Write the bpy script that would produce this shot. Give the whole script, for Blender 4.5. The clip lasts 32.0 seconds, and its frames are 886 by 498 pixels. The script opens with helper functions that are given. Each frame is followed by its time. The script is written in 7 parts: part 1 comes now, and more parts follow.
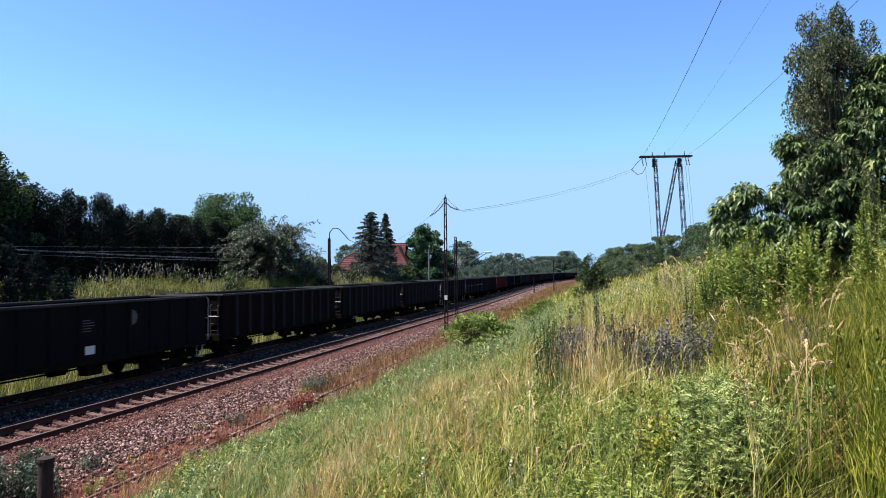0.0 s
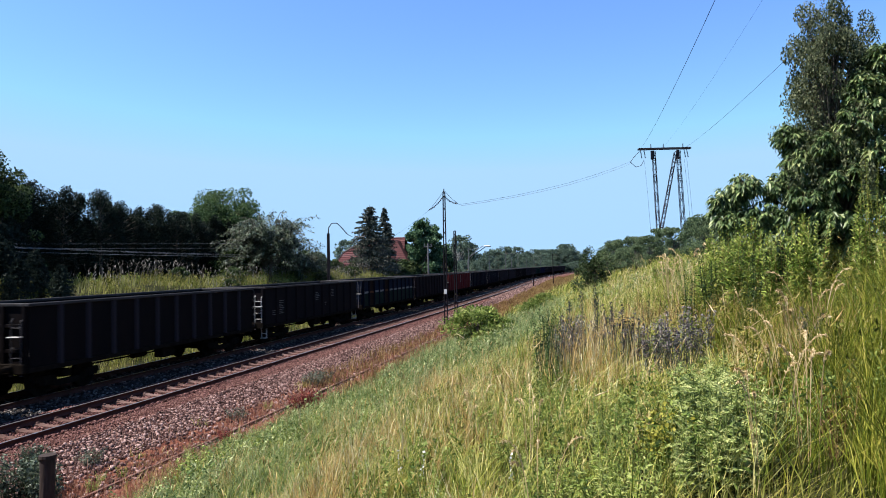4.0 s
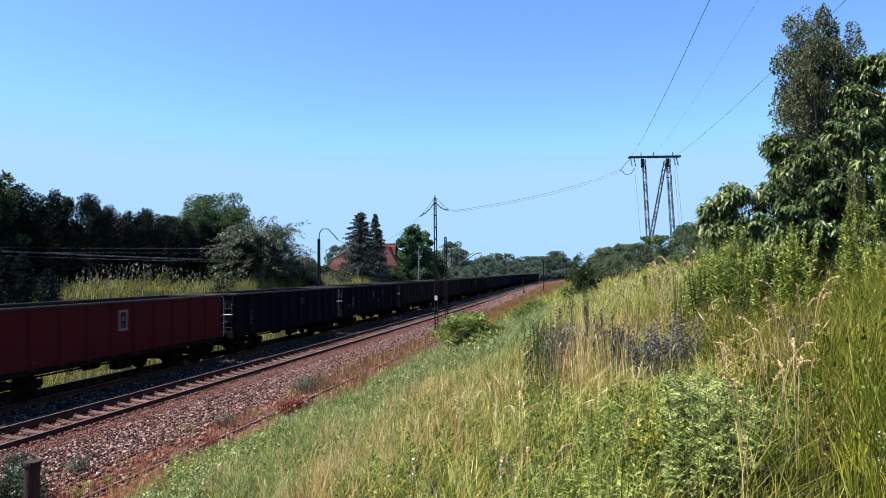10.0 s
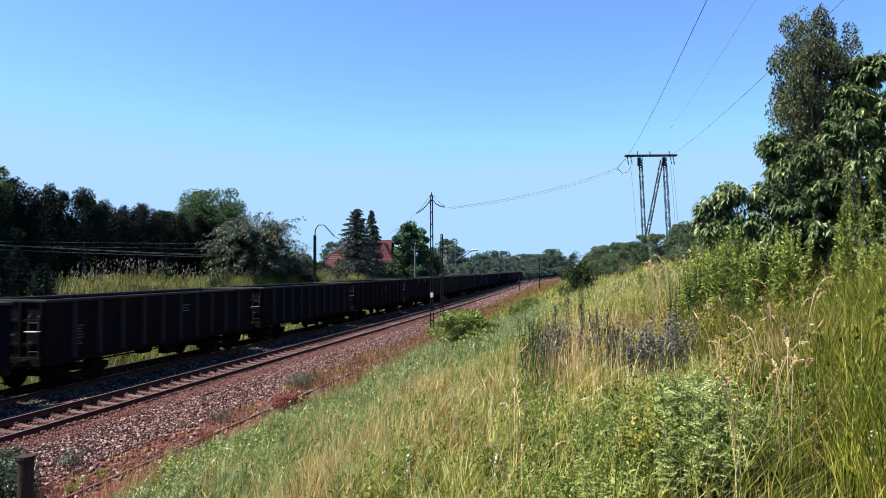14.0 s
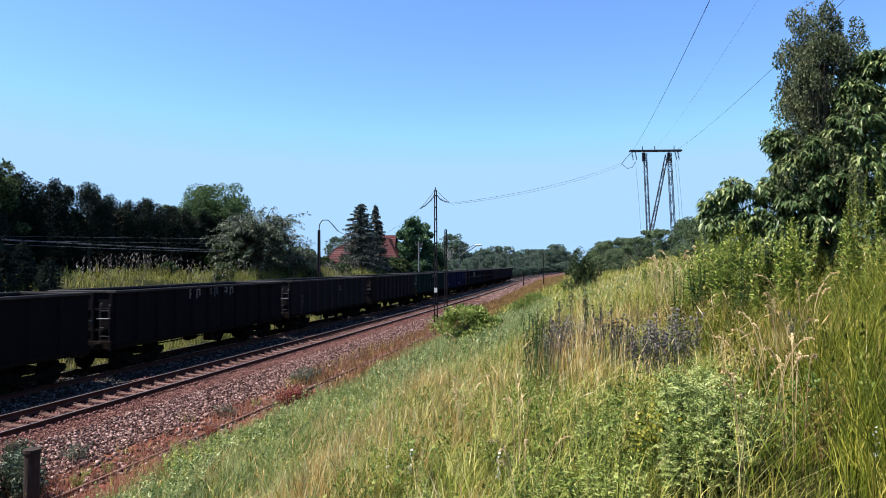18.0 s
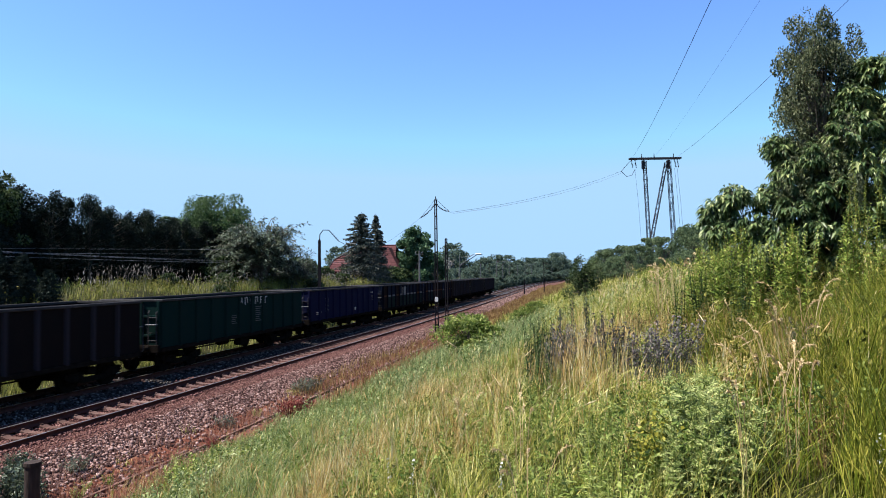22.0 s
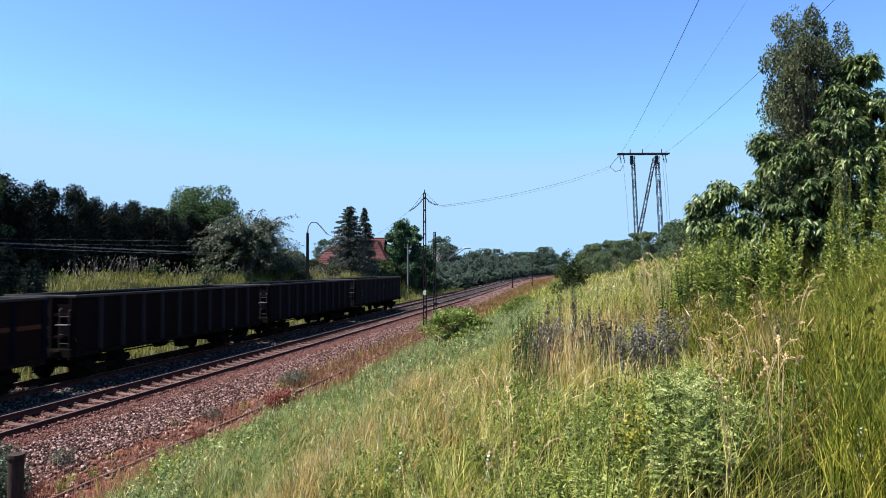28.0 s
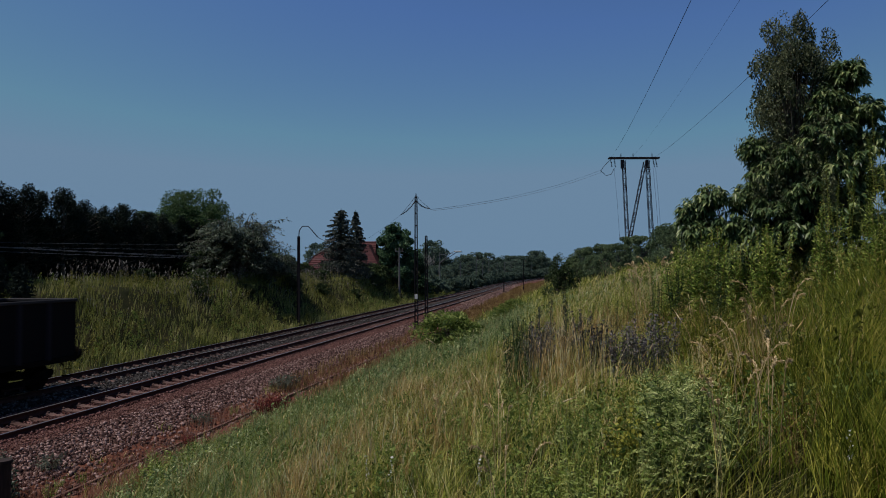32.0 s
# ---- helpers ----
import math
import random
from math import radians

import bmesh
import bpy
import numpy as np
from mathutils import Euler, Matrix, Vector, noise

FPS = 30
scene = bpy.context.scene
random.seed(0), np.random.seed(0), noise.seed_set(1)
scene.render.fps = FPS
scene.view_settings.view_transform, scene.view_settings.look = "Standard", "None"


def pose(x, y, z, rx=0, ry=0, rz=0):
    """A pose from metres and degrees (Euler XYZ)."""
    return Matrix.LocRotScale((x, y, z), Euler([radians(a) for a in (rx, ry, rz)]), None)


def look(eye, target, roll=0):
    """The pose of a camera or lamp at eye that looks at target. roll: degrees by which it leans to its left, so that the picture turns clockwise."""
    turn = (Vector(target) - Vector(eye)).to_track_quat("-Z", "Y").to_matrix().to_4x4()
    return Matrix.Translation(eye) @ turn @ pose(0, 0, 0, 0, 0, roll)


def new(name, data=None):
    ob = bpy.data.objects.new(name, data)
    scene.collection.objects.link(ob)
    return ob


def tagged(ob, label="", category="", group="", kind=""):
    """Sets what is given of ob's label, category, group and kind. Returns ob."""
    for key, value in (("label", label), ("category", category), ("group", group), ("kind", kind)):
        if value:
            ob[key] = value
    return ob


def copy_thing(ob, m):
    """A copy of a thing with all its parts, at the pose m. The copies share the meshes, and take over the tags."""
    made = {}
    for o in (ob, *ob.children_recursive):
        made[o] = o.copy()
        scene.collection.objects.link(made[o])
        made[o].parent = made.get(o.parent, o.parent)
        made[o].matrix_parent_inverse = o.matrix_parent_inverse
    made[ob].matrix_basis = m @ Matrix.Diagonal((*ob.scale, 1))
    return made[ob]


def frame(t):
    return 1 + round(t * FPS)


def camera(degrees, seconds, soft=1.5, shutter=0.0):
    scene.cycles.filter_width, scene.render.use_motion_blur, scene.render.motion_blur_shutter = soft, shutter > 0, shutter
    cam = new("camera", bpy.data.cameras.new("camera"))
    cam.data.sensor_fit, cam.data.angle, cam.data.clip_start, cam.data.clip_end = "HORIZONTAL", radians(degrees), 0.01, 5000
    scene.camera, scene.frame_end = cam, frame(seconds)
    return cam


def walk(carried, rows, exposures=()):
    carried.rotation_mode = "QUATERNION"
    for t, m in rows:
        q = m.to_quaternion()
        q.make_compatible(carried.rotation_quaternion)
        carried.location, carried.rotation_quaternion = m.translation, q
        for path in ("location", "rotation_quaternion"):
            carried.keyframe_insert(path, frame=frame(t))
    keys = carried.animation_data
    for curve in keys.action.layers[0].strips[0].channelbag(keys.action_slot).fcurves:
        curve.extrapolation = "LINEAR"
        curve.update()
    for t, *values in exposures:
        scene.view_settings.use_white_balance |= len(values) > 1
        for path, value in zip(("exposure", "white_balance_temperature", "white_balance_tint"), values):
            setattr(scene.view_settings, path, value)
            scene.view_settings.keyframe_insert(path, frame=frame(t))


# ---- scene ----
# The camera stands on the grassy slope beside the line; it only turns in place.
EYE_Z = 3.8725
cam = camera(68.2, 32.0, soft=0.95, shutter=0.35)
PATH = [(0, 2.122, 2.004, -0.563), (0.5, 2.717, 2.216, -0.450), (1, 2.736, 2.092, -0.312), (1.5, 2.394, 1.971, -0.173), (2, 2.038, 2.154, -0.408),
        (2.5, 2.428, 2.040, -0.607), (4.5, 1.982, 1.422, -1.119), (5, 1.898, 1.644, -0.742), (5.5, -0.102, 1.966, -0.749), (6, -0.442, 1.929, -0.387),
        (6.5, -0.060, 2.032, -0.250), (7, 0.480, 1.873, -0.429), (7.5, 0.702, 1.862, -0.369), (8, 1.012, 1.854, -0.583), (8.5, 1.089, 1.925, -0.487),
        (9, 1.214, 1.967, -0.320), (9.5, 1.299, 2.002, -0.464), (10, 1.240, 2.026, -0.728), (10.5, 0.902, 1.782, -0.326), (11, 0.737, 1.994, -0.961),
        (11.5, 0.264, 1.312, -0.580), (12, 0.556, 1.562, -0.486), (12.5, 0.630, 1.703, -0.414), (13, 0.853, 1.704, -0.402), (13.5, 0.748, 1.713, -0.295),
        (14, 0.902, 1.768, -0.308), (14.5, 0.983, 1.846, -0.236), (16.5, 1.377, 1.557, -0.370), (17, 1.235, 1.490, -0.312), (17.5, 1.122, 1.422, -0.190),
        (18, 1.252, 1.346, -0.219), (18.5, 1.396, 1.554, -0.172), (19, 1.481, 1.803, -0.772), (19.5, 1.428, 1.956, -0.424), (20, 1.179, 1.920, -0.949),
        (20.5, 0.787, 1.937, -0.838), (21, 1.049, 2.609, -0.955), (21.5, 0.533, 2.036, -0.742), (22, 1.286, 2.144, -0.642), (22.5, 1.242, 2.237, -0.844),
        (23, -0.177, 2.213, -0.730), (23.5, -1.720, 2.812, -0.508), (24, -3.019, 1.953, -0.124), (24.5, -2.646, 1.859, 0.156), (25, -1.618, 1.746, 0.407),
        (25.5, -1.012, 1.551, 0.585), (27.5, 0.172, 1.336, 0.011), (28, 0.286, 1.569, -0.252), (28.5, 0.497, 1.846, -0.103), (29, 0.185, 1.876, -0.488),
        (29.5, 0.069, 1.896, -0.240), (30, 0.234, 1.946, -0.234), (30.5, -0.091, 1.989, -0.285), (31, 0.012, 2.160, -0.331), (31.5, -0.000, 2.033, -0.233),
        (32, -0.461, 1.891, -0.278)]


def turned(yaw, pitch, roll):
    return pose(0, 0, EYE_Z, 0, 0, yaw) @ pose(0, 0, 0, 90 + pitch) @ pose(0, 0, 0, 0, 0, roll)


EXPOSURE = 1.36
walk(cam, [(t, turned(a, b, c)) for t, a, b, c in PATH],
     [(t, EXPOSURE + d, 6450, 10) for t, d in ((0, 0), (31.2, 0), (31.5, -0.35), (31.8, -1.05), (32.0, -1.62))])

# ---- world and sun ----
SUN = Vector((-1.80, -0.34, 3.25)).normalized()
world = bpy.data.worlds.new("sky")
scene.world = world
world.use_nodes = True
wn, wl = world.node_tree.nodes, world.node_tree.links
wn.clear()
sky = wn.new("ShaderNodeTexSky")
sky.sky_type = "NISHITA"
sky.sun_disc = False
sky.sun_elevation = math.asin(SUN.z)
sky.sun_rotation = math.atan2(SUN.x, SUN.y)
sky.air_density, sky.dust_density, sky.ozone_density = 0.8, 0.15, 3.5
sky.altitude = 600
bgd = wn.new("ShaderNodeBackground")
bgd.inputs["Strength"].default_value = 0.084
wo = wn.new("ShaderNodeOutputWorld")
def sky_mix(kind, first, second):
    """Two sky colours mixed; second is a socket or a constant."""
    m = wn.new("ShaderNodeMix")
    m.data_type, m.blend_type = "RGBA", kind
    m.inputs[0].default_value = 1.0
    wl.new(first, m.inputs[6])
    if isinstance(second, tuple):
        m.inputs[7].default_value = (*second, 1)
    else:
        wl.new(second, m.inputs[7])
    return m.outputs[2]


# a clear blue, deep overhead and paler towards the horizon
clear_blue = sky_mix("MULTIPLY", sky.outputs[0], (0.95, 1.16, 1.42))
wl.new(sky_mix("DARKEN", clear_blue, (2.05, 3.36, 4.95)), bgd.inputs[0])
wl.new(bgd.outputs[0], wo.inputs[0])
sun = new("sun", bpy.data.lights.new("sun", "SUN"))
sun.data.energy, sun.data.angle, sun.data.color = 5.0, radians(0.53), (1.0, 0.935, 0.87)
sun.matrix_basis = look(SUN * 100, (0, 0, 0))


# ---- materials ----
def node(m, kind, **values):
    n = m.node_tree.nodes.new(kind)
    for k, v in values.items():
        if k in n.inputs:
            n.inputs[k].default_value = v
    return n


def link(m, a, b):
    m.node_tree.links.new(a, b)


def ramp_of(m, fac, stops):
    r = m.node_tree.nodes.new("ShaderNodeValToRGB")
    while len(r.color_ramp.elements) < len(stops):
        r.color_ramp.elements.new(0.5)
    for e, (p, c) in zip(r.color_ramp.elements, stops):
        e.position, e.color = p, (*c, 1)
    link(m, fac, r.inputs[0])
    return r.outputs[0]


def fresh(name):
    m = bpy.data.materials.new(name)
    m.use_nodes = True
    m.node_tree.nodes.clear()
    out = m.node_tree.nodes.new("ShaderNodeOutputMaterial")
    return m, out


def plain(name, stops, scale=6.0, rough=0.7, metal=0.0, bump=0.15, fine=60.0, spec=0.5, by_object=False, stretch=(1, 1, 1)):
    """Two scales of noise over a colour ramp, with fine relief."""
    m, out = fresh(name)
    tc = node(m, "ShaderNodeTexCoord")
    mp = m.node_tree.nodes.new("ShaderNodeMapping")
    mp.inputs["Scale"].default_value = stretch
    link(m, tc.outputs["Object"], mp.inputs[0])
    a = node(m, "ShaderNodeTexNoise", Scale=scale, Detail=5.0, Roughness=0.6)
    b = node(m, "ShaderNodeTexNoise", Scale=fine, Detail=3.0)
    link(m, mp.outputs[0], a.inputs["Vector"])
    link(m, mp.outputs[0], b.inputs["Vector"])
    mix = m.node_tree.nodes.new("ShaderNodeMix")
    mix.inputs[0].default_value = 0.35
    link(m, a.outputs["Fac"], mix.inputs[2])
    link(m, b.outputs["Fac"], mix.inputs[3])
    fac = mix.outputs[0]
    if by_object:
        oi = node(m, "ShaderNodeObjectInfo")
        add = m.node_tree.nodes.new("ShaderNodeMix")
        add.inputs[0].default_value = 0.4
        link(m, fac, add.inputs[2])
        link(m, oi.outputs["Random"], add.inputs[3])
        fac = add.outputs[0]
    p = node(m, "ShaderNodeBsdfPrincipled", Roughness=rough, Metallic=metal)
    p.inputs["Specular IOR Level"].default_value = spec
    link(m, ramp_of(m, fac, stops), p.inputs["Base Color"])
    if bump:
        bp = node(m, "ShaderNodeBump", Strength=bump, Distance=0.02)
        link(m, b.outputs["Fac"], bp.inputs["Height"])
        link(m, bp.outputs[0], p.inputs["Normal"])
    link(m, p.outputs[0], out.inputs[0])
    return m


def leafy(name, stops, glow=0.35, rough=0.55, patch=0.6, spec=0.08, blot=0.33, value=1.0):
    """Thin leaves: colour by island and by a slow noise over the ground, light passes through."""
    m, out = fresh(name)
    g = node(m, "ShaderNodeNewGeometry")
    nz = node(m, "ShaderNodeTexNoise", Scale=patch, Detail=2.0)
    link(m, g.outputs["Position"], nz.inputs["Vector"])
    mix = m.node_tree.nodes.new("ShaderNodeMix")
    mix.inputs[0].default_value = blot
    wide = node(m, "ShaderNodeMapRange")
    link(m, nz.outputs["Fac"], wide.inputs[0])
    wide.inputs[1].default_value, wide.inputs[2].default_value = 0.3, 0.7
    link(m, g.outputs["Random Per Island"], mix.inputs[2])
    link(m, wide.outputs[0], mix.inputs[3])
    col = ramp_of(m, mix.outputs[0], [(q, tuple(value * k for k in c)) for q, c in stops])
    p = node(m, "ShaderNodeBsdfPrincipled", Roughness=rough)
    p.inputs["Specular IOR Level"].default_value = spec
    tr = node(m, "ShaderNodeBsdfTranslucent")
    link(m, col, p.inputs["Base Color"])
    link(m, col, tr.inputs["Color"])
    ms = node(m, "ShaderNodeMixShader")
    ms.inputs[0].default_value = glow
    link(m, p.outputs[0], ms.inputs[1])
    link(m, tr.outputs[0], ms.inputs[2])
    link(m, ms.outputs[0], out.inputs[0])
    return m


M_GREEN = leafy("meadow_green", [(0.15, (0.01747, 0.03978, 0.004536)), (0.40, (0.1704, 0.2101, 0.02722)), (0.60, (0.3772, 0.3567, 0.08294)), (0.86, (0.6789, 0.5892, 0.2566))], glow=0.2, patch=4.5, blot=0.5)
M_COOL = leafy("cool_green_grass", [(0.12, (0.02188, 0.05071, 0.01477)), (0.4, (0.1358, 0.1915, 0.06221)), (0.65, (0.2879, 0.3359, 0.1374)), (0.88, (0.5067, 0.5274, 0.2735))], glow=0.2, patch=4.5, blot=0.5)
M_BANK = leafy("bank_grass", [(0.12, (0.047, 0.062, 0.0101)), (0.4, (0.188, 0.210, 0.047)), (0.65, (0.336, 0.323, 0.101)), (0.88, (0.470, 0.434, 0.202))], glow=0.3, patch=0.9, blot=0.5)
M_TANSY = leafy("feathery_leaf", [(0.12, (0.02431, 0.04475, 0.01089)), (0.45, (0.1564, 0.2052, 0.05573)), (0.88, (0.447, 0.4624, 0.1931))], glow=0.25, patch=5, blot=0.5)
M_TALL = leafy("tall_grass", [(0.12, (0.01272, 0.02237, 0.002722)), (0.42, (0.07404, 0.1007, 0.008942)), (0.65, (0.1733, 0.1802, 0.02047)), (0.9, (0.3618, 0.3133, 0.06869))], glow=0.2, patch=4.0, blot=0.5)
M_DRY = leafy("dry_grass", [(0.15, (0.0415, 0.02532, 0.008495)), (0.40, (0.3358, 0.2122, 0.06889)), (0.61, (0.6327, 0.4425, 0.186)), (0.88, (0.6596, 0.6475, 0.3984))], glow=0.22, patch=5.0, blot=0.5)
M_STRAW = leafy("bright_straw", [(0.2, (0.4854, 0.3345, 0.147)), (0.5, (0.6402, 0.4938, 0.2643)), (0.8, (0.6402, 0.6226, 0.3954))], glow=0.2)
M_BROWN = leafy("brown_grass", [(0.2, (0.09975, 0.0588, 0.022)), (0.5, (0.1995, 0.1292, 0.048)), (0.8, (0.3195, 0.2289, 0.101))], glow=0.2)
M_PINK = leafy("reddish_grass", [(0.2, (0.1452, 0.0504, 0.034)), (0.5, (0.2903, 0.1292, 0.084)), (0.8, (0.4489, 0.2762, 0.179))], glow=0.25)
M_HERB = leafy("herb_leaf", [(0.15, (0.03937, 0.07232, 0.01231)), (0.5, (0.1321, 0.1819, 0.0378)), (0.85, (0.2908, 0.3243, 0.09936))], glow=0.3, patch=2.5, blot=0.45)
M_LIME = leafy("young_leaf", [(0.15, (0.03683, 0.06215, 0.009612)), (0.45, (0.1588, 0.2079, 0.03996)), (0.85, (0.3619, 0.3932, 0.1307))], blot=0.45, patch=2.5)
M_RED = leafy("red_weed", [(0.2, (0.101, 0.024, 0.020)), (0.5, (0.201, 0.050, 0.041)), (0.8, (0.320, 0.114, 0.074))], glow=0.2)
M_VIOLET = leafy("violet_flower", [(0.15, (0.04427, 0.03711, 0.03394)), (0.5, (0.1092, 0.08984, 0.08683)), (0.85, (0.2176, 0.1855, 0.1799))], glow=0.15)
M_GREY = leafy("grey_weed", [(0.2, (0.056, 0.062, 0.045)), (0.5, (0.101, 0.112, 0.078)), (0.8, (0.157, 0.162, 0.123))], glow=0.2)
M_YELLOW = leafy("yellow_flower", [(0.2, (0.224, 0.213, 0.028)), (0.8, (0.336, 0.314, 0.067))])
M_WHITE = leafy("white_flower", [(0.2, (0.525, 0.525, 0.465)), (0.8, (0.637, 0.637, 0.6))])
M_POPLAR = leafy("poplar_leaf", [(0.15, (0.02366, 0.0491, 0.01716)), (0.45, (0.07267, 0.1204, 0.0429)), (0.7, (0.1656, 0.2186, 0.08294)), (0.92, (0.3972, 0.4308, 0.1888))], rough=0.4, glow=0.32, patch=1.6, spec=0.28, blot=0.25)
M_BIRCH = leafy("small_grey_leaf", [(0.15, (0.01664, 0.0264, 0.01056)), (0.5, (0.0624, 0.0792, 0.0352)), (0.88, (0.1872, 0.2016, 0.1056))], glow=0.32, spec=0.2)
M_OAK = leafy("tree_leaf", [(0.2, (0.026, 0.056, 0.021)), (0.5, (0.053, 0.094, 0.034)), (0.85, (0.112, 0.158, 0.064))], glow=0.25)
M_SILVER = leafy("willow_leaf", [(0.15, (0.0075, 0.0145, 0.0085)), (0.5, (0.046, 0.066, 0.037)), (0.88, (0.19, 0.225, 0.15))], glow=0.2, spec=0.25, rough=0.4)
# Needles darker than their own green, with the hedge's shade worked in.
M_FIR = leafy("shaded_needles", [(0.15, (0.0056, 0.0096, 0.0076)), (0.5, (0.0144, 0.022, 0.0170)), (0.9, (0.036, 0.048, 0.036))], glow=0.15, spec=0.03, patch=0.5, blot=0.6)
M_SPRUCE = leafy("spruce_needles", [(0.2, (0.021, 0.031, 0.026)), (0.55, (0.056, 0.068, 0.056)), (0.88, (0.142, 0.145, 0.115))], glow=0.15)
# Leaf colour lightened and blued: the haze of distance is mixed into it.
M_FAR = leafy("far_leaf_hazed", [(0.15, (0.0308, 0.0532, 0.0416)), (0.5, (0.0784, 0.1162, 0.0848)), (0.85, (0.147, 0.1946, 0.1376))], glow=0.3)
M_REED = leafy("reed_plume", [(0.2, (0.3073, 0.2136, 0.1026)), (0.5, (0.4991, 0.3672, 0.1966)), (0.8, (0.66, 0.539, 0.3294))], glow=0.2, spec=0.05)
M_PLUME = leafy("faded_plume", [(0.2, (0.12, 0.105, 0.095)), (0.5, (0.25, 0.225, 0.205)), (0.8, (0.40, 0.37, 0.34))], glow=0.2, spec=0.05)
M_SALLOW = leafy("sallow_leaf", [(0.2, (0.039, 0.065, 0.033)), (0.5, (0.091, 0.13, 0.065)), (0.85, (0.195, 0.24, 0.124))], glow=0.3, patch=0.7, blot=0.5)
M_TREE = leafy("shaded_tree_leaf", [(0.15, (0.0165, 0.042, 0.0192)), (0.5, (0.045, 0.092, 0.043)), (0.88, (0.123, 0.195, 0.102))], glow=0.25)
M_MUG = leafy("mugwort_leaf", [(0.15, (0.04445, 0.08023, 0.01307)), (0.5, (0.1664, 0.2328, 0.04104)), (0.88, (0.4369, 0.4769, 0.122))], glow=0.25, patch=2.5, blot=0.4)
M_SPIRE = leafy("grey_spire", [(0.2, (0.028, 0.034, 0.025)), (0.5, (0.056, 0.064, 0.048)), (0.85, (0.112, 0.118, 0.09))], glow=0.15)
M_DARKLEAF = leafy("dark_tree_leaf", [(0.15, (0.0108, 0.0198, 0.0072)), (0.5, (0.032, 0.052, 0.018)), (0.88, (0.117, 0.153, 0.059))], glow=0.2)
M_DARKWEED = leafy("dark_weed_leaf", [(0.15, (0.008287, 0.01862, 0.00585)), (0.5, (0.02486, 0.04655, 0.01462)), (0.88, (0.07735, 0.1163, 0.04095))], glow=0.2, patch=2.5, blot=0.4)
M_OLIVE = leafy("olive_weed", [(0.15, (0.03937, 0.05198, 0.00756)), (0.5, (0.1232, 0.1299, 0.02268)), (0.85, (0.2642, 0.2271, 0.05724))], glow=0.2, patch=1.2)
M_PALE_STEM = plain("pale_bark", [(0.3, (0.144, 0.1392, 0.1248)), (0.7, (0.2976, 0.288, 0.2688))], scale=8, rough=0.8, stretch=(1, 1, 0.4))
M_BARK = plain("bark", [(0.3, (0.04, 0.032, 0.024)), (0.7, (0.128, 0.104, 0.08))], scale=5, rough=0.9, bump=0.6, fine=30)
M_RAIL_SIDE = plain("rusty_rail", [(0.3, (0.028, 0.0112, 0.0088)), (0.7, (0.08, 0.03, 0.023))], scale=4, rough=0.85, fine=40, spec=0.1)
M_RAIL_TOP = plain("polished_rail", [(0.3, (0.35, 0.34, 0.34)), (0.7, (0.55, 0.54, 0.54))], scale=3, rough=0.32, metal=0.9, bump=0.03, stretch=(1, 0.1, 1))
M_OLD_RAIL = plain("old_rust", [(0.3, (0.056, 0.025, 0.0168)), (0.7, (0.14, 0.062, 0.039))], scale=5, rough=0.95, bump=0.5)
M_SLEEPER = plain("concrete_sleeper", [(0.25, (0.059, 0.031, 0.024)), (0.6, (0.112, 0.068, 0.056)), (0.9, (0.176, 0.120, 0.103))], scale=2.5, rough=0.9, by_object=True, spec=0.1)
M_STONE = None
M_STEEL = plain("dark_painted_steel", [(0.3, (0.014, 0.013, 0.015)), (0.7, (0.04, 0.038, 0.042))], scale=3, rough=0.8, spec=0.15)
M_RUST_MAST = plain("rusty_mast", [(0.3, (0.0067, 0.0063, 0.0079)), (0.7, (0.0189, 0.0166, 0.0197))], scale=2, rough=0.95, spec=0.05)
M_GALV = plain("galvanised", [(0.3, (0.050, 0.053, 0.058)), (0.7, (0.106, 0.112, 0.118))], scale=3, rough=0.7)
M_CONCRETE = plain("grey_concrete", [(0.3, (0.064, 0.064, 0.068)), (0.7, (0.144, 0.142, 0.144))], scale=3, rough=0.9)
M_WIRE = plain("wire", [(0.3, (0.012, 0.012, 0.014)), (0.7, (0.035, 0.035, 0.038))], scale=1, rough=0.9, bump=0, spec=0.1)
M_BRIGHT_WIRE = plain("bare_wire", [(0.3, (0.150, 0.156, 0.162)), (0.7, (0.252, 0.258, 0.264))], scale=1, rough=0.4, metal=0.3, bump=0)
M_GLASS_INS = plain("insulator_glaze", [(0.3, (0.012, 0.013, 0.016)), (0.7, (0.035, 0.036, 0.042))], scale=6, rough=0.35, bump=0)
M_SIGN = plain("white_enamel", [(0.3, (0.434, 0.434, 0.42)), (0.7, (0.574, 0.574, 0.56))], scale=9, rough=0.5)
M_OLDPOST = plain("tarred_wood", [(0.3, (0.0126, 0.0081, 0.0072)), (0.7, (0.045, 0.031, 0.025))], scale=6, rough=0.9, bump=0.5, fine=25, stretch=(1, 1, 0.2), spec=0.2)
M_TILE = plain("red_roof_tile", [(0.25, (0.034, 0.0102, 0.0102)), (0.6, (0.066, 0.02, 0.021)), (0.9, (0.111, 0.047, 0.043))], scale=2, rough=0.85, by_object=True, spec=0.2)
M_PLASTER = plain("red_brick_wall", [(0.3, (0.064, 0.022, 0.022)), (0.7, (0.128, 0.051, 0.047))], scale=2, rough=0.9, spec=0.1)
M_FASCIA = plain("dark_fascia", [(0.3, (0.0196, 0.0157, 0.014)), (0.7, (0.039, 0.031, 0.028))], scale=4, rough=0.7)
# Grimy steel, darkened further with the shade below the wagon bodies.
M_UNDER = plain("shaded_grimy_steel", [(0.3, (0.004, 0.0035, 0.003)), (0.7, (0.016, 0.013, 0.011))], scale=4, rough=0.9, spec=0.0)
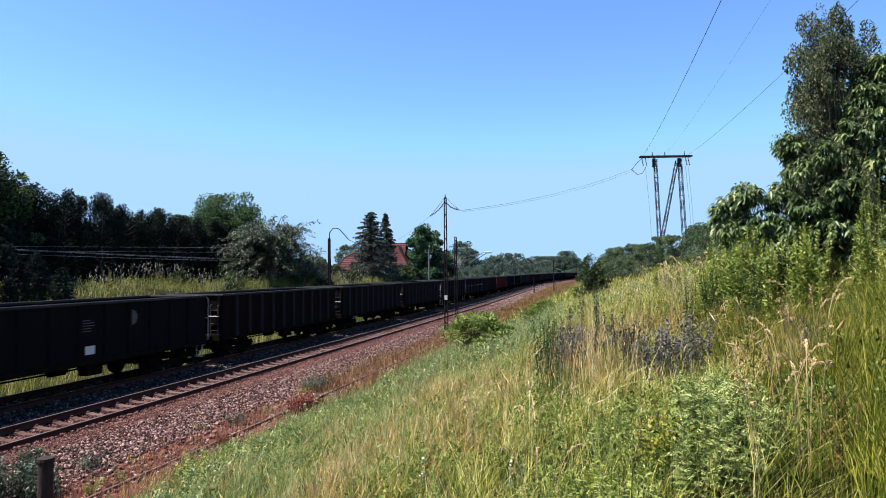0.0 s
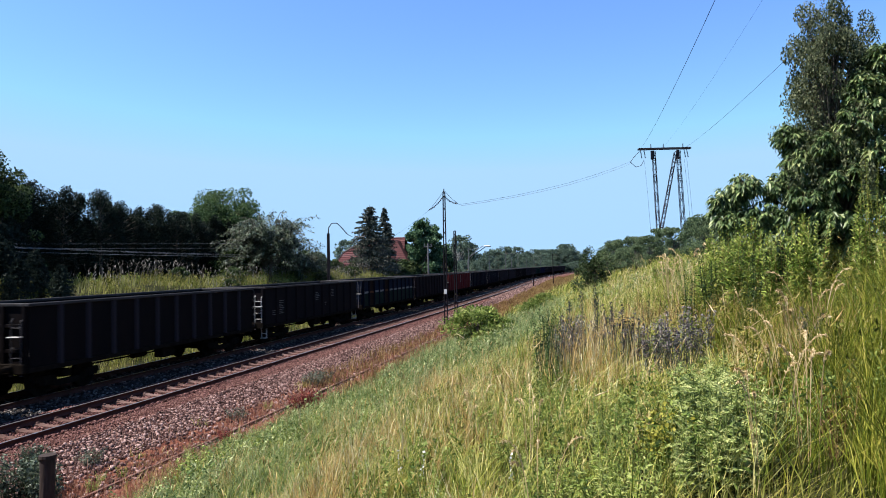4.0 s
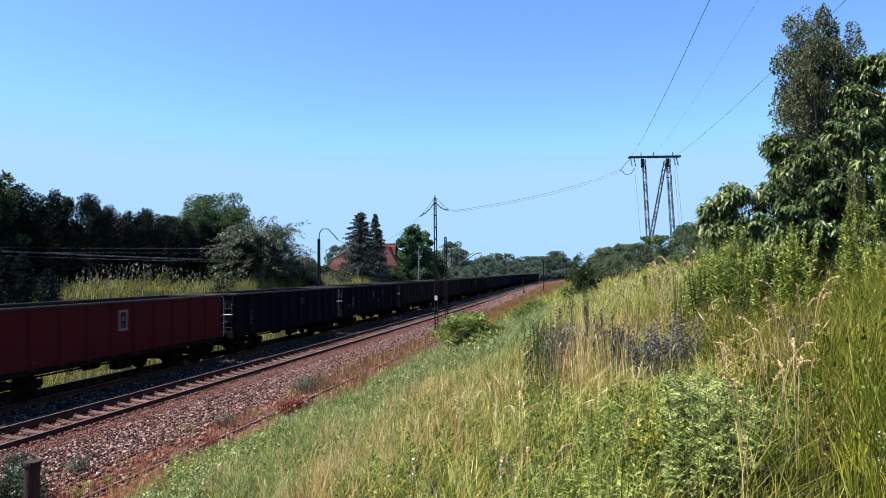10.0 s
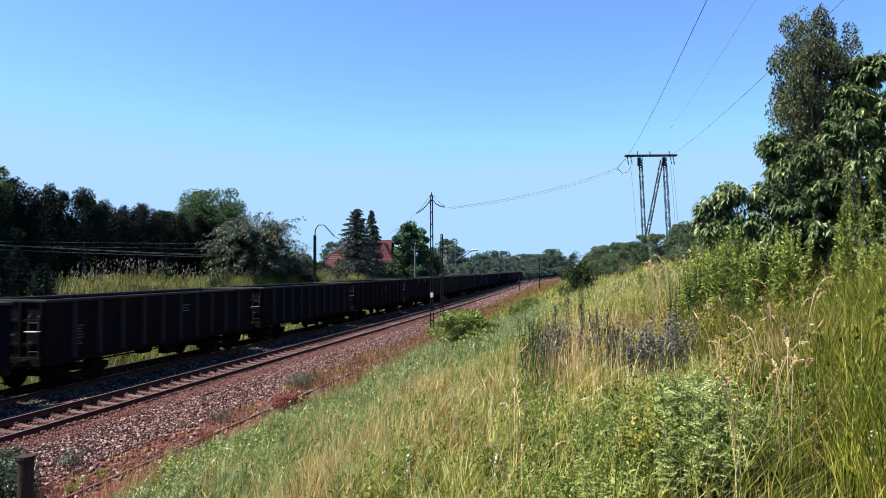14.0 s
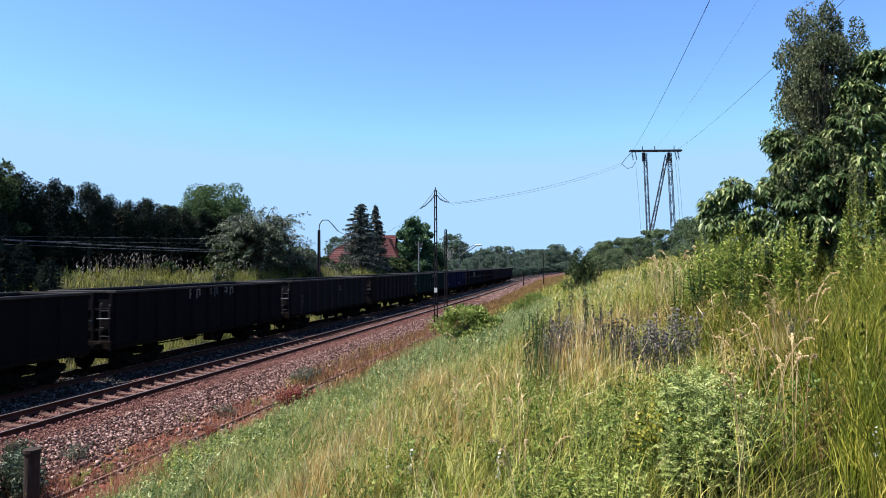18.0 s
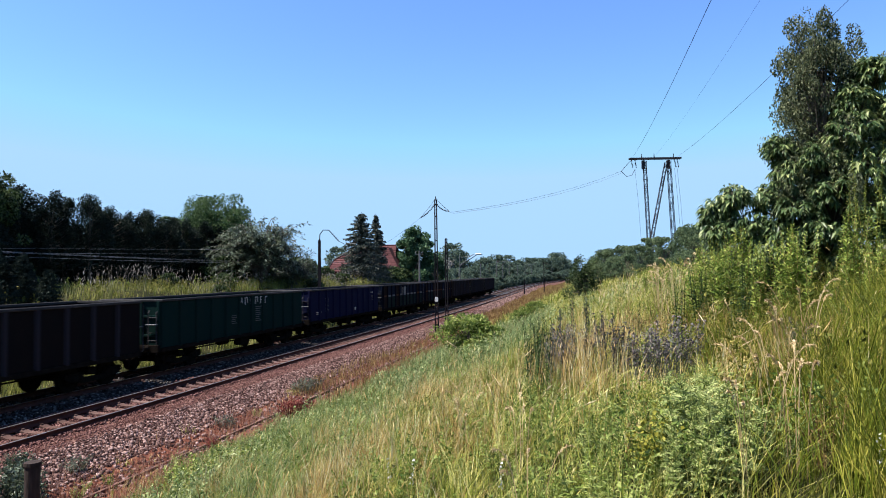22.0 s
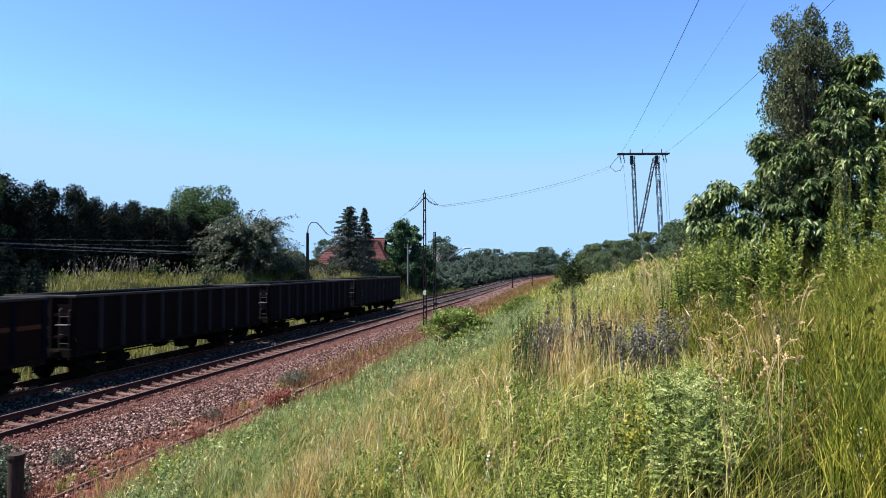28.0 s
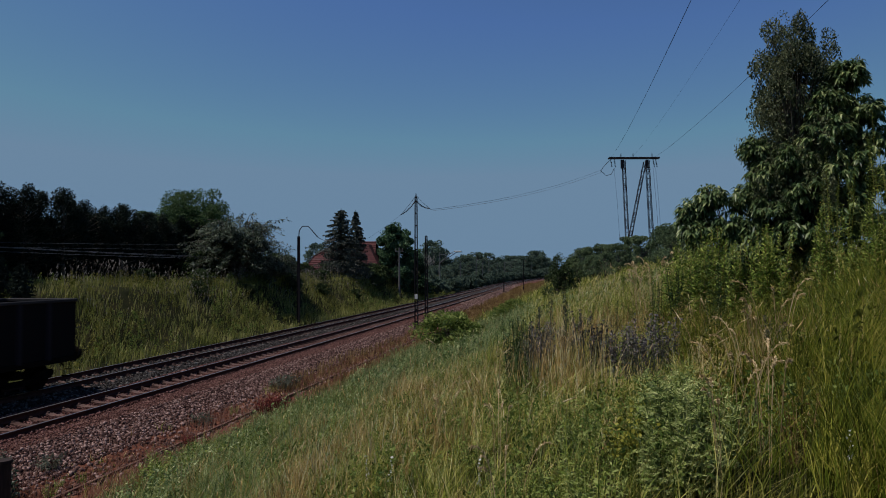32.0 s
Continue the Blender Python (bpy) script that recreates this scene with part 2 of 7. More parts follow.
M_TREAD = plain("wheel_tread", [(0.3, (0.2, 0.19, 0.18)), (0.7, (0.36, 0.34, 0.33))], scale=4, rough=0.4, metal=0.8, bump=0.02)
M_RIM = plain("worn_rim", [(0.35, (0.018, 0.017, 0.017)), (0.60, (0.034, 0.032, 0.033)), (0.80, (0.28, 0.27, 0.26))], scale=2, rough=0.6, stretch=(3, 0.4, 1), spec=0.05)
M_COAL = plain("coal_dust", [(0.3, (0.012, 0.011, 0.011)), (0.7, (0.04, 0.037, 0.035))], scale=5, rough=0.95, bump=0.6, spec=0.0)
# Faded white, dimmed further for the shade on the wagon sides.
M_MARK = plain("faded_shaded_white", [(0.35, (0.0150, 0.0150, 0.0156)), (0.65, (0.078, 0.078, 0.078))], scale=14, rough=0.7, bump=0)
M_LETTER = plain("pale_letter_paint", [(0.3, (0.12, 0.13, 0.13)), (0.65, (0.42, 0.44, 0.43))], scale=9, rough=0.7, bump=0)
M_LOGO = plain("worn_cream_paint", [(0.3, (0.06, 0.06, 0.05)), (0.65, (0.17, 0.17, 0.145))], scale=5, rough=0.7, bump=0)
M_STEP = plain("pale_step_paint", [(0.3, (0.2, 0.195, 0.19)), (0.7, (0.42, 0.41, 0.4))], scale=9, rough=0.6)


def stone_mat(name, stops):
    m, out = fresh(name)
    g = node(m, "ShaderNodeNewGeometry")
    nz = node(m, "ShaderNodeTexNoise", Scale=45.0, Detail=3.0)
    link(m, g.outputs["Position"], nz.inputs["Vector"])
    mix = m.node_tree.nodes.new("ShaderNodeMix")
    mix.inputs[0].default_value = 0.3
    link(m, g.outputs["Random Per Island"], mix.inputs[2])
    link(m, nz.outputs["Fac"], mix.inputs[3])
    col = ramp_of(m, mix.outputs[0], stops)
    p = node(m, "ShaderNodeBsdfPrincipled", Roughness=0.9)
    p.inputs["Specular IOR Level"].default_value = 0.08
    link(m, col, p.inputs["Base Color"])
    link(m, p.outputs[0], out.inputs[0])
    return m


M_STONE = stone_mat("ballast_stone", [(0.1, (0.012, 0.00594, 0.0053)), (0.4, (0.0576, 0.03024, 0.02544)), (0.65, (0.162, 0.09504, 0.08056)), (0.92, (0.408, 0.2862, 0.2544))])
M_FINES = stone_mat("brown_fines", [(0.1, (0.0216, 0.008424, 0.007208)), (0.4, (0.0768, 0.03348, 0.02862)), (0.65, (0.1416, 0.06696, 0.0583)), (0.92, (0.258, 0.1458, 0.1251))])
# Pale stones turned dark: the shadow of the train is in their colour.
M_STONE_SHADED = stone_mat("shaded_ballast", [(0.1, (0.0075, 0.0062, 0.0056)), (0.4, (0.019, 0.0162, 0.0148)), (0.65, (0.046, 0.041, 0.038)), (0.92, (0.21, 0.195, 0.18))])


def wagon_paint(name, colour, rust=0.08, dirt=0.5):
    """Old coach paint: colour with rust runs, dirt and scrapes."""
    m, out = fresh(name)
    tc = node(m, "ShaderNodeTexCoord")
    oi = node(m, "ShaderNodeObjectInfo")
    mp = m.node_tree.nodes.new("ShaderNodeMapping")
    mp.inputs["Scale"].default_value = (1, 1, 0.35)
    link(m, tc.outputs["Object"], mp.inputs[0])
    sh = node(m, "ShaderNodeVectorMath")
    link(m, mp.outputs[0], sh.inputs[0])
    link(m, oi.outputs["Random"], sh.inputs[1])
    a = node(m, "ShaderNodeTexNoise", Scale=2.2, Detail=6.0, Roughness=0.65)
    b = node(m, "ShaderNodeTexNoise", Scale=22.0, Detail=4.0)
    link(m, sh.outputs[0], a.inputs["Vector"])
    link(m, sh.outputs[0], b.inputs["Vector"])
    mx = m.node_tree.nodes.new("ShaderNodeMix")
    mx.data_type = "RGBA"
    ra = ramp_of(m, a.outputs["Fac"], [(0.48 - 0.1 * dirt, (0, 0, 0)), (0.72, (1, 1, 1))])
    link(m, ra, mx.inputs[0])
    mx.inputs[6].default_value = (*colour, 1)
    mx.inputs[7].default_value = tuple(c * (1 - rust) + r * rust for c, r in zip(colour, (0.05, 0.025, 0.016))) + (1,)
    mx2 = m.node_tree.nodes.new("ShaderNodeMix")
    mx2.data_type = "RGBA"
    rb = ramp_of(m, b.outputs["Fac"], [(0.55, (0, 0, 0)), (0.75, (0.7, 0.7, 0.7))])
    link(m, rb, mx2.inputs[0])
    link(m, mx.outputs[2], mx2.inputs[6])
    mx2.inputs[7].default_value = tuple(0.6 * c + 0.005 for c in colour) + (1,)
    p = node(m, "ShaderNodeBsdfPrincipled", Roughness=0.75)
    p.inputs["Specular IOR Level"].default_value = 0.018
    link(m, mx2.outputs[2], p.inputs["Base Color"])
    bp = node(m, "ShaderNodeBump", Strength=0.12, Distance=0.02)
    link(m, b.outputs["Fac"], bp.inputs["Height"])
    link(m, bp.outputs[0], p.inputs["Normal"])
    link(m, p.outputs[0], out.inputs[0])
    return m


# Colours far darker than coach paint: the shade on the near sides is included.
PAINT = {k: wagon_paint("shaded_paint_" + k, tuple((0.75 if max(c) > 0.0105 and k not in ("red", "cream", "grey", "amber", "skylit") else 1.25) * v for v in c)) for k, c in {
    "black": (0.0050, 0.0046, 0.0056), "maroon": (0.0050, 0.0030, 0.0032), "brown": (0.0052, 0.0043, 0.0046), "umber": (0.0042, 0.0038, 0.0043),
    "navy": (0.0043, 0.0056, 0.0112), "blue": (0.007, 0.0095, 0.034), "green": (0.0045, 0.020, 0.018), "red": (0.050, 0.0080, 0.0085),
    "grey": (0.0080, 0.0075, 0.0080), "stripe_blue": (0.0068, 0.0120, 0.0250), "stripe_green": (0.0075, 0.0175, 0.0150), "orange": (0.013, 0.0068, 0.0055), "amber": (0.055, 0.024, 0.012), "skylit": (0.0165, 0.0150, 0.0185),
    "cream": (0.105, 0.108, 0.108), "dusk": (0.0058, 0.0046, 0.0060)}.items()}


def ground_mat():
    """Soil, ballast dust and turf, told apart by the distance from the line that the UV map carries."""
    m, out = fresh("ground")
    uv = node(m, "ShaderNodeUVMap")
    sep = node(m, "ShaderNodeSeparateXYZ")
    link(m, uv.outputs[0], sep.inputs[0])
    g = node(m, "ShaderNodeNewGeometry")
    a = node(m, "ShaderNodeTexNoise", Scale=0.9, Detail=6.0, Roughness=0.6)
    b = node(m, "ShaderNodeTexNoise", Scale=9.0, Detail=5.0)
    v = node(m, "ShaderNodeTexVoronoi", Scale=14.0)
    for n in (a, b, v):
        link(m, g.outputs["Position"], n.inputs["Vector"])
    turf = ramp_of(m, a.outputs["Fac"], [(0.3, (0.0123, 0.0146, 0.005)), (0.5, (0.022, 0.023, 0.0084)), (0.7, (0.042, 0.034, 0.0146))])
    soil = ramp_of(m, b.outputs["Fac"], [(0.3, (0.055, 0.01838, 0.01326)), (0.5, (0.1175, 0.04305, 0.02856)), (0.75, (0.21, 0.1071, 0.0612))])
    rock = ramp_of(m, v.outputs["Color"], [(0.2, (0.037, 0.0155, 0.0121)), (0.5, (0.091, 0.044, 0.034)), (0.85, (0.163, 0.093, 0.076))])

    def band(lo, hi, edge):
        """1 between lo and hi of the distance from the line, frayed by noise."""
        ad = node(m, "ShaderNodeMath")
        ad.operation = "MULTIPLY_ADD"
        link(m, b.outputs["Fac"], ad.inputs[0])
        ad.inputs[1].default_value = edge
        link(m, sep.outputs[1], ad.inputs[2])
        lo_n = node(m, "ShaderNodeMapRange")
        link(m, ad.outputs[0], lo_n.inputs[0])
        lo_n.inputs[1].default_value, lo_n.inputs[2].default_value = lo, lo + 0.4
        hi_n = node(m, "ShaderNodeMapRange")
        link(m, ad.outputs[0], hi_n.inputs[0])
        hi_n.inputs[1].default_value, hi_n.inputs[2].default_value = hi, hi + 0.4
        hi_n.inputs[3].default_value, hi_n.inputs[4].default_value = 1, 0
        mu = node(m, "ShaderNodeMath")
        mu.operation = "MULTIPLY"
        link(m, lo_n.outputs[0], mu.inputs[0])
        link(m, hi_n.outputs[0], mu.inputs[1])
        return mu.outputs[0]

    one = m.node_tree.nodes.new("ShaderNodeMix")
    one.data_type = "RGBA"
    link(m, band(-5.0, -1.2, 0.9), one.inputs[0])
    link(m, turf, one.inputs[6])
    link(m, soil, one.inputs[7])
    two = m.node_tree.nodes.new("ShaderNodeMix")
    two.data_type = "RGBA"
    link(m, band(-1.75, 7.3, 0.5), two.inputs[0])
    link(m, one.outputs[2], two.inputs[6])
    link(m, rock, two.inputs[7])
    # Ground band round the far track, darkened like the train's shadow there.
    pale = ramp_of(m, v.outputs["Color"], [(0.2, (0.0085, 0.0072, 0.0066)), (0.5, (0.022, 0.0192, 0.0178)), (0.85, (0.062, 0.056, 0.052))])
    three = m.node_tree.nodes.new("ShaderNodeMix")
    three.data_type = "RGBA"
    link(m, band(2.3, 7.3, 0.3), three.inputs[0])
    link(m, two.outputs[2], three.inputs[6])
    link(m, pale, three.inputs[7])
    p = node(m, "ShaderNodeBsdfPrincipled", Roughness=0.95)
    p.inputs["Specular IOR Level"].default_value = 0.05
    link(m, three.outputs[2], p.inputs["Base Color"])
    bp = node(m, "ShaderNodeBump", Strength=0.5, Distance=0.05)
    link(m, v.outputs["Distance"], bp.inputs["Height"])
    link(m, bp.outputs[0], p.inputs["Normal"])
    link(m, p.outputs[0], out.inputs[0])
    return m


M_GROUND = ground_mat()


# ---- the line of the railway: s metres along it, n metres to its far side, from the near rail ----
X0, HEAD, BEND = 13.9115, 0.2144, -0.00031
GAUGE, FAR_TRACK = 1.5, 3.9
S_GRID = np.arange(-400.0, 1800.5, 0.5)
H_GRID = HEAD + np.where(S_GRID < 150, BEND * S_GRID, BEND * 150 + np.clip(S_GRID - 150, 0, 250) * 0.0007)
H_GRID[S_GRID < -100] = HEAD - 100 * BEND
X_GRID = np.concatenate([[0], np.cumsum((np.sin(H_GRID[1:]) + np.sin(H_GRID[:-1])) * 0.25)])
Y_GRID = np.concatenate([[0], np.cumsum((np.cos(H_GRID[1:]) + np.cos(H_GRID[:-1])) * 0.25)])
X_GRID, Y_GRID = X_GRID - X_GRID[800] - X0, Y_GRID - Y_GRID[800]


def along(s, n):
    h = np.interp(s, S_GRID, H_GRID)
    return np.interp(s, S_GRID, X_GRID) - n * np.cos(h), np.interp(s, S_GRID, Y_GRID) + n * np.sin(h), h


P_N = [-1500, -60, -30, -22, -19, -13.6, -9, -5, -4.2, -2.6, -0.95, -0.62, -0.12, 0.15, 1.35, 1.62, 2.1, 2.7, 3.3, 6.0, 6.5, 7.4, 9.0, 10.0, 13.0, 16, 60, 1500]
P_Z = [3.6, 3.6, 3.8, 3.95, 3.8, 2.28, 0.72, -0.5, -0.72, -0.78, -0.28, -0.165, -0.165, -0.27, -0.27, -0.165, -0.165, -0.3, -0.21, -0.21, -0.3, -0.62, -0.5, 0.1, 2.75, 3.15, 3.3, 3.3]


def lump(x, y, f, seed):
    """Smooth waves in place of noise, for whole arrays."""
    r = np.random.RandomState(seed)
    z = 0
    for k in range(5):
        a, p = r.rand() * 6.28, r.rand() * 6.28
        z = z + np.sin((x * np.cos(a) + y * np.sin(a)) * f * (0.6 + 0.5 * k) + p) / (1 + 0.5 * k)
    return z / 3


def ground_z(s, n):
    z = np.interp(n, P_N, P_Z)
    off = np.clip((np.abs(n - 2.7) - 4.5) / 5, 0, 1)
    return z + off * (0.10 * lump(s, n, 0.9, 3) + 0.16 * lump(s, n, 0.25, 4))


def at(s, n, up=0.0):
    x, y, h = along(s, n)
    return Vector((float(x), float(y), float(ground_z(s, n)) + up))


def mesh_of(name, verts, faces, mats=(), index=None, smooth=False):
    """A mesh from arrays; faces is an (n, 3) or (n, 4) array or a list of lists."""
    me = bpy.data.meshes.new(name)
    if isinstance(faces, np.ndarray):
        nv, nf, k = len(verts), len(faces), faces.shape[1]
        me.vertices.add(nv)
        me.vertices.foreach_set("co", np.asarray(verts, np.float32).ravel())
        me.loops.add(nf * k)
        me.loops.foreach_set("vertex_index", faces.astype(np.int32).ravel())
        me.polygons.add(nf)
        me.polygons.foreach_set("loop_start", np.arange(0, nf * k, k, dtype=np.int32))
        me.polygons.foreach_set("loop_total", np.full(nf, k, np.int32))
        me.update(calc_edges=True)
    else:
        me.from_pydata([tuple(v) for v in verts], [], faces)
    for m in mats:
        me.materials.append(m)
    if index is not None:
        me.polygons.foreach_set("material_index", np.asarray(index, np.int32))
    if smooth:
        me.polygons.foreach_set("use_smooth", np.ones(len(me.polygons), bool))
    me.validate()
    return me


class Build:
    """Gathers solids into one mesh."""

    def __init__(self):
        self.v, self.f = [], []

    def add(self, verts, faces):
        k = len(self.v)
        self.v += [tuple(p) for p in verts]
        self.f += [[i + k for i in f] for f in faces]
        return self

    def box(self, c, d, turn=None, cut=0.0):
        """A box with its long edges cut off."""
        x, y, z = d[0] / 2, d[1] / 2, d[2] / 2
        k = min(cut, x * 0.6, y * 0.6, z * 0.6)
        m = turn.to_matrix() if turn is not None else Matrix.Identity(3)
        c = Vector(c)
        if k <= 0:
            p = [c + m @ Vector((a * x, b * y, e * z)) for e in (-1, 1) for a, b in ((-1, -1), (1, -1), (1, 1), (-1, 1))]
            return self.add(p, [[3, 2, 1, 0], [4, 5, 6, 7], [0, 1, 5, 4], [1, 2, 6, 5], [2, 3, 7, 6], [3, 0, 4, 7]])
        ring = [(-x + k, -y), (x - k, -y), (x, -y + k), (x, y - k), (x - k, y), (-x + k, y), (-x, y - k), (-x, -y + k)]
        inner = [(a * (x - k) / x, b * (y - k) / y) for a, b in ring]
        p = [c + m @ Vector((a, b, -z)) for a, b in inner] + [c + m @ Vector((a, b, -z + k)) for a, b in ring]
        p += [c + m @ Vector((a, b, z - k)) for a, b in ring] + [c + m @ Vector((a, b, z)) for a, b in inner]
        f = [list(range(7, -1, -1)), list(range(24, 32))]
        for lo in (0, 8, 16):
            f += [[lo + i, lo + (i + 1) % 8, lo + 8 + (i + 1) % 8, lo + 8 + i] for i in range(8)]
        return self.add(p, f)

    def prism(self, outline, depth, m=None):
        """An outline in x and z, drawn out along y from 0 to depth."""
        m = m or Matrix.Identity(4)
        n = len(outline)
        p = [m @ Vector((a, 0, b)) for a, b in outline] + [m @ Vector((a, depth, b)) for a, b in outline]
        f = [list(range(n)), list(range(2 * n - 1, n - 1, -1))] + [[i, i + n, (i + 1) % n + n, (i + 1) % n] for i in range(n)]
        return self.add(p, f)

    def tube(self, pts, radii, sides=6, caps=True):
        pts = [Vector(p) for p in pts]
        if not hasattr(radii, "__len__"):
            radii = [radii] * len(pts)
        k = len(self.v)
        for i, p in enumerate(pts):
            d = (pts[min(i + 1, len(pts) - 1)] - pts[max(i - 1, 0)]).normalized()
            u = d.orthogonal().normalized() if abs(d.z) > 0.95 else d.cross(Vector((0, 0, 1))).normalized()
            w = d.cross(u)
            for j in range(sides):
                a = 2 * math.pi * j / sides
                self.v.append(tuple(p + (u * math.cos(a) + w * math.sin(a)) * radii[i]))
        for i in range(len(pts) - 1):
            for j in range(sides):
                a, b = k + i * sides + j, k + i * sides + (j + 1) % sides
                self.f.append([a, b, b + sides, a + sides])
        if caps:
            self.f.append([k + j for j in range(sides)][::-1])
            self.f.append([k + (len(pts) - 1) * sides + j for j in range(sides)])
        return self

    def mesh(self, name, mat, smooth=False):
        return mesh_of(name, self.v, self.f, (mat,), smooth=smooth)


def part(name, data, parent, label="", m=None, mat=None):
    """One mesh object under a thing or under a part."""
    ob = new(name, data)
    ob.parent = parent
    if m is not None:
        ob.matrix_basis = m
    if mat is not None:
        ob.material_slots[0].link = "OBJECT"
        ob.material_slots[0].material = mat
    if label:
        ob["label"] = label
    return ob


def thing(name, m, label, category, group=""):
    return_ob = new(name)
    return_ob.empty_display_size = 0.2
    return_ob.matrix_basis = m
    return tagged(return_ob, label, category, group)


# ---- ground: one sheet to the horizon ----
def ground():
    s = np.unique(np.concatenate([np.arange(-60, 4, 4.0), np.arange(4, 70, 0.7), np.arange(70, 160, 2.5), np.arange(160, 420, 10), np.arange(420, 1500, 90), [-390, -250, -150, -100, 1500]]))
    n = np.unique(np.concatenate([[-1400, -800, -450, -250, -150, -100, -70, -50, -40, -35], np.arange(-30, 20.01, 0.4), [22, 25, 30, 36, 45, 60, 90, 150, 250, 450, 800, 1400], P_N[8:21]]))
    S, N = np.meshgrid(s, n, indexing="ij")
    x, y, _ = along(S, N)
    v = np.stack([x, y, ground_z(S, N)], -1).reshape(-1, 3)
    a, b = len(s), len(n)
    i = (np.arange(a - 1)[:, None] * b + np.arange(b - 1)[None]).ravel()
    f = np.stack([i, i + 1, i + b + 1, i + b], 1)
    f = f[:, ::-1]
    me = mesh_of("ground", v, np.ascontiguousarray(f), (M_GROUND,), smooth=True)
    uv = me.uv_layers.new(name="line")
    idx = np.empty(len(me.loops), np.int32)
    me.loops.foreach_get("vertex_index", idx)
    uv.data.foreach_set("uv", np.stack([S.ravel(), N.ravel()], 1)[idx].astype(np.float32).ravel())
    tagged(new("ground", me), "uneven grassy railway cutting with reddish soil and grey ballast", "ground", kind="structure")


ground()


# ---- railway tracks ----
def rail_mesh(name, n0, z, s0, s1, head, side, sleek=True):
    """Foot, web and head, swept along the line."""
    prof = [(-0.07, -0.17), (-0.07, -0.155), (-0.012, -0.13), (-0.012, -0.05), (-0.036, -0.038), (-0.036, -0.006), (-0.028, 0.0),
            (0.028, 0.0), (0.036, -0.006), (0.036, -0.038), (0.012, -0.05), (0.012, -0.13), (0.07, -0.155), (0.07, -0.17)]
    s = np.concatenate([np.arange(s0, min(s1, 160), 3.0), np.arange(160, max(s1, 160.1), 12.0)])
    k = len(prof)
    v = []
    for dn, dz in prof:
        x, y, _ = along(s, n0 + dn)
        v.append(np.stack([x, y, np.full(len(s), z + dz)], 1))
    v = np.stack(v, 1).reshape(-1, 3)
    i = np.arange(len(s) - 1)[:, None] * k
    j = np.arange(k)[None]
    f = np.stack([i + j, i + (j + 1) % k, i + k + (j + 1) % k, i + k + j], -1).reshape(-1, 4)
    idx = np.tile((np.isin(np.arange(k), (6,)) & sleek).astype(int), len(s) - 1)
    return mesh_of(name, v, f, (side, head), idx)


def sleeper_mesh():
    b = Build()
    b.prism([(-1.3, -0.2), (1.3, -0.2), (1.3, -0.03), (0.55, 0.02), (0.45, -0.02), (-0.45, -0.02), (-0.55, 0.02), (-1.3, -0.03)], 0.22, Matrix.Translation((0, -0.11, 0)))
    for x in (-0.75, 0.75):
        b.box((x, 0, 0.012), (0.36, 0.16, 0.03), cut=0.008)
        for e in (-0.12, 0.12):
            b.box((x + e, 0, 0.04), (0.05, 0.09, 0.05), cut=0.01)
    return b.mesh("sleeper", M_SLEEPER)


SLEEPER = sleeper_mesh()


def track(name, n0, label):
    t = tagged(new(name), label, "railway track", kind="structure")
    for n in (n0, n0 + GAUGE):
        part("rail", rail_mesh("rail", n, 0.0, -40, 700, M_RAIL_TOP, M_RAIL_SIDE), t, "brown rusty steel rail with a polished head")
    rest_v, rest_f = [], []
    base = np.array([v.co[:] for v in SLEEPER.vertices])
    faces = [list(p.vertices) for p in SLEEPER.polygons]
    for i in range(700):
        s = -6 + i * 0.6
        x, y, h = along(s, n0 + GAUGE / 2)
        m = pose(float(x), float(y), -0.19 + 0.006 * math.sin(i * 7.3), 0, 0, math.degrees(-h) + 0.5 * math.sin(i * 3.1))
        if 20 <= i < 290:
            part("sleeper", SLEEPER, t, m=m)
        else:
            k = len(rest_v)
            rest_v += [tuple(m @ Vector(b)) for b in base[:16]]
            rest_f += [[a + k for a in f] for f in faces if max(f) < 16]
    ob = part("sleepers", mesh_of("sleepers", rest_v, rest_f, (M_SLEEPER,)), t)
    ob["kind"] = "stuff"
    return t


track("track_near", 0.0, "sunlit main line track with rusty rails on concrete sleepers")
track("track_far", FAR_TRACK, "main line track under the coal train, on darkened ballast")
old = tagged(new("old_rail", rail_mesh("old_rail", -3.15, -0.67, -10, 75, M_OLD_RAIL, M_OLD_RAIL, False)),
             "single disused rail, red with rust, half buried in weeds", "rail", kind="structure")


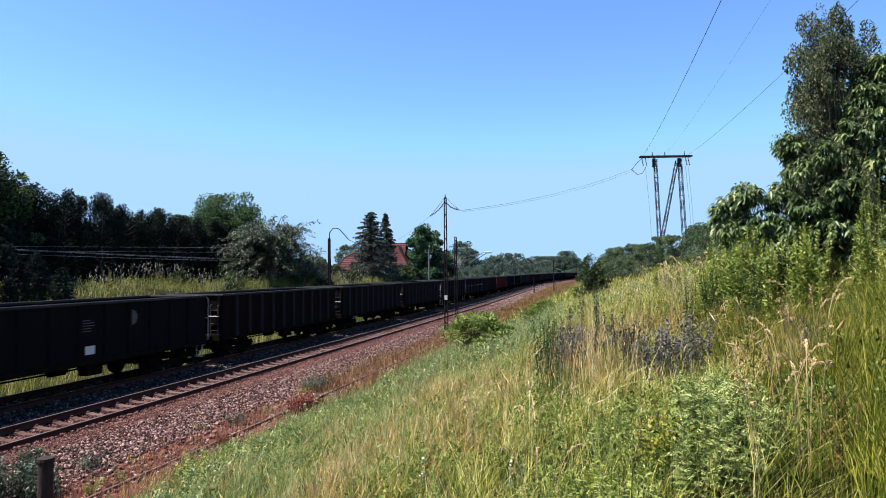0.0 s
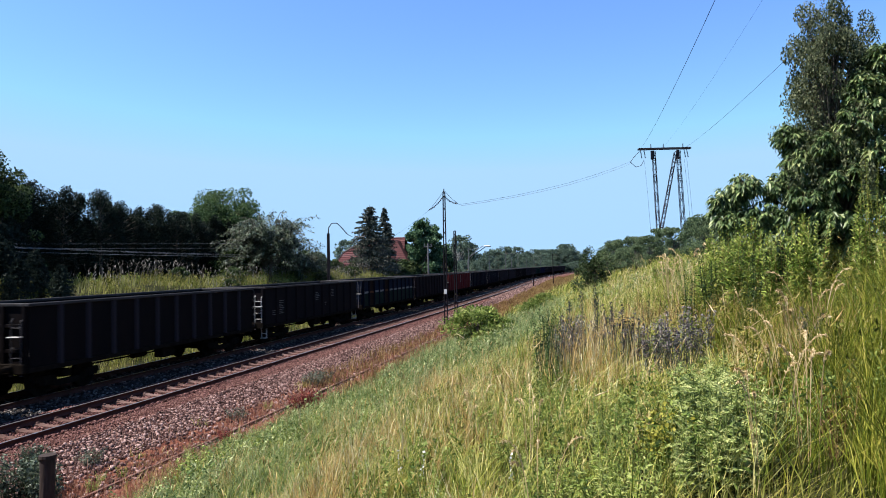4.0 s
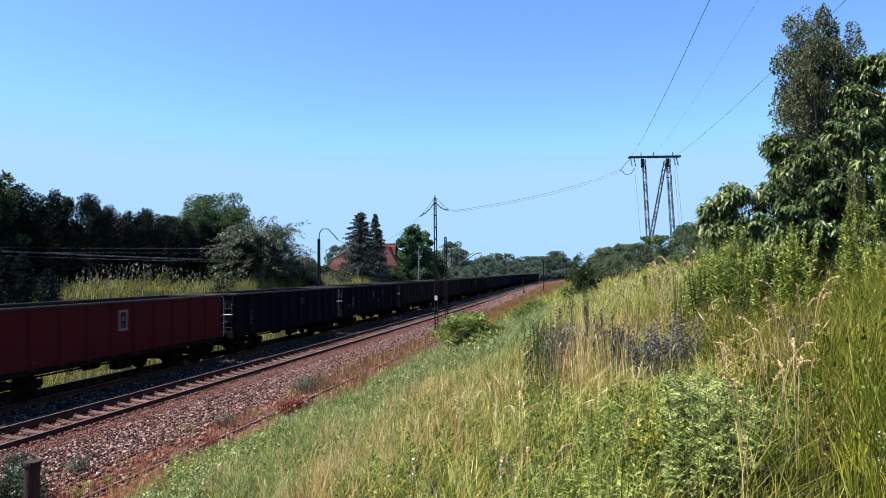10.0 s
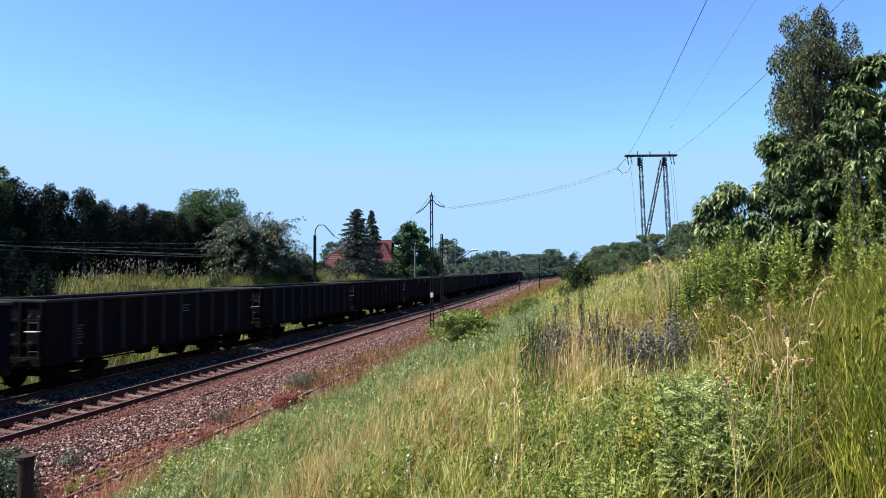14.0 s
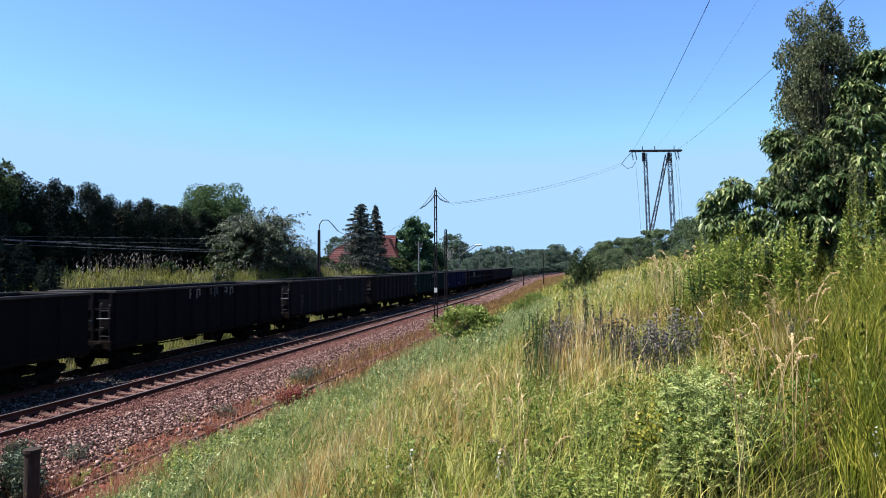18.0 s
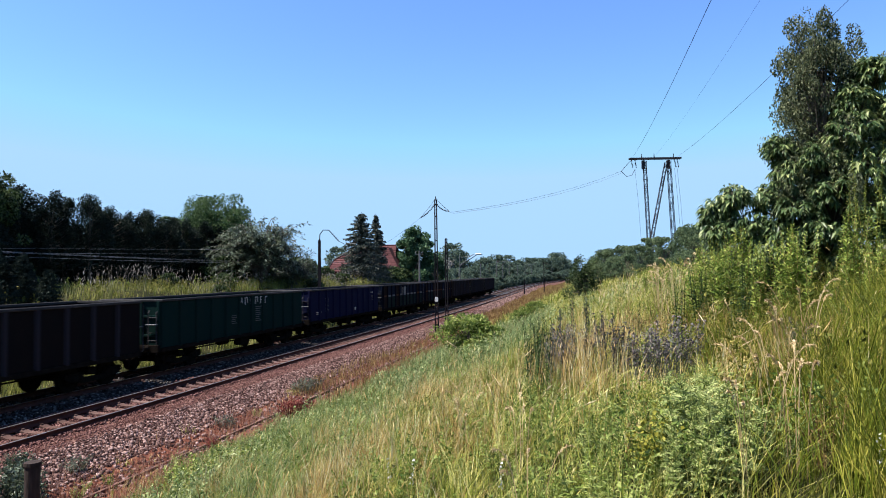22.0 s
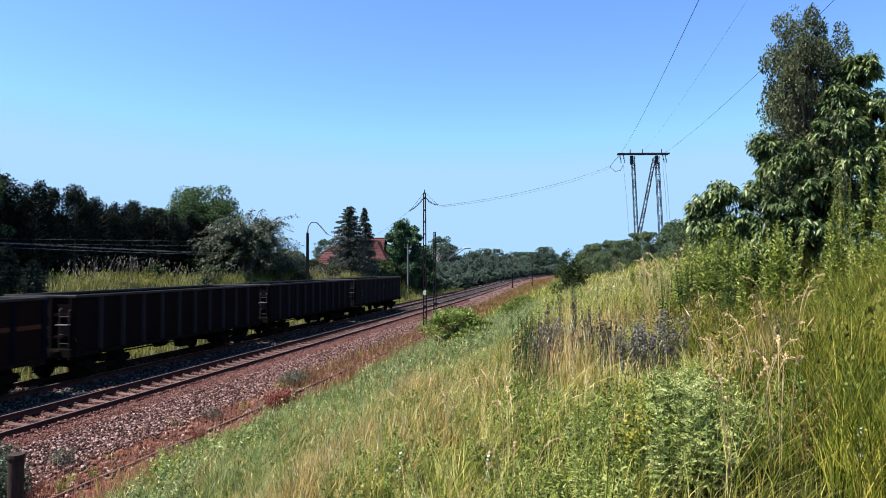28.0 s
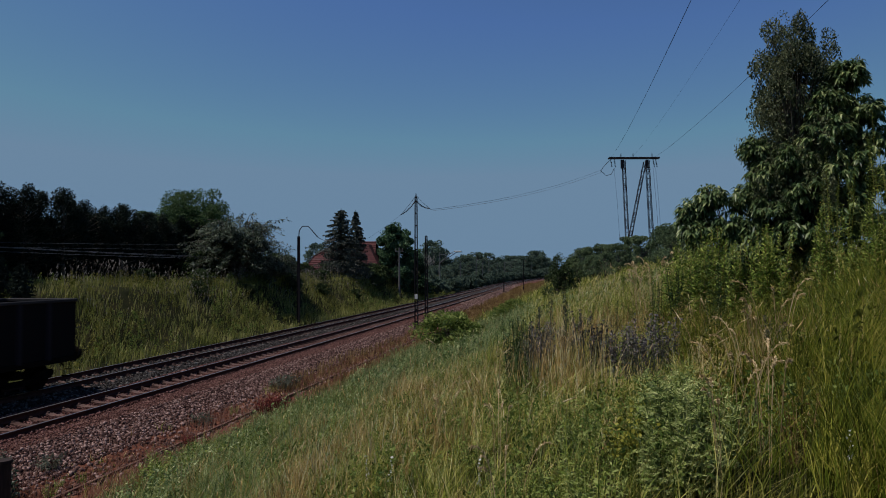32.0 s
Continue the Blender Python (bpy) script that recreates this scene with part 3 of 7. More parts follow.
def stones(name, label, s0, s1, n0, n1, count, lo, hi, seed, lift=0.0, mat=None):
    """Loose ballast: dented cubes, denser towards the near end."""
    r = np.random.RandomState(seed)
    s = s0 + (s1 - s0) * r.rand(count) ** 1.6
    n = n0 + (n1 - n0) * r.rand(count)
    x, y, h = along(s, n)
    z = ground_z(s, n) + lift
    size = lo + (hi - lo) * r.rand(count) ** 2
    cube = np.array([(-1, -1, -1), (1, -1, -1), (1, 1, -1), (-1, 1, -1), (-1, -1, 1), (1, -1, 1), (1, 1, 1), (-1, 1, 1)], float) * 0.5
    v = cube[None] * (1 + 0.5 * (r.rand(count, 8, 3) - 0.5)) * size[:, None, None] * (0.7 + 0.6 * r.rand(count, 1, 3))
    a, b = r.rand(count) * 6.28, (r.rand(count) - 0.5) * 1.8
    ca, sa, cb, sb = (np.cos(a)[:, None], np.sin(a)[:, None], np.cos(b)[:, None], np.sin(b)[:, None])
    vx, vy, vz = v[..., 0], v[..., 1], v[..., 2]
    vy, vz = vy * cb - vz * sb, vy * sb + vz * cb
    vx, vy = vx * ca - vy * sa, vx * sa + vy * ca
    v = np.stack([vx + x[:, None], vy + y[:, None], vz + z[:, None] + size[:, None] * 0.2], -1).reshape(-1, 3)
    q = np.array([[3, 2, 1, 0], [4, 5, 6, 7], [0, 1, 5, 4], [1, 2, 6, 5], [2, 3, 7, 6], [3, 0, 4, 7]])
    f = (np.arange(count)[:, None, None] * 8 + q[None]).reshape(-1, 4)
    tagged(new(name, mesh_of(name, v, f, (mat or M_STONE,))), label, "gravel", kind="stuff")


stones("ballast_shoulder", "heap of pinkish grey ballast stones beside the near rail", 12, 80, -2.15, -0.85, 42000, 0.022, 0.060, 11)
stones("ballast_fines", "trodden reddish brown gravel beside the near rail", 12, 80, -1.3, -0.1, 30000, 0.012, 0.034, 15, 0.0, M_FINES)
stones("ballast_shoulder", "pinkish grey ballast shoulder further down the line", 80, 190, -2.15, -0.3, 20000, 0.05, 0.11, 16)
stones("ballast_spill", "scattered ballast stones at the foot of the shoulder", 12, 60, -3.4, -1.5, 8000, 0.02, 0.08, 14)
stones("ballast_crib", "brown ballast stones between the near rails", 12, 70, -0.3, 2.4, 26000, 0.02, 0.05, 12, 0.03, M_FINES)
stones("ballast_between", "grey ballast stones round the far track, darkened for train shadow", 18, 70, 2.3, 6.9, 16000, 0.03, 0.07, 13, 0.0, M_STONE_SHADED)


# ---- coal train ----
HALF, TOP, SILL = 6.4, 2.98, 0.90
RIBS = [-6.34 + 12.68 * i / 11 for i in range(12)]


def wagon_meshes():
    d = {}
    for side, sx in (("near", 1), ("far", -1)):
        d["panel_" + side] = Build().box((sx * 1.37, 0, (TOP - 0.1 + SILL + 0.16) / 2), (0.03, 12.68 / 11 - 0.002, TOP - SILL - 0.26), cut=0.004).mesh("side_panel", PAINT["black"])
        b = Build()
        p = [(1.384, -0.105), (1.465, -0.06), (1.465, 0.06), (1.384, 0.105)]
        v = [(sx * x, y, z) for z in (SILL + 0.12, TOP - 0.1) for x, y in p]
        b.add(v, [[3, 2, 1, 0], [4, 5, 6, 7], [0, 1, 5, 4], [1, 2, 6, 5], [2, 3, 7, 6], [3, 0, 4, 7]])
        d["rib_" + side] = b.mesh("rib", PAINT["black"])
        d["rim_" + side] = Build().box((sx * 1.40, 0, TOP - 0.05), (0.13, 12.8, 0.10), cut=0.02).mesh("top_rail", M_RIM)
        d["sill_" + side] = Build().box((sx * 1.40, 0, SILL + 0.07), (0.10, 12.8, 0.17), cut=0.015).mesh("side_sill", M_UNDER)
    for end, sy in (("front", -1), ("rear", 1)):
        d["end_" + end] = Build().box((0, sy * 6.36, (TOP + SILL) / 2), (2.72, 0.04, TOP - SILL - 0.1), cut=0.004).mesh("end_wall", PAINT["black"])
        b = Build()
        for x in (-1.28, -0.5, 0.5, 1.28):
            b.box((x, sy * 6.42, (TOP + SILL) / 2), (0.12, 0.09, TOP - SILL - 0.14), cut=0.015)
        for z in (1.55, 2.3):
            b.box((0, sy * 6.41, z), (2.5, 0.06, 0.10), cut=0.01)
        d["stanchions_" + end] = b.mesh("end_ribs", PAINT["black"])
        d["endrim_" + end] = Build().box((0, sy * 6.37, TOP - 0.05), (2.93, 0.12, 0.10), cut=0.02).mesh("top_rail", M_RIM)
        b = Build()
        for x in (0.88, 1.25):
            b.tube([(x, sy * 6.50, SILL - 0.1), (x, sy * 6.50, TOP - 0.55), (x, sy * 6.42, TOP - 0.45)], 0.02, 6)
        for k in range(5):
            b.tube([(0.88, sy * 6.50, SILL + 0.15 + 0.3 * k), (1.25, sy * 6.50, SILL + 0.15 + 0.3 * k)], 0.016, 5)
        d["ladder_" + end] = b.mesh("ladder", M_STEEL)
        b = Build()
        b.box((1.08, sy * 6.56, 1.98), (0.44, 0.17, 0.03), cut=0.008)
        d["platform_" + end] = b.mesh("end_step", M_STEP)
        d["grab_" + end] = Build().tube([(1.40, sy * 6.40, 1.0), (1.46, sy * 6.47, 1.08), (1.46, sy * 6.47, TOP - 0.16), (1.40, sy * 6.40, TOP - 0.08)], 0.014, 6).mesh("grab_rail", M_STEP)
        b = Build()
        b.box((0, sy * 6.45, 1.02), (2.7, 0.16, 0.30), cut=0.02)
        d["headstock_" + end] = b.mesh("headstock", M_UNDER)
        b = Build()
        b.tube([(0, 0, 0), (0, sy * 0.28, 0)], 0.10, 10)
        b.tube([(0, sy * 0.24, 0), (0, sy * 0.46, 0)], 0.075, 10)
        b.tube([(0, sy * 0.46, 0), (0, sy * 0.50, 0)], [0.17, 0.23], 12)
        d["buffer_" + end] = b.mesh("buffer", M_UNDER)
        b = Build()
        b.box((0, sy * 6.66, 1.03), (0.10, 0.3, 0.12), cut=0.02)
        b.tube([(0, sy * 6.78, 1.05), (0, sy * 6.86, 0.95), (0, sy * 7.0, 0.82), (0.03, sy * 7.02, 0.70)], 0.035, 6)
        b.tube([(0.45, sy * 6.52, 0.98), (0.46, sy * 6.70, 0.72), (0.42, sy * 6.92, 0.62), (0.3, sy * 7.02, 0.72)], 0.025, 6)
        d["coupling_" + end] = b.mesh("coupling", M_UNDER)
        b = Build()
        for x in (1.08, 1.36):
            b.box((x, sy * 6.2, 0.62), (0.03, 0.035, 0.52))
        b.box((1.22, sy * 6.2, 0.37), (0.31, 0.20, 0.03))
        b.box((1.22, sy * 6.2, 0.60), (0.31, 0.03, 0.03))
        d["step_" + end] = b.mesh("shunter_step", M_STEP)
    d["floor"] = Build().box((0, 0, 1.16), (2.7, 12.7, 0.08)).mesh("floor", M_UNDER)
    b = Build()
    for x in (-0.35, 0.35):
        b.box((x, 0, 0.96), (0.16, 12.7, 0.30), cut=0.02)
    for y in (-3.0, -1.0, 1.0, 3.0):
        b.box((0, y, 0.98), (2.6, 0.12, 0.18), cut=0.01)
    d["underframe"] = b.mesh("underframe", M_UNDER)
    b = Build()
    b.box((0.95, 0.4, 0.68), (0.42, 0.75, 0.42), cut=0.03)
    b.tube([(0.5, -0.9, 0.72), (0.5, -0.25, 0.72)], 0.17, 10)
    b.tube([(0.5, -3.2, 0.66), (0.5, 3.2, 0.66)], 0.03, 5)
    d["brake_gear"] = b.mesh("brake_gear", M_UNDER)
    # bogie, in its own space
    b = Build()
    for x in (-1.0, 1.0):
        o = [(-1.32, 0.50), (-1.28, 0.66), (-0.62, 0.66), (-0.45, 0.46), (0.45, 0.46), (0.62, 0.66), (1.28, 0.66), (1.32, 0.50), (1.12, 0.42), (0.75, 0.34), (0.5, 0.28), (-0.5, 0.28), (-0.75, 0.34), (-1.12, 0.42)]
        b.prism(o, 0.14, Matrix.Translation((x - 0.07, 0, 0)) @ Matrix.Rotation(-math.pi / 2, 4, "Z") @ Matrix.Scale(1, 4))
    b.box((0, 0, 0.62), (2.0, 0.36, 0.26), cut=0.04)
    d["bogie_frame"] = b.mesh("bogie_frame", M_UNDER)
    b = Build()
    b.box((0, 0, 0.46), (0.16, 0.30, 0.26), cut=0.04)
    for e in (-0.24, 0.24):
        b.tube([(0, e, 0.40), (0, e, 0.64)], 0.075, 8)
    d["axle_box"] = b.mesh("axle_box", M_UNDER)
    b = Build()
    for x in (-0.75, 0.75):
        e = 0.068 if x > 0 else -0.068
        b.tube([(x - e, 0, 0), (x - e * 0.6, 0, 0), (x - e * 0.6, 0, 0), (x + e, 0, 0)], [0.49, 0.49, 0.46, 0.455], 22)
        for k in range(5):
            a = k * 2 * math.pi / 5
            b.box((x + e * 1.05, 0.27 * math.sin(a), 0.27 * math.cos(a)), (0.02, 0.09, 0.09), cut=0.01)
    b.tube([(-1.1, 0, 0), (1.1, 0, 0)], 0.08, 10)
    d["wheelset"] = b.mesh("wheelset", M_UNDER)
    b = Build()
    for x in (-0.755, 0.755):
        b.tube([(x - 0.045, 0, 0), (x + 0.045, 0, 0)], 0.464, 22, caps=False)
    d["tread"] = b.mesh("tread", M_TREAD)
    # heaps of dust left on the floor
    d["load"] = Build().box((0, 0, 1.26), (2.6, 12.5, 0.12), cut=0.05).mesh("coal_dust", M_COAL)
    return d


WM = wagon_meshes()
WAGON_N = FAR_TRACK + GAUGE / 2
PITCH = 14.04


def mark(wagon, y, z, w, h, mat, label, style="bars"):
    """Painted markings: rows of bars, a framed plate, a disc or big letters as plain shapes, a hair proud of the panel."""
    b = Build()
    x = 1.3885
    if style == "bars":
        rows = max(2, int(h / 0.09))
        for i in range(rows):
            ww = w * (0.6 + 0.4 * abs(math.sin(i * 2.3 + y)))
            b.box((x, y - (w - ww) / 2, z + h / 2 - (i + 0.5) * h / rows), (0.004, ww, 0.34 * h / rows))
    elif style == "plate":
        b.box((x, y, z), (0.008, w, h), cut=0.003)
    elif style == "disc":
        b.tube([(x - 0.003, y, z), (x + 0.003, y, z)], w / 2, 16)
    elif style == "frame":
        for e in (-1, 1):
            b.box((x, y + e * w * 0.42, z), (0.005, w * 0.16, h))
            b.box((x, y, z + e * h * 0.44), (0.005, w, h * 0.12))
    elif style == "letters":
        k = int(w / 0.48)
        for i in range(k):
            c = y - w / 2 + (i + 0.5) * w / k
            b.box((x, c - 0.11, z), (0.005, 0.055, h))
            if i % 3 != 2:
                b.box((x, c + 0.09, z + h * 0.12), (0.005, 0.055, h * 0.75))
            b.box((x, c, z + h * 0.44), (0.005, 0.2, h * 0.13))
            if i % 2 == 0:
                b.box((x, c, z), (0.005, 0.2, h * 0.12))
    part("marking", b.mesh("marking", mat), wagon, label)


STRIPES = {"stripe_a": "obbobbbbbob", "stripe_b": "obboooobboo", "stripe_c": "bobbobbbbbb"}
SPECS = [("grey", "bars"), ("umber", "plain"), ("maroon", "plain"), ("stripe_b", "stripe"), ("stripe_a", "logo"), ("blue", "small"),
         ("green", "letters"), ("brown", "plain"), ("grey", "bars"), ("black", "letters_old"), ("black", "bars"), ("umber", "plain"),
         ("brown", "bars"), ("navy", "scrawl"), ("navy", "bars"), ("red", "badge"), ("dusk", "plain"), ("stripe_c", "stripe"),
         ("black", "scrawl"), ("umber", "plain"), ("brown", "plain"), ("maroon", "plain"), ("black", "plates"), ("umber", "plain")]
WORDS = {"grey": "dull grey", "umber": "dark umber", "maroon": "dark maroon", "blue": "dark blue", "green": "dark green", "brown": "rust brown",
         "black": "near black", "navy": "navy blue", "red": "faded red", "dusk": "dark violet brown", "stripe_a": "striped", "stripe_b": "gaudy striped", "stripe_c": "blue striped"}
TAIL_WORDS = {"plain": "with streaks of rust", "bars": "with small white markings", "stripe": "in blue, green, white and orange", "logo": "in blue and green with white plate",
        "small": "with small white markings at its end", "letters": "with large pale lettering", "letters_old": "with half worn lettering", "scrawl": "with pale painted scrawls",
        "badge": "with a white framed badge", "plates": "with a white plate and round marking"}


def wagon(index, colour, style):
    w = thing("coal_wagon", Matrix.Identity(4), WORDS[colour] + " open coal wagon " + TAIL_WORDS[style] + "", "railway wagon", "wagons of the coal train")
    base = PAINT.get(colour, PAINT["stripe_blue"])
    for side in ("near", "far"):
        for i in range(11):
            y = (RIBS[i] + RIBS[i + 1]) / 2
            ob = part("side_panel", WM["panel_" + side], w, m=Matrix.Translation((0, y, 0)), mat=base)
            if colour in STRIPES and side == "near":
                orange = STRIPES[colour][i] == "o"
                ob.material_slots[0].material = PAINT["orange" if orange else "stripe_blue"]
                if orange:
                    part("pale_band", AMBER_BAND, ob, "faded orange band")
                else:
                    part("green_half", GREEN_HALF, ob, "green lower half of a painted panel")
                    part("white_band", WHITE_BAND, ob, "white painted band")
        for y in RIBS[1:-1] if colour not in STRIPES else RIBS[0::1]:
            # The lighter rib colour stands in for skylight caught on the ribs.
            part("rib", WM["rib_" + side], w, m=Matrix.Translation((0, y, 0)), mat=PAINT["navy"] if colour in STRIPES else PAINT["skylit"] if colour in ("grey", "umber", "brown", "maroon") else base)
        part("top_rail", WM["rim_" + side], w)
        part("side_sill", WM["sill_" + side], w)
    for end, sy in (("front", -1), ("rear", 1)):
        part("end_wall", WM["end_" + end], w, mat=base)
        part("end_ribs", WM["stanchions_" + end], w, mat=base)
        part("top_rail", WM["endrim_" + end], w)
        part("ladder", WM["ladder_" + end], w, "grey steel ladder", mat=M_STEP if index in (18, 22) else None)
        part("headstock", WM["headstock_" + end], w)
        # Thin rail added in place of the lit corner edge, pale on some wagons.
        if end == "rear":
            part("grab_rail", WM["grab_" + end], w, "grab rail added for the lit corner edge", mat=M_STEP if index in (14, 15, 18, 22, 23) else M_STEEL)
        # Pale paint on some wagons' ledges takes the place of sun on them.
        part("end_step", WM["platform_" + end], w, "step ledge coloured as sunlit", mat=M_STEP if index > 11 else M_GALV)
        for x in (-0.875, 0.875):
            part("buffer", WM["buffer_" + end], w, m=Matrix.Translation((x, sy * 6.52, 1.04)))
        part("coupling", WM["coupling_" + end], w)
        part("shunter_step", WM["step_" + end], w, "pale painted step", mat=M_STEP if index in (22, 18) else M_UNDER)
    part("floor", WM["floor"], w)
    part("coal_dust", WM["load"], w)
    part("underframe", WM["underframe"], w)
    part("brake_gear", WM["brake_gear"], w)
    for y in (-4.5, 4.5):
        bogie = part("bogie", WM["bogie_frame"], w, m=Matrix.Translation((0, y, 0)))
        for e in (-0.9, 0.9):
            for x in (-1.06, 1.06):
                part("axle_box", WM["axle_box"], bogie, m=Matrix.Translation((x, e, 0)))
            ws = part("wheelset", WM["wheelset"], bogie, m=Matrix.Translation((0, e, 0.46)))
            WHEELS.append((index, ws, e))
    if style == "bars":
        mark(w, -5.0, 1.75, 0.5, 0.7, M_MARK, "faded white data panel")
        mark(w, 1.0, 2.3, 0.6, 0.35, M_MARK, "faded white data panel")
    if style == "letters":
        mark(w, 0.86, 2.63, 3.0, 0.36, M_LETTER, "large pale letter shapes", "letters")
        mark(w, 1.3, 1.95, 0.6, 0.8, M_MARK, "faded white data panel")
        mark(w, -1.0, 1.8, 0.45, 0.45, M_MARK, "faded white data panel")
    if style == "letters_old":
        for y, mat in ((-1.55, M_LOGO), (-0.2, M_MARK), (1.1, M_LOGO)):
            mark(w, y, 2.66, 1.0, 0.40, mat, "large worn letter shapes", "letters")
    if style == "scrawl":
        for y, z, a, b in ((-4.6, 1.86, 0.5, 0.75), (-5.4, 1.6, 0.4, 0.3), (-0.1, 2.22, 0.6, 0.5), (1.1, 1.7, 0.22, 0.25)):
            mark(w, y, z, a, b, M_MARK, "pale painted scrawl")
        mark(w, 2.2, 2.32, 0.42, 0.46, M_MARK, "pale round marking")
    if style == "badge":
        mark(w, 0.0, 2.27, 0.46, 0.76, M_LOGO, "white framed badge", "frame")
        mark(w, 0.0, 2.33, 0.2, 0.26, M_MARK, "small shape inside the badge", "disc")
        mark(w, 0.0, 2.08, 0.24, 0.18, M_MARK, "small lines inside the badge")
        mark(w, -4.0, 1.3, 0.3, 0.2, M_MARK, "faded white data panel")
    if style == "plates":
        mark(w, -0.1, 1.37, 0.42, 0.28, M_SIGN, "white plate", "plate")
        mark(w, -0.2, 2.19, 0.6, 0.45, M_MARK, "faded white data panel")
        mark(w, 1.9, 2.33, 0.55, 0.5, M_MARK, "round faded marking", "disc")
    if style == "logo":
        mark(w, -0.1, 2.42, 1.6, 0.62, M_LOGO, "pale worn painted emblem", "plate")
        mark(w, -0.1, 2.36, 0.7, 0.3, PAINT["stripe_green"], "green bars on the emblem")
    if style == "small":
        mark(w, 4.95, 2.5, 0.75, 0.14, M_LETTER, "small line of pale letters")
        mark(w, -5.2, 1.5, 0.8, 0.22, M_LETTER, "two lines of small pale letters")
        mark(w, -3.9, 1.95, 0.55, 0.9, M_MARK, "faded white data panel")
        mark(w, 5.05, 2.1, 0.55, 0.42, M_MARK, "small white data panel")
        mark(w, 1.2, 1.45, 0.2, 0.2, M_LETTER, "small pale marking", "plate")
    return w


GREEN_HALF = Build().box((1.387, 0, (SILL + 0.16 + 1.98) / 2), (0.006, 12.68 / 11 - 0.01, 1.98 - SILL - 0.16)).mesh("green_half", PAINT["stripe_green"])
WHITE_BAND = Build().box((1.388, 0, 2.05), (0.006, 12.68 / 11 - 0.01, 0.14)).mesh("white_band", PAINT["cream"])
AMBER_BAND = WHITE_BAND.copy()
AMBER_BAND.materials.clear()
AMBER_BAND.materials.append(PAINT["amber"])
WHEELS = []
WAGONS = [wagon(i, *spec) for i, spec in enumerate(SPECS)]


def tail_at(t):
    """Place along the line of the last wagon's rear end."""
    return 336.7 - 9.53 * t - 0.0091 * t * t


def wagon_pose(i, t):
    s = tail_at(t) - 6.4 - PITCH * i
    x, y, h = along(s, WAGON_N)
    return pose(float(x), float(y), 0.0, 0, 0, -math.degrees(float(h)))


def motions():
    for i, w in enumerate(WAGONS):
        walk(w, [(0.5 * k, wagon_pose(i, 0.5 * k)) for k in range(65)])
    steps = [k / 15 for k in range(481)]
    turns = [math.degrees((tail_at(0) - tail_at(t)) / 0.46) for t in steps]
    for i, ws, e in WHEELS:
        walk(ws, [(t, pose(0, e, 0.46, a)) for t, a in zip(steps, turns)])


# ---- masts, pylon and wires ----
def upright(s, n, z0=None):
    x, y, h = along(s, n)
    z = float(ground_z(s, n)) if z0 is None else z0
    return pose(float(x), float(y), z - 0.05, 0, 0, -math.degrees(float(h)))


def twin_mast(s, n, height, label, spread=0.30, lean=0.0, arm=False):
    """Two channel irons tied by battens on a concrete foot."""
    t = thing("catenary_mast", upright(s, n) @ pose(0, 0, 0, 0, lean, 80), label, "mast", "masts beside the line")
    part("foot", Build().box((0, 0, 0.04), (0.5, 0.6, 0.2), cut=0.04).mesh("foot", M_OLDPOST), t, "dark weathered foot")
    for e in (-1, 1):
        b = Build()
        v = []
        for z, k in ((0.2, 1.0), (height, 0.6)):
            c = e * spread / 2 * k
            v += [(-0.05, c - 0.028, z), (0.05, c - 0.028, z), (0.05, c + 0.028, z), (-0.05, c + 0.028, z)]
        b.add(v, [[3, 2, 1, 0], [4, 5, 6, 7], [0, 1, 5, 4], [1, 2, 6, 5], [2, 3, 7, 6], [3, 0, 4, 7]])
        part("channel", b.mesh("channel", M_RUST_MAST), t)
    for k in range(int(height / 0.9)):
        z = 0.7 + 0.9 * k
        part("batten", Build().box((0.063, 0, z), (0.012, spread * (1 - 0.5 * z / height), 0.10)).mesh("batten", M_RUST_MAST), t)
    part("cap", Build().box((0, 0, height), (0.14, spread * 0.6, 0.06), cut=0.01).mesh("cap", M_RUST_MAST), t)
    return t


def insulators(b, a, c, n=5, r=0.09):
    """A string of discs from a to c."""
    a, c = Vector(a), Vector(c)
    b.tube([a, c], 0.03, 5)
    for i in range(n):
        p = a.lerp(c, (i + 0.7) / (n + 0.4))
        d = (c - a).normalized() * 0.05
        b.tube([p - d, p, p + d * 0.6], [r * 0.4, r, r * 0.35], 9)
    return b


def sag(a, c, drop, k=24):
    a, c = Vector(a), Vector(c)
    return [a.lerp(c, i / k) - Vector((0, 0, drop * 4 * (i / k) * (1 - i / k))) for i in range(k + 1)]


POLE = upright(50.4, -2.0)
tall = twin_mast(50.4, -2.0, 10.05, "tall rusty twin-channel mast carrying insulator strings, beside the track", 0.24)
sign = part("sign", Build().box((0.08, 0, 2.6), (0.02, 0.22, 0.34), cut=0.005).mesh("sign", M_SIGN), tall, "small white enamel sign", m=pose(0, 0, 0, 0, 0, -165))
short = twin_mast(53.9, -2.0, 7.3, "slim rusty twin-channel mast beside the ballast", 0.22)
dark = twin_mast(53.3, 8.6, 7.3, "dark steel mast with a curved bracket beside the grassy bank", 0.26)
part("web", Build().box((0, 0, 3.7), (0.02, 0.16, 7.0), cut=0.004).mesh("web", M_RUST_MAST), dark, "dark steel web plate")
b = Build()
b.tube([(0, 0, 7.2), (0.06, 0.05, 7.8), (0.12, 0.30, 8.15), (0.15, 0.75, 8.15), (0.2, 1.0, 7.9)], 0.04, 6)
part("bracket", b.mesh("bracket", M_STEEL), dark, "bent steel bracket", m=pose(0, 0, 0, 0, 0, -150))
b = insulators(Build(), (0.2, 1.0, 7.9), (0.45, 1.6, 7.2), 4)
b.tube([(0.45, 1.6, 7.2), (0.6, 2.1, 6.95), (0.8, 3.0, 7.0)], 0.02, 5)
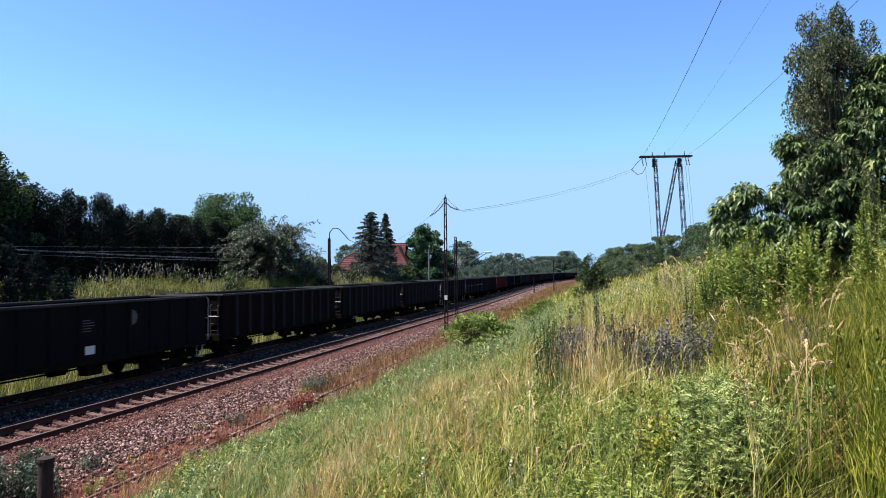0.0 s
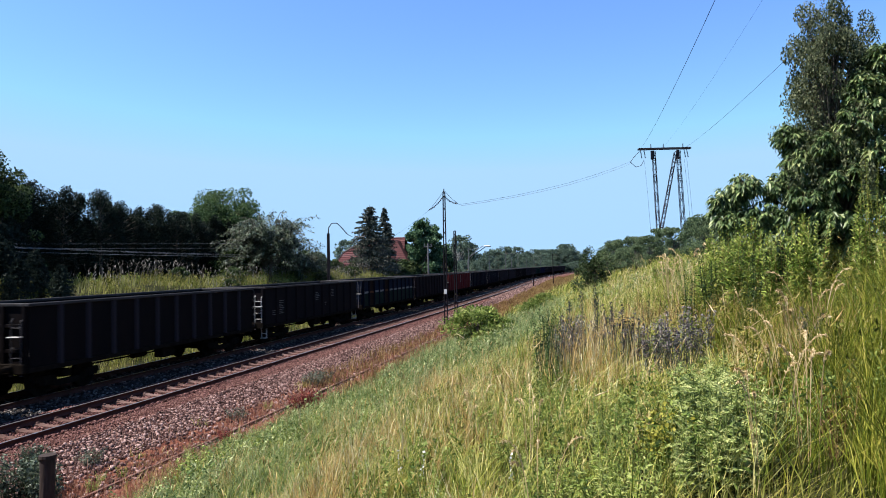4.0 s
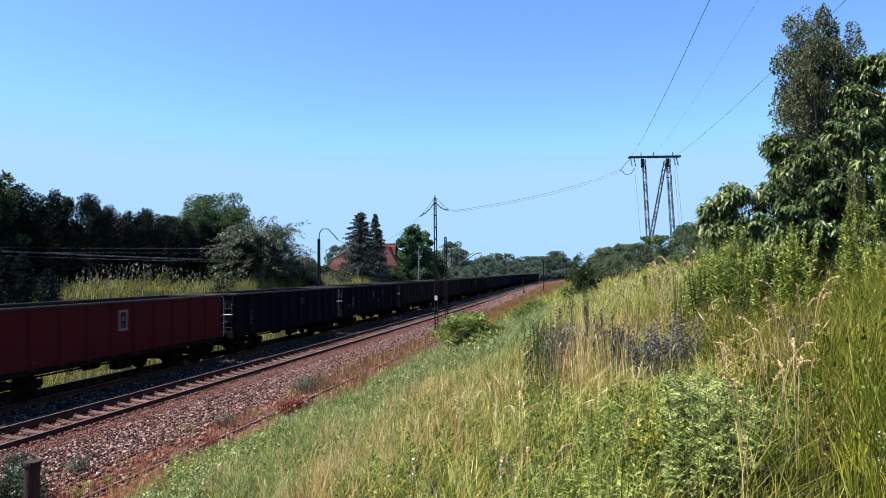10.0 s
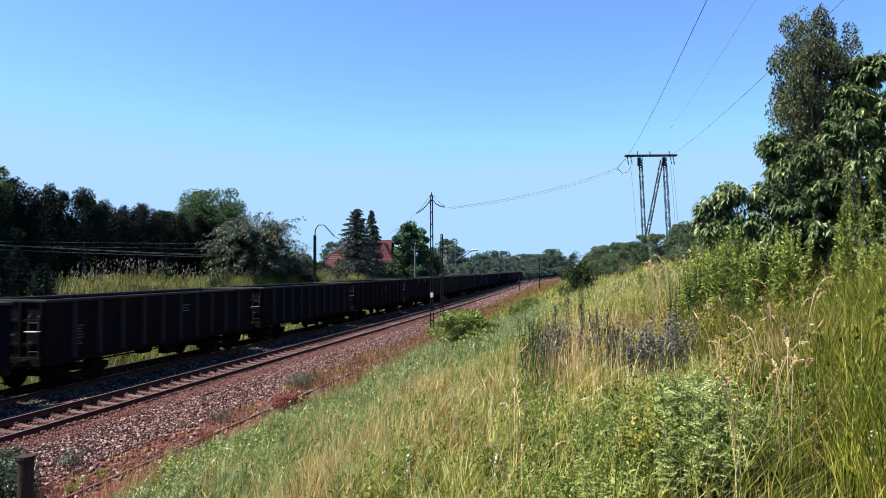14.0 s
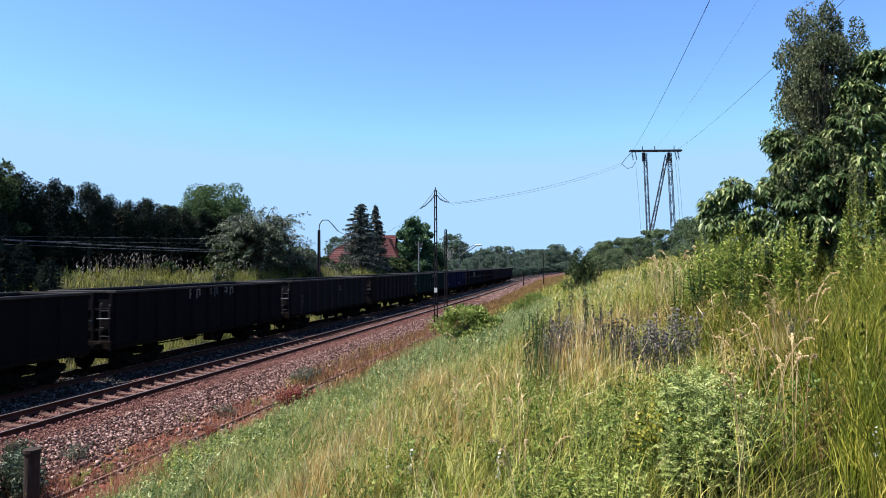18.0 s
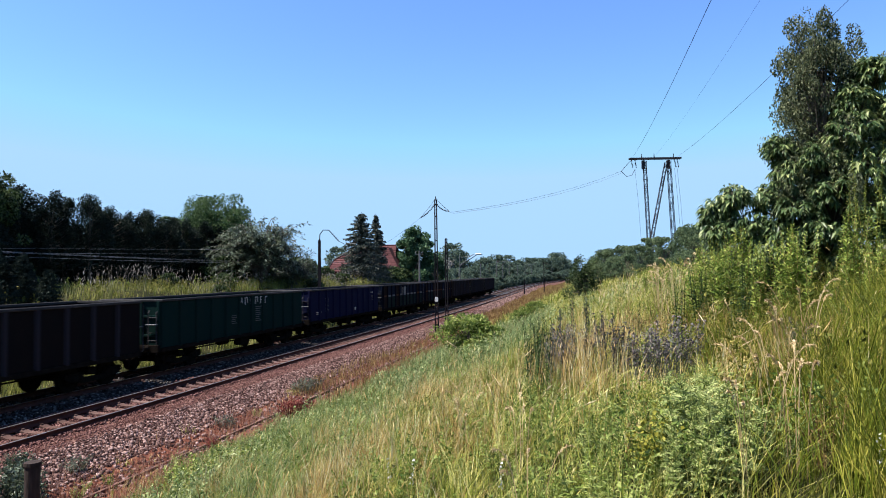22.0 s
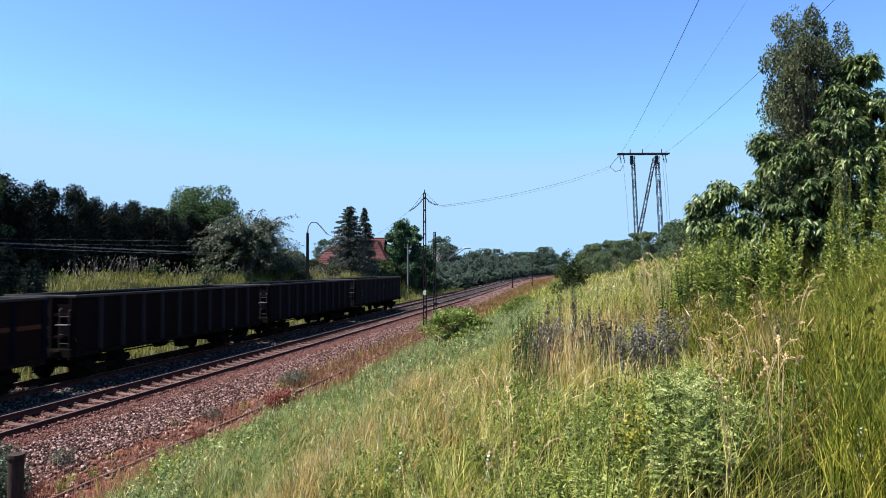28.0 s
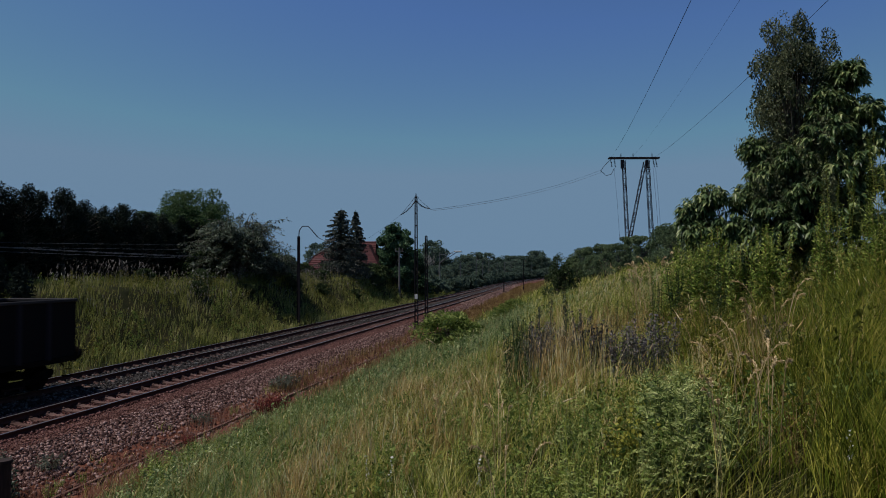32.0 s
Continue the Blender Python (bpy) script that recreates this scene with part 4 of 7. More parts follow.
part("insulator", b.mesh("insulator", M_GLASS_INS), dark, "dark ribbed insulator", m=pose(0, 0, 0, 0, 0, -150))
grey = thing("concrete_mast", upright(93, 10.2, 0.0), "pale concrete pole with stay wires beside the bank", "mast", "masts beside the line")
part("shaft", Build().tube([(0, 0, 0), (0, 0, 7.2)], [0.15, 0.10], 10).mesh("shaft", M_CONCRETE), grey)
part("stay", Build().tube([(0, 0, 6.0), (-2.2, -0.5, 0.4)], 0.035, 5).mesh("stay", M_WIRE), grey, "thin steel stay")
part("stay", Build().tube([(0, 0, 5.2), (-1.5, 0.8, 0.5)], 0.035, 5).mesh("stay", M_WIRE), grey, "thin steel stay")
part("crossarm", Build().box((0, 0, 6.7), (1.2, 0.1, 0.1), cut=0.01).mesh("crossarm", M_GALV), grey)
for x in (-0.5, 0.0, 0.5):
    part("insulator", insulators(Build(), (x, 0, 6.75), (x, 0, 7.15), 3, 0.08).mesh("insulator", M_CONCRETE), grey, "grey porcelain insulator")


def far_mast(s, n, height, arm, pale=True):
    t = thing("catenary_mast", upright(s, n, -0.3), "slim grey mast far down the line", "mast", "masts beside the line")
    part("shaft", Build().tube([(0, 0, 0), (0, 0, height)], [0.11, 0.07], 8).mesh("shaft", M_GALV if pale else M_RUST_MAST), t)
    if arm:
        e = 1 if n > 3 else -1
        part("cantilever", Build().tube([(0, 0, height - 2.0), (e * 3.2, 0, height + 0.05), (e * 4.3, 0, height + 0.1)], 0.07, 6).mesh("cantilever", M_STEEL), t, "sloping steel arm")
        part("tie", Build().tube([(0, 0, height - 0.4), (e * 2.6, 0, height - 0.1)], 0.03, 5).mesh("tie", M_GALV), t)
    return t


for s, n, hh, arm in ((124, 9.9, 7.6, True), (131, -1.6, 3.0, False), (141, -5.0, 6.3, False), (150, 9.6, 6.4, False), (175, 8.9, 7.4, True), (192, 9.4, 6.6, False), (203, 8.9, 7.4, False), (226, 9.2, 6.9, False), (244, 8.9, 7.4, True), (262, 8.9, 7.4, False),
                      (295, -1.8, 7.4, False), (325, 8.9, 7.4, False), (365, -1.8, 7.4, False)):
    far_mast(s, n, hh, arm, n > 0)


def lattice_leg(b, a, c, w, bays):
    """Four angle irons and zigzag bracing from a to c."""
    a, c = Vector(a), Vector(c)
    d = (c - a).normalized()
    u = Vector((1, 0, 0)) - d * d.x
    u.normalize()
    v = d.cross(u)
    cs = [(u * i + v * j) * w / 2 for i, j in ((-1, -1), (1, -1), (1, 1), (-1, 1))]
    for o in cs:
        b.tube([a + o, c + o * 0.8], 0.036, 4)
    for k in range(bays):
        p, q = a.lerp(c, k / bays), a.lerp(c, (k + 1) / bays)
        for i in range(4):
            b.tube([p + cs[i], q + cs[(i + 1) % 4]] if (k + i) % 2 else [p + cs[(i + 1) % 4], q + cs[i]], 0.024, 4, caps=False)
            b.tube([p + cs[i], p + cs[(i + 1) % 4]], 0.024, 4, caps=False)
    return b


PY = Vector((22.6, 75.0, 16.75))
pyl = thing("power_pylon", Matrix.Translation((PY.x, PY.y, 4.0)), "steel lattice power pylon with a flat crossarm, above the bushes", "pylon")
TOPZ = PY.z - 4.0
part("leg", lattice_leg(Build(), (-0.5, 0.6, 0), (-1.1, 0, TOPZ - 0.3), 0.38, 12).mesh("leg", M_STEEL), pyl, "lattice steel leg")
part("leg", lattice_leg(Build(), (2.35, 0.6, 0), (1.65, 0, TOPZ - 0.3), 0.44, 12).mesh("leg", M_STEEL), pyl, "lattice steel leg")
part("leg", lattice_leg(Build(), (-1.15, -0.2, 0.6), (1.35, 0, TOPZ - 0.5), 0.34, 11).mesh("leg", M_STEEL), pyl, "slanting lattice steel leg")
b = Build()
for y in (-0.22, 0.22):
    b.box((0.1, y, TOPZ), (5.9, 0.09, 0.20), cut=0.01)
for k in range(11):
    b.box((-2.6 + 0.52 * k, 0, TOPZ - 0.05), (0.06, 0.44, 0.06))
part("crossarm", b.mesh("crossarm", M_STEEL), pyl, "dark steel crossarm")
for x in (-1.25, 1.6):
    part("bracket", Build().box((x, 0, TOPZ - 0.7), (0.34, 0.3, 1.0), cut=0.02).mesh("bracket", M_STEEL), pyl)
for x in (-1.4, 0.0, 2.2):
    part("pin", Build().tube([(x, 0, TOPZ), (x, 0, TOPZ + 0.55)], [0.06, 0.04], 6).mesh("pin", M_GLASS_INS), pyl)
for x in (-2.6, -2.2, 2.6, 2.3):
    part("insulator", insulators(Build(), (x, 0, TOPZ - 0.1), (x + 0.08, -0.3, TOPZ - 1.1), 6).mesh("insulator", M_GLASS_INS), pyl, "ribbed insulator string")
b = Build()
b.tube(sag((-2.6, 0, TOPZ - 0.2), (-4.2, -1.6, TOPZ - 1.75), -0.1, 8), 0.03, 5)
b.tube([(-4.1, -1.5, TOPZ - 1.7), (-3.3, -0.6, TOPZ - 2.1), (-2.6, -0.2, TOPZ - 1.9), (-2.2, 0, TOPZ - 1.2)], 0.03, 5)
part("jumper", b.mesh("jumper", M_WIRE), pyl, "looped jumper wire")
for x in (2.3, 2.6):
    part("downlead", Build().tube([(x, 0, TOPZ - 1.1), (x + 0.3, 0, TOPZ - 5), (x + 0.7, 0, 0.5)], 0.012, 4).mesh("downlead", M_WIRE), pyl, "thin hanging wire")
part("downlead", Build().tube([(-2.2, 0, TOPZ - 1.2), (-1.9, 0, TOPZ - 5), (-1.5, 0, 0.5)], 0.012, 4).mesh("downlead", M_WIRE), pyl, "thin hanging wire")


def wire(name, pts, r, mat, label):
    ob = tagged(new(name, Build().tube(pts, r, 4).mesh(name, mat)), label, "wire", "overhead wires")
    return ob


for dx, tx, tz in ((-2.5, 7.93, 12.28), (-0.1, 9.6, 12.5), (2.5, 12.22, 12.26)):
    a = PY + Vector((dx, 0, 0.1))
    q = Vector((tx, 20, tz))
    pts = [a.lerp(q, k / 12) + Vector((0, 0, -0.9 * 4 * (k / 12) * (1 - k / 12) * 0.4)) for k in range(13)]
    d = pts[-1] - pts[-2]
    pts += [q + d * k + Vector((0, 0, 0.06 * k * k)) for k in range(1, 12)]
    wire("power_line", pts, 0.011 if abs(dx) > 1 else 0.004, M_WIRE, "dark power line hanging from the pylon")
TOPP = POLE @ Vector((0, 0, 9.75))
for k, (dz, dx) in enumerate(((0, 0), (-0.25, 0.25))):
    e = TOPP + Vector((1.05 + dx, 0.4, -0.62 + dz * 0.3))
    wire("power_line", sag(PY + Vector((-4.1, -1.5, -1.6 + dz)), e, 0.55), 0.010, M_BRIGHT_WIRE if k else M_WIRE, "thin power line sagging between pylon and mast")


def hung_string(points, n, r):
    """Insulator discs threaded along a sagging line."""
    b = Build()
    b.tube(points, 0.02, 5)
    pts = [Vector(q) for q in points]
    for i in range(n):
        f = (i + 0.8) / (n + 0.6) * (len(pts) - 1)
        k = min(int(f), len(pts) - 2)
        c, d = pts[k].lerp(pts[k + 1], f - k), (pts[k + 1] - pts[k]).normalized() * 0.05
        b.tube([c - d, c, c + d * 0.6], [r * 0.45, r, r * 0.4], 8)
    return b


AIM = pose(0, 0, 0, 0, 0, -68)
part("insulator", hung_string([(0.05, 0, 9.75), (0.35, 0.1, 9.42), (0.7, 0.2, 9.25), (1.05, 0.3, 9.2)], 9, 0.075).mesh("insulator", M_GLASS_INS), tall, "dark ribbed insulator string", m=AIM)
part("insulator", hung_string([(-0.05, 0, 9.75), (-0.35, 0.1, 9.35), (-0.75, 0.2, 8.98), (-1.2, 0.3, 8.72)], 11, 0.075).mesh("insulator", M_GLASS_INS), tall, "dark ribbed insulator string", m=AIM)
part("jumper", Build().tube([(-1.15, 0.3, 8.74), (-0.7, 0.15, 9.25), (-0.3, 0.05, 9.75), (0, 0, 10.2), (0.3, 0.05, 9.85), (0.65, 0.15, 9.5), (1.02, 0.3, 9.22)], 0.014, 5).mesh("jumper", M_WIRE), tall, "thin looped jumper wire", m=AIM)
part("pin", Build().tube([(0, 0, 10.0), (0, 0, 10.32)], [0.05, 0.03], 6).mesh("pin", M_GLASS_INS), tall)
wire("power_line", sag(TOPP + Vector((-1.2, 0.1, -1.05)), (-14, 88, 6.2), 0.5), 0.007, M_WIRE, "thin power line running down behind the trees")
for n, r0, zs in ((16.2, 0.005, (5.43, 5.97, 7.0)), (16.5, 0.005, (5.20, 5.61, 6.4)), (16.2, 0.0075, (5.26, 5.13, 5.5)), (16.0, 0.006, (5.21, 5.06, 5.42)), (16.0, 0.0075, (4.99, 4.95, 5.35))):
    bow = np.polyfit((31.0, 49.0, 80.0), zs, 2)
    pts = []
    for k in range(44):
        s = 12 + k * 1.9
        x, y, _ = along(s, n)
        pts.append((float(x), float(y), float(np.polyval(bow, s))))
    wire("local_wire", pts, r0, M_BRIGHT_WIRE, "pale bare wire strung before the dark hedge")


# ---- house ----
def house():
    h = thing("house", pose(-14.3, 96.5, 3.1, 0, 0, -10), "house with a steep red tiled roof behind the spruces", "house")
    part("wall", Build().box((0, 3.5, 1.0), (9.6, 6.6, 2.2), cut=0.03).mesh("wall", M_PLASTER), h, "dark red brick wall")
    # main roof: two slopes, a row of courses each
    L, run, rise = 10.6, 4.2, 3.9
    courses = 14
    for side in (-1, 1):
        for k in range(courses):
            b = Build()
            y0, y1 = run * (1 - k / courses), run * (1 - (k + 1) / courses)
            z0, z1 = 1.2 + rise * k / courses, 1.2 + rise * (k + 1) / courses
            left = -L / 2 + 0.085 * k + 0.36 * max(0, k - 6.5)
            step = 0.085 + (0.36 if k >= 6.5 else 0)
            right = L / 2 - 0.06 * k
            v = []
            for y, z, l, d in ((y0 + 0.05, z0 - 0.02, (left, right), 0.05), (y1, z1 - 0.02, (left + step, right - 0.06), 0.0)):
                for x in l:
                    v += [(x, 3.5 + side * y, z), (x, 3.5 + side * y, z + 0.04 + d)]
            b.add(v, [[1, 3, 7, 5], [0, 4, 6, 2], [0, 2, 3, 1], [4, 5, 7, 6], [0, 1, 5, 4], [2, 6, 7, 3]])
            part("tile_course", b.mesh("tile_course", M_TILE), h)
    part("ridge", Build().tube([(-1.5, 3.5, 5.15), (4.4, 3.5, 5.15)], 0.11, 8).mesh("ridge", M_TILE), h)
    board = Build()
    for (xa, za), (xb, zb) in (((-5.3, 1.15), (-4.65, 3.0)), ((-4.65, 3.0), (-2.4, 4.55)), ((-2.4, 4.55), (-0.9, 4.6))):
        board.tube([(x, 3.5 - 4.2 * (1 - (z - 1.2) / 3.9) - 0.12, z + 0.06) for x, z in ((xa, za), (xb, zb))], 0.10, 4)
    part("bargeboard", board.mesh("bargeboard", M_FASCIA), h, "dark wooden bargeboard")
    # cross gable at the right hand end
    for k in range(12):
        b = Build()
        w0, w1 = 2.3 * (1 - k / 12), 2.3 * (1 - (k + 1) / 12)
        z0, z1 = 1.3 + 3.4 * k / 12, 1.3 + 3.4 * (k + 1) / 12
        yy0, yy1 = -1.2 + 0.18 * k, -1.2 + 0.18 * (k + 1)
        b.add([(3.9 - w0, yy0 - 0.06, z0), (3.9 + w0, yy0 - 0.06, z0), (3.9 + w1, yy1, z1), (3.9 - w1, yy1, z1), (3.9 - w0, 3.5, z0), (3.9 + w0, 3.5, z0), (3.9 + w1, 3.5, z1), (3.9 - w1, 3.5, z1)],
              [[0, 1, 2, 3], [1, 5, 6, 2], [4, 0, 3, 7], [3, 2, 6, 7], [0, 4, 5, 1], [5, 4, 7, 6]])
        part("tile_course", b.mesh("tile_course", M_TILE), h)
    w = part("window", Build().box((-1.5, 0.17, 1.25), (1.2, 0.08, 1.1), cut=0.01).mesh("window", M_SIGN), h, "white framed window")
    part("pane", Build().box((-1.5, 0.13, 1.25), (1.0, 0.03, 0.9)).mesh("pane", M_FASCIA), w)


house()

# ---- post by the foot of the slope ----
post = thing("post", upright(12.95, -3.42), "short dark tarred timber post at the foot of the slope", "post")
part("stump", Build().tube([(0, 0, 0), (0, 0, 0.35), (0.01, 0, 1.22), (0.01, 0, 1.26)], [0.125, 0.125, 0.13, 0.125], 14).mesh("stump", M_OLDPOST, True), post)
part("cap", Build().tube([(0.01, 0, 1.25), (0.01, 0, 1.31)], [0.15, 0.145], 14).mesh("cap", M_OLDPOST), post, "flat worn cap")


# ---- plants ----
def blades(name, label, mat, s, n, height, width, seed, lean=0.35, heads=None, segs=3, category="grass", curl=0.5):
    """Grass: curved tapering blades rooted at (s, n), as one object; heads adds a seed head to every stalk."""
    r = np.random.RandomState(seed)
    k = len(s)
    x, y, h = along(s, n)
    z = ground_z(s, n) - 0.03
    hg = height * np.ones(k)
    a = r.rand(k) * 6.28
    dx, dy = np.cos(a), np.sin(a)
    wind = 0.25 * lean
    out = lean * hg * (0.3 + r.rand(k)) 
    ww = width * (0.7 + 0.6 * r.rand(k))
    fa = r.rand(k) * 6.28
    fx, fy = np.cos(fa), np.sin(fa)
    vs = []
    for i in range(segs + 1):
        f = i / segs
        off = out * f ** (1 + 2 * curl)
        px, py, pz = x + dx * off + wind * hg * f * f, y + dy * off, z + hg * (f - 0.18 * lean * f * f)
        if i < segs:
            wd = ww * (1 - 0.55 * f)
            vs.append(np.stack([px - fx * wd / 2, py - fy * wd / 2, pz], 1))
            vs.append(np.stack([px + fx * wd / 2, py + fy * wd / 2, pz], 1))
        else:
            vs.append(np.stack([px, py, pz], 1))
    m = 2 * segs + 1
    v = np.stack(vs, 1)
    tri = []
    for i in range(segs - 1):
        q = 2 * i
        tri += [[q, q + 1, q + 3], [q, q + 3, q + 2]]
    q = 2 * (segs - 1)
    tri += [[q, q + 1, q + 2]]
    f = (np.arange(k)[:, None, None] * m + np.array(tri)[None]).reshape(-1, 3)
    v = v.reshape(-1, 3)
    if heads is not None:
        tip = np.stack([px, py, pz], 1)
        low = np.stack([x + dx * out * 0.7 + wind * hg * 0.7, y + dy * out * 0.7, z + hg * (0.85 - 0.1 * lean)], 1)
        d = tip - low
        d /= np.linalg.norm(d, axis=1)[:, None]
        hl, hw = heads
        hl = hl * (0.6 + 0.8 * r.rand(k))[:, None]
        u = np.stack([fx, fy, np.zeros(k)], 1)
        w = np.cross(d, u)
        base, mid, end = tip - d * hl * 0.6, tip - d * hl * 0.15, tip + d * hl * 0.4
        hv = np.stack([base, mid + u * hw, mid + w * hw, mid - u * hw, mid - w * hw, end], 1).reshape(-1, 3)
        ht = np.array([[0, 2, 1], [0, 3, 2], [0, 4, 3], [0, 1, 4], [5, 1, 2], [5, 2, 3], [5, 3, 4], [5, 4, 1]])
        f = np.concatenate([f, (np.arange(k)[:, None, None] * 6 + ht[None] + len(v)).reshape(-1, 3)])
        v = np.concatenate([v, hv])
    return tagged(new(name, mesh_of(name, v, f, (mat,))), label, category, kind="stuff")


def scatter(count, seed, near, far, n0, n1, power=1.0, half=42, tuft=1):
    """Roots over the slope, in tufts, thinning with the distance from the standing place; kept to a fan ahead of it."""
    r = np.random.RandomState(seed)
    out_s, out_n, got = [], [], 0
    count = count // tuft
    while got < count:
        d = near + (far - near) * r.rand(count * 2) ** power
        a = np.radians((r.rand(count * 2) * 2 - 1) * half)
        x, y = d * np.sin(a), d * np.cos(a)
        i = np.argmin((X_GRID[None, 780:1100:2] - x[:, None]) ** 2 + (Y_GRID[None, 780:1100:2] - y[:, None]) ** 2, 1) * 2 + 780
        h = H_GRID[i]
        dx, dy = x - X_GRID[i], y - Y_GRID[i]
        n = -dx * np.cos(h) + dy * np.sin(h)
        s = S_GRID[i] + dx * np.sin(h) + dy * np.cos(h)
        ok = (n > n0) & (n < n1)
        out_s.append(s[ok])
        out_n.append(n[ok])
        got += int(ok.sum())
    s, n = np.concatenate(out_s)[:count], np.concatenate(out_n)[:count]
    if tuft > 1:
        s, n = np.repeat(s, tuft), np.repeat(n, tuft)
        w = np.repeat(0.02 + 0.05 * r.rand(count), tuft)
        s, n = s + r.randn(len(s)) * w, n + r.randn(len(n)) * w
    return s, n


def keep(s, n, mask):
    return s[mask], n[mask]


def leaves(centres, size, seed, aspect=1.8, droop=0.0, jitter=0.35):
    """Folded four-cornered leaves at the given places, turned at random; droop hangs them downwards."""
    r = np.random.RandomState(seed)
    k = len(centres)
    d = r.randn(k, 3)
    d[:, 2] -= droop * 2
    d /= np.linalg.norm(d, axis=1)[:, None]
    u = np.cross(d, r.randn(k, 3))
    u /= np.linalg.norm(u, axis=1)[:, None]
    w = np.cross(d, u)
    z = (size * (1 - jitter + 2 * jitter * r.rand(k)))[:, None]
    a = z / aspect * 0.5
    c = np.asarray(centres)
    v = np.stack([c - d * z * 0.5, c + u * a + w * a * 0.3, c + d * z * 0.5, c - u * a + w * a * 0.3], 1).reshape(-1, 3)
    f = (np.arange(k)[:, None, None] * 4 + np.array([[0, 1, 2], [0, 2, 3]])[None]).reshape(-1, 3)
    return v, f


def lances(root, way, length, width, sag, seed):
    """Folded lance-shaped leaves from root along way, their tips hanging by sag times the length."""
    r = np.random.RandomState(seed)
    k = len(root)
    way = way / np.linalg.norm(way, axis=1)[:, None]
    up = np.array([0, 0, 1.0])[None] + 0.35 * r.randn(k, 3)
    u = np.cross(way, up)
    u /= np.linalg.norm(u, axis=1)[:, None] + 1e-6
    z = np.reshape(length * np.ones(k), (-1, 1)) * (0.75 + 0.5 * r.rand(k, 1))
    w = np.reshape(width * np.ones(k), (-1, 1)) * 0.5 * (0.75 + 0.5 * r.rand(k, 1))
    dip = np.array([0, 0, -1.0])[None] * z * sag
    mid = root + way * z * 0.42 + dip * 0.18
    v = np.stack([root, mid + u * w, mid - np.cross(u, way) * w * 0.35, mid - u * w, root + way * z * 0.92 + dip], 1).reshape(-1, 3)
    f = (np.arange(k)[:, None, None] * 5 + np.array([[0, 2, 1], [0, 3, 2], [1, 2, 4], [2, 3, 4]])[None]).reshape(-1, 3)
    return v, f


def ways(k, r, rise=0.0, spread=1.0):
    """k random directions, lifted by rise."""
    d = r.randn(k, 3) * np.array([spread, spread, 0.5])
    d[:, 2] += rise
    return d / np.linalg.norm(d, axis=1)[:, None]


def hanging_tree(name, m, lobes, label, mat, seed, tips=30, whorl=12, leaf=0.15, trunk=0.06):
    """A young tree of drooping large leaves: limbs to every lobe, twigs to the lobe's shell, a whorl of hanging leaves on each twig."""
    r = np.random.RandomState(seed)
    t = thing(name, m, label, "tree")
    b = Build()
    top = max(lobes, key=lambda q: q[2])
    stem = [Vector((0, 0, -0.2)), Vector((0.05 * top[0], 0, top[2] * 0.3)), Vector((0.45 * top[0], 0.3 * top[1], top[2] * 0.65)), Vector(top[:3])]
    b.tube(stem, [trunk, trunk * 0.8, trunk * 0.5, trunk * 0.15], 8)
    roots, dirs = [], []
    for x, y, z, q in lobes:
        c = Vector((x, y, z))
        k = min(0.95, max(0.1, 0.75 * z / top[2]))
        j = stem[1].lerp(stem[2], min(1, k * 1.5)) if k < 0.66 else stem[2].lerp(stem[3], (k - 0.66) * 2)
        j = Vector((j.x, j.y, min(j.z, z * 0.8)))
        b.tube([j, j.lerp(c, 0.6) + Vector((0, 0, 0.12)), c], [trunk * 0.4, trunk * 0.25, 0.008], 5, caps=False)
        for i in range(tips):
            d = ways(1, r, 0.25)[0]
            e = np.array(c[:]) + d * q * (0.45 + 0.6 * r.rand() ** 0.6) * np.array([1, 1, 1.1])
            b.tube([c, c.lerp(Vector(e), 0.6) + Vector((0, 0, 0.04)), Vector(e)], [0.008, 0.005, 0.003], 3, caps=False)
            n = int(whorl * (0.6 + 0.8 * r.rand()))
            back = np.linspace(0, 0.7, n)[:, None] ** 1.5
            roots.append(e[None] * (1 - 0.35 * back) + np.array(c[:])[None] * 0.35 * back + r.randn(n, 3) * 0.012)
            w = ways(n, r, -0.45) + 0.45 * d[None]
            dirs.append(w)
    part("trunk", b.mesh("trunk", M_BARK, True), t)
    roots = np.concatenate(roots)
    v, f = lances(roots, np.concatenate(dirs), leaf, leaf * 0.36, 0.55, seed + 1)
    part("crown", mesh_of("crown", v, f, (mat,)), t)
    return t


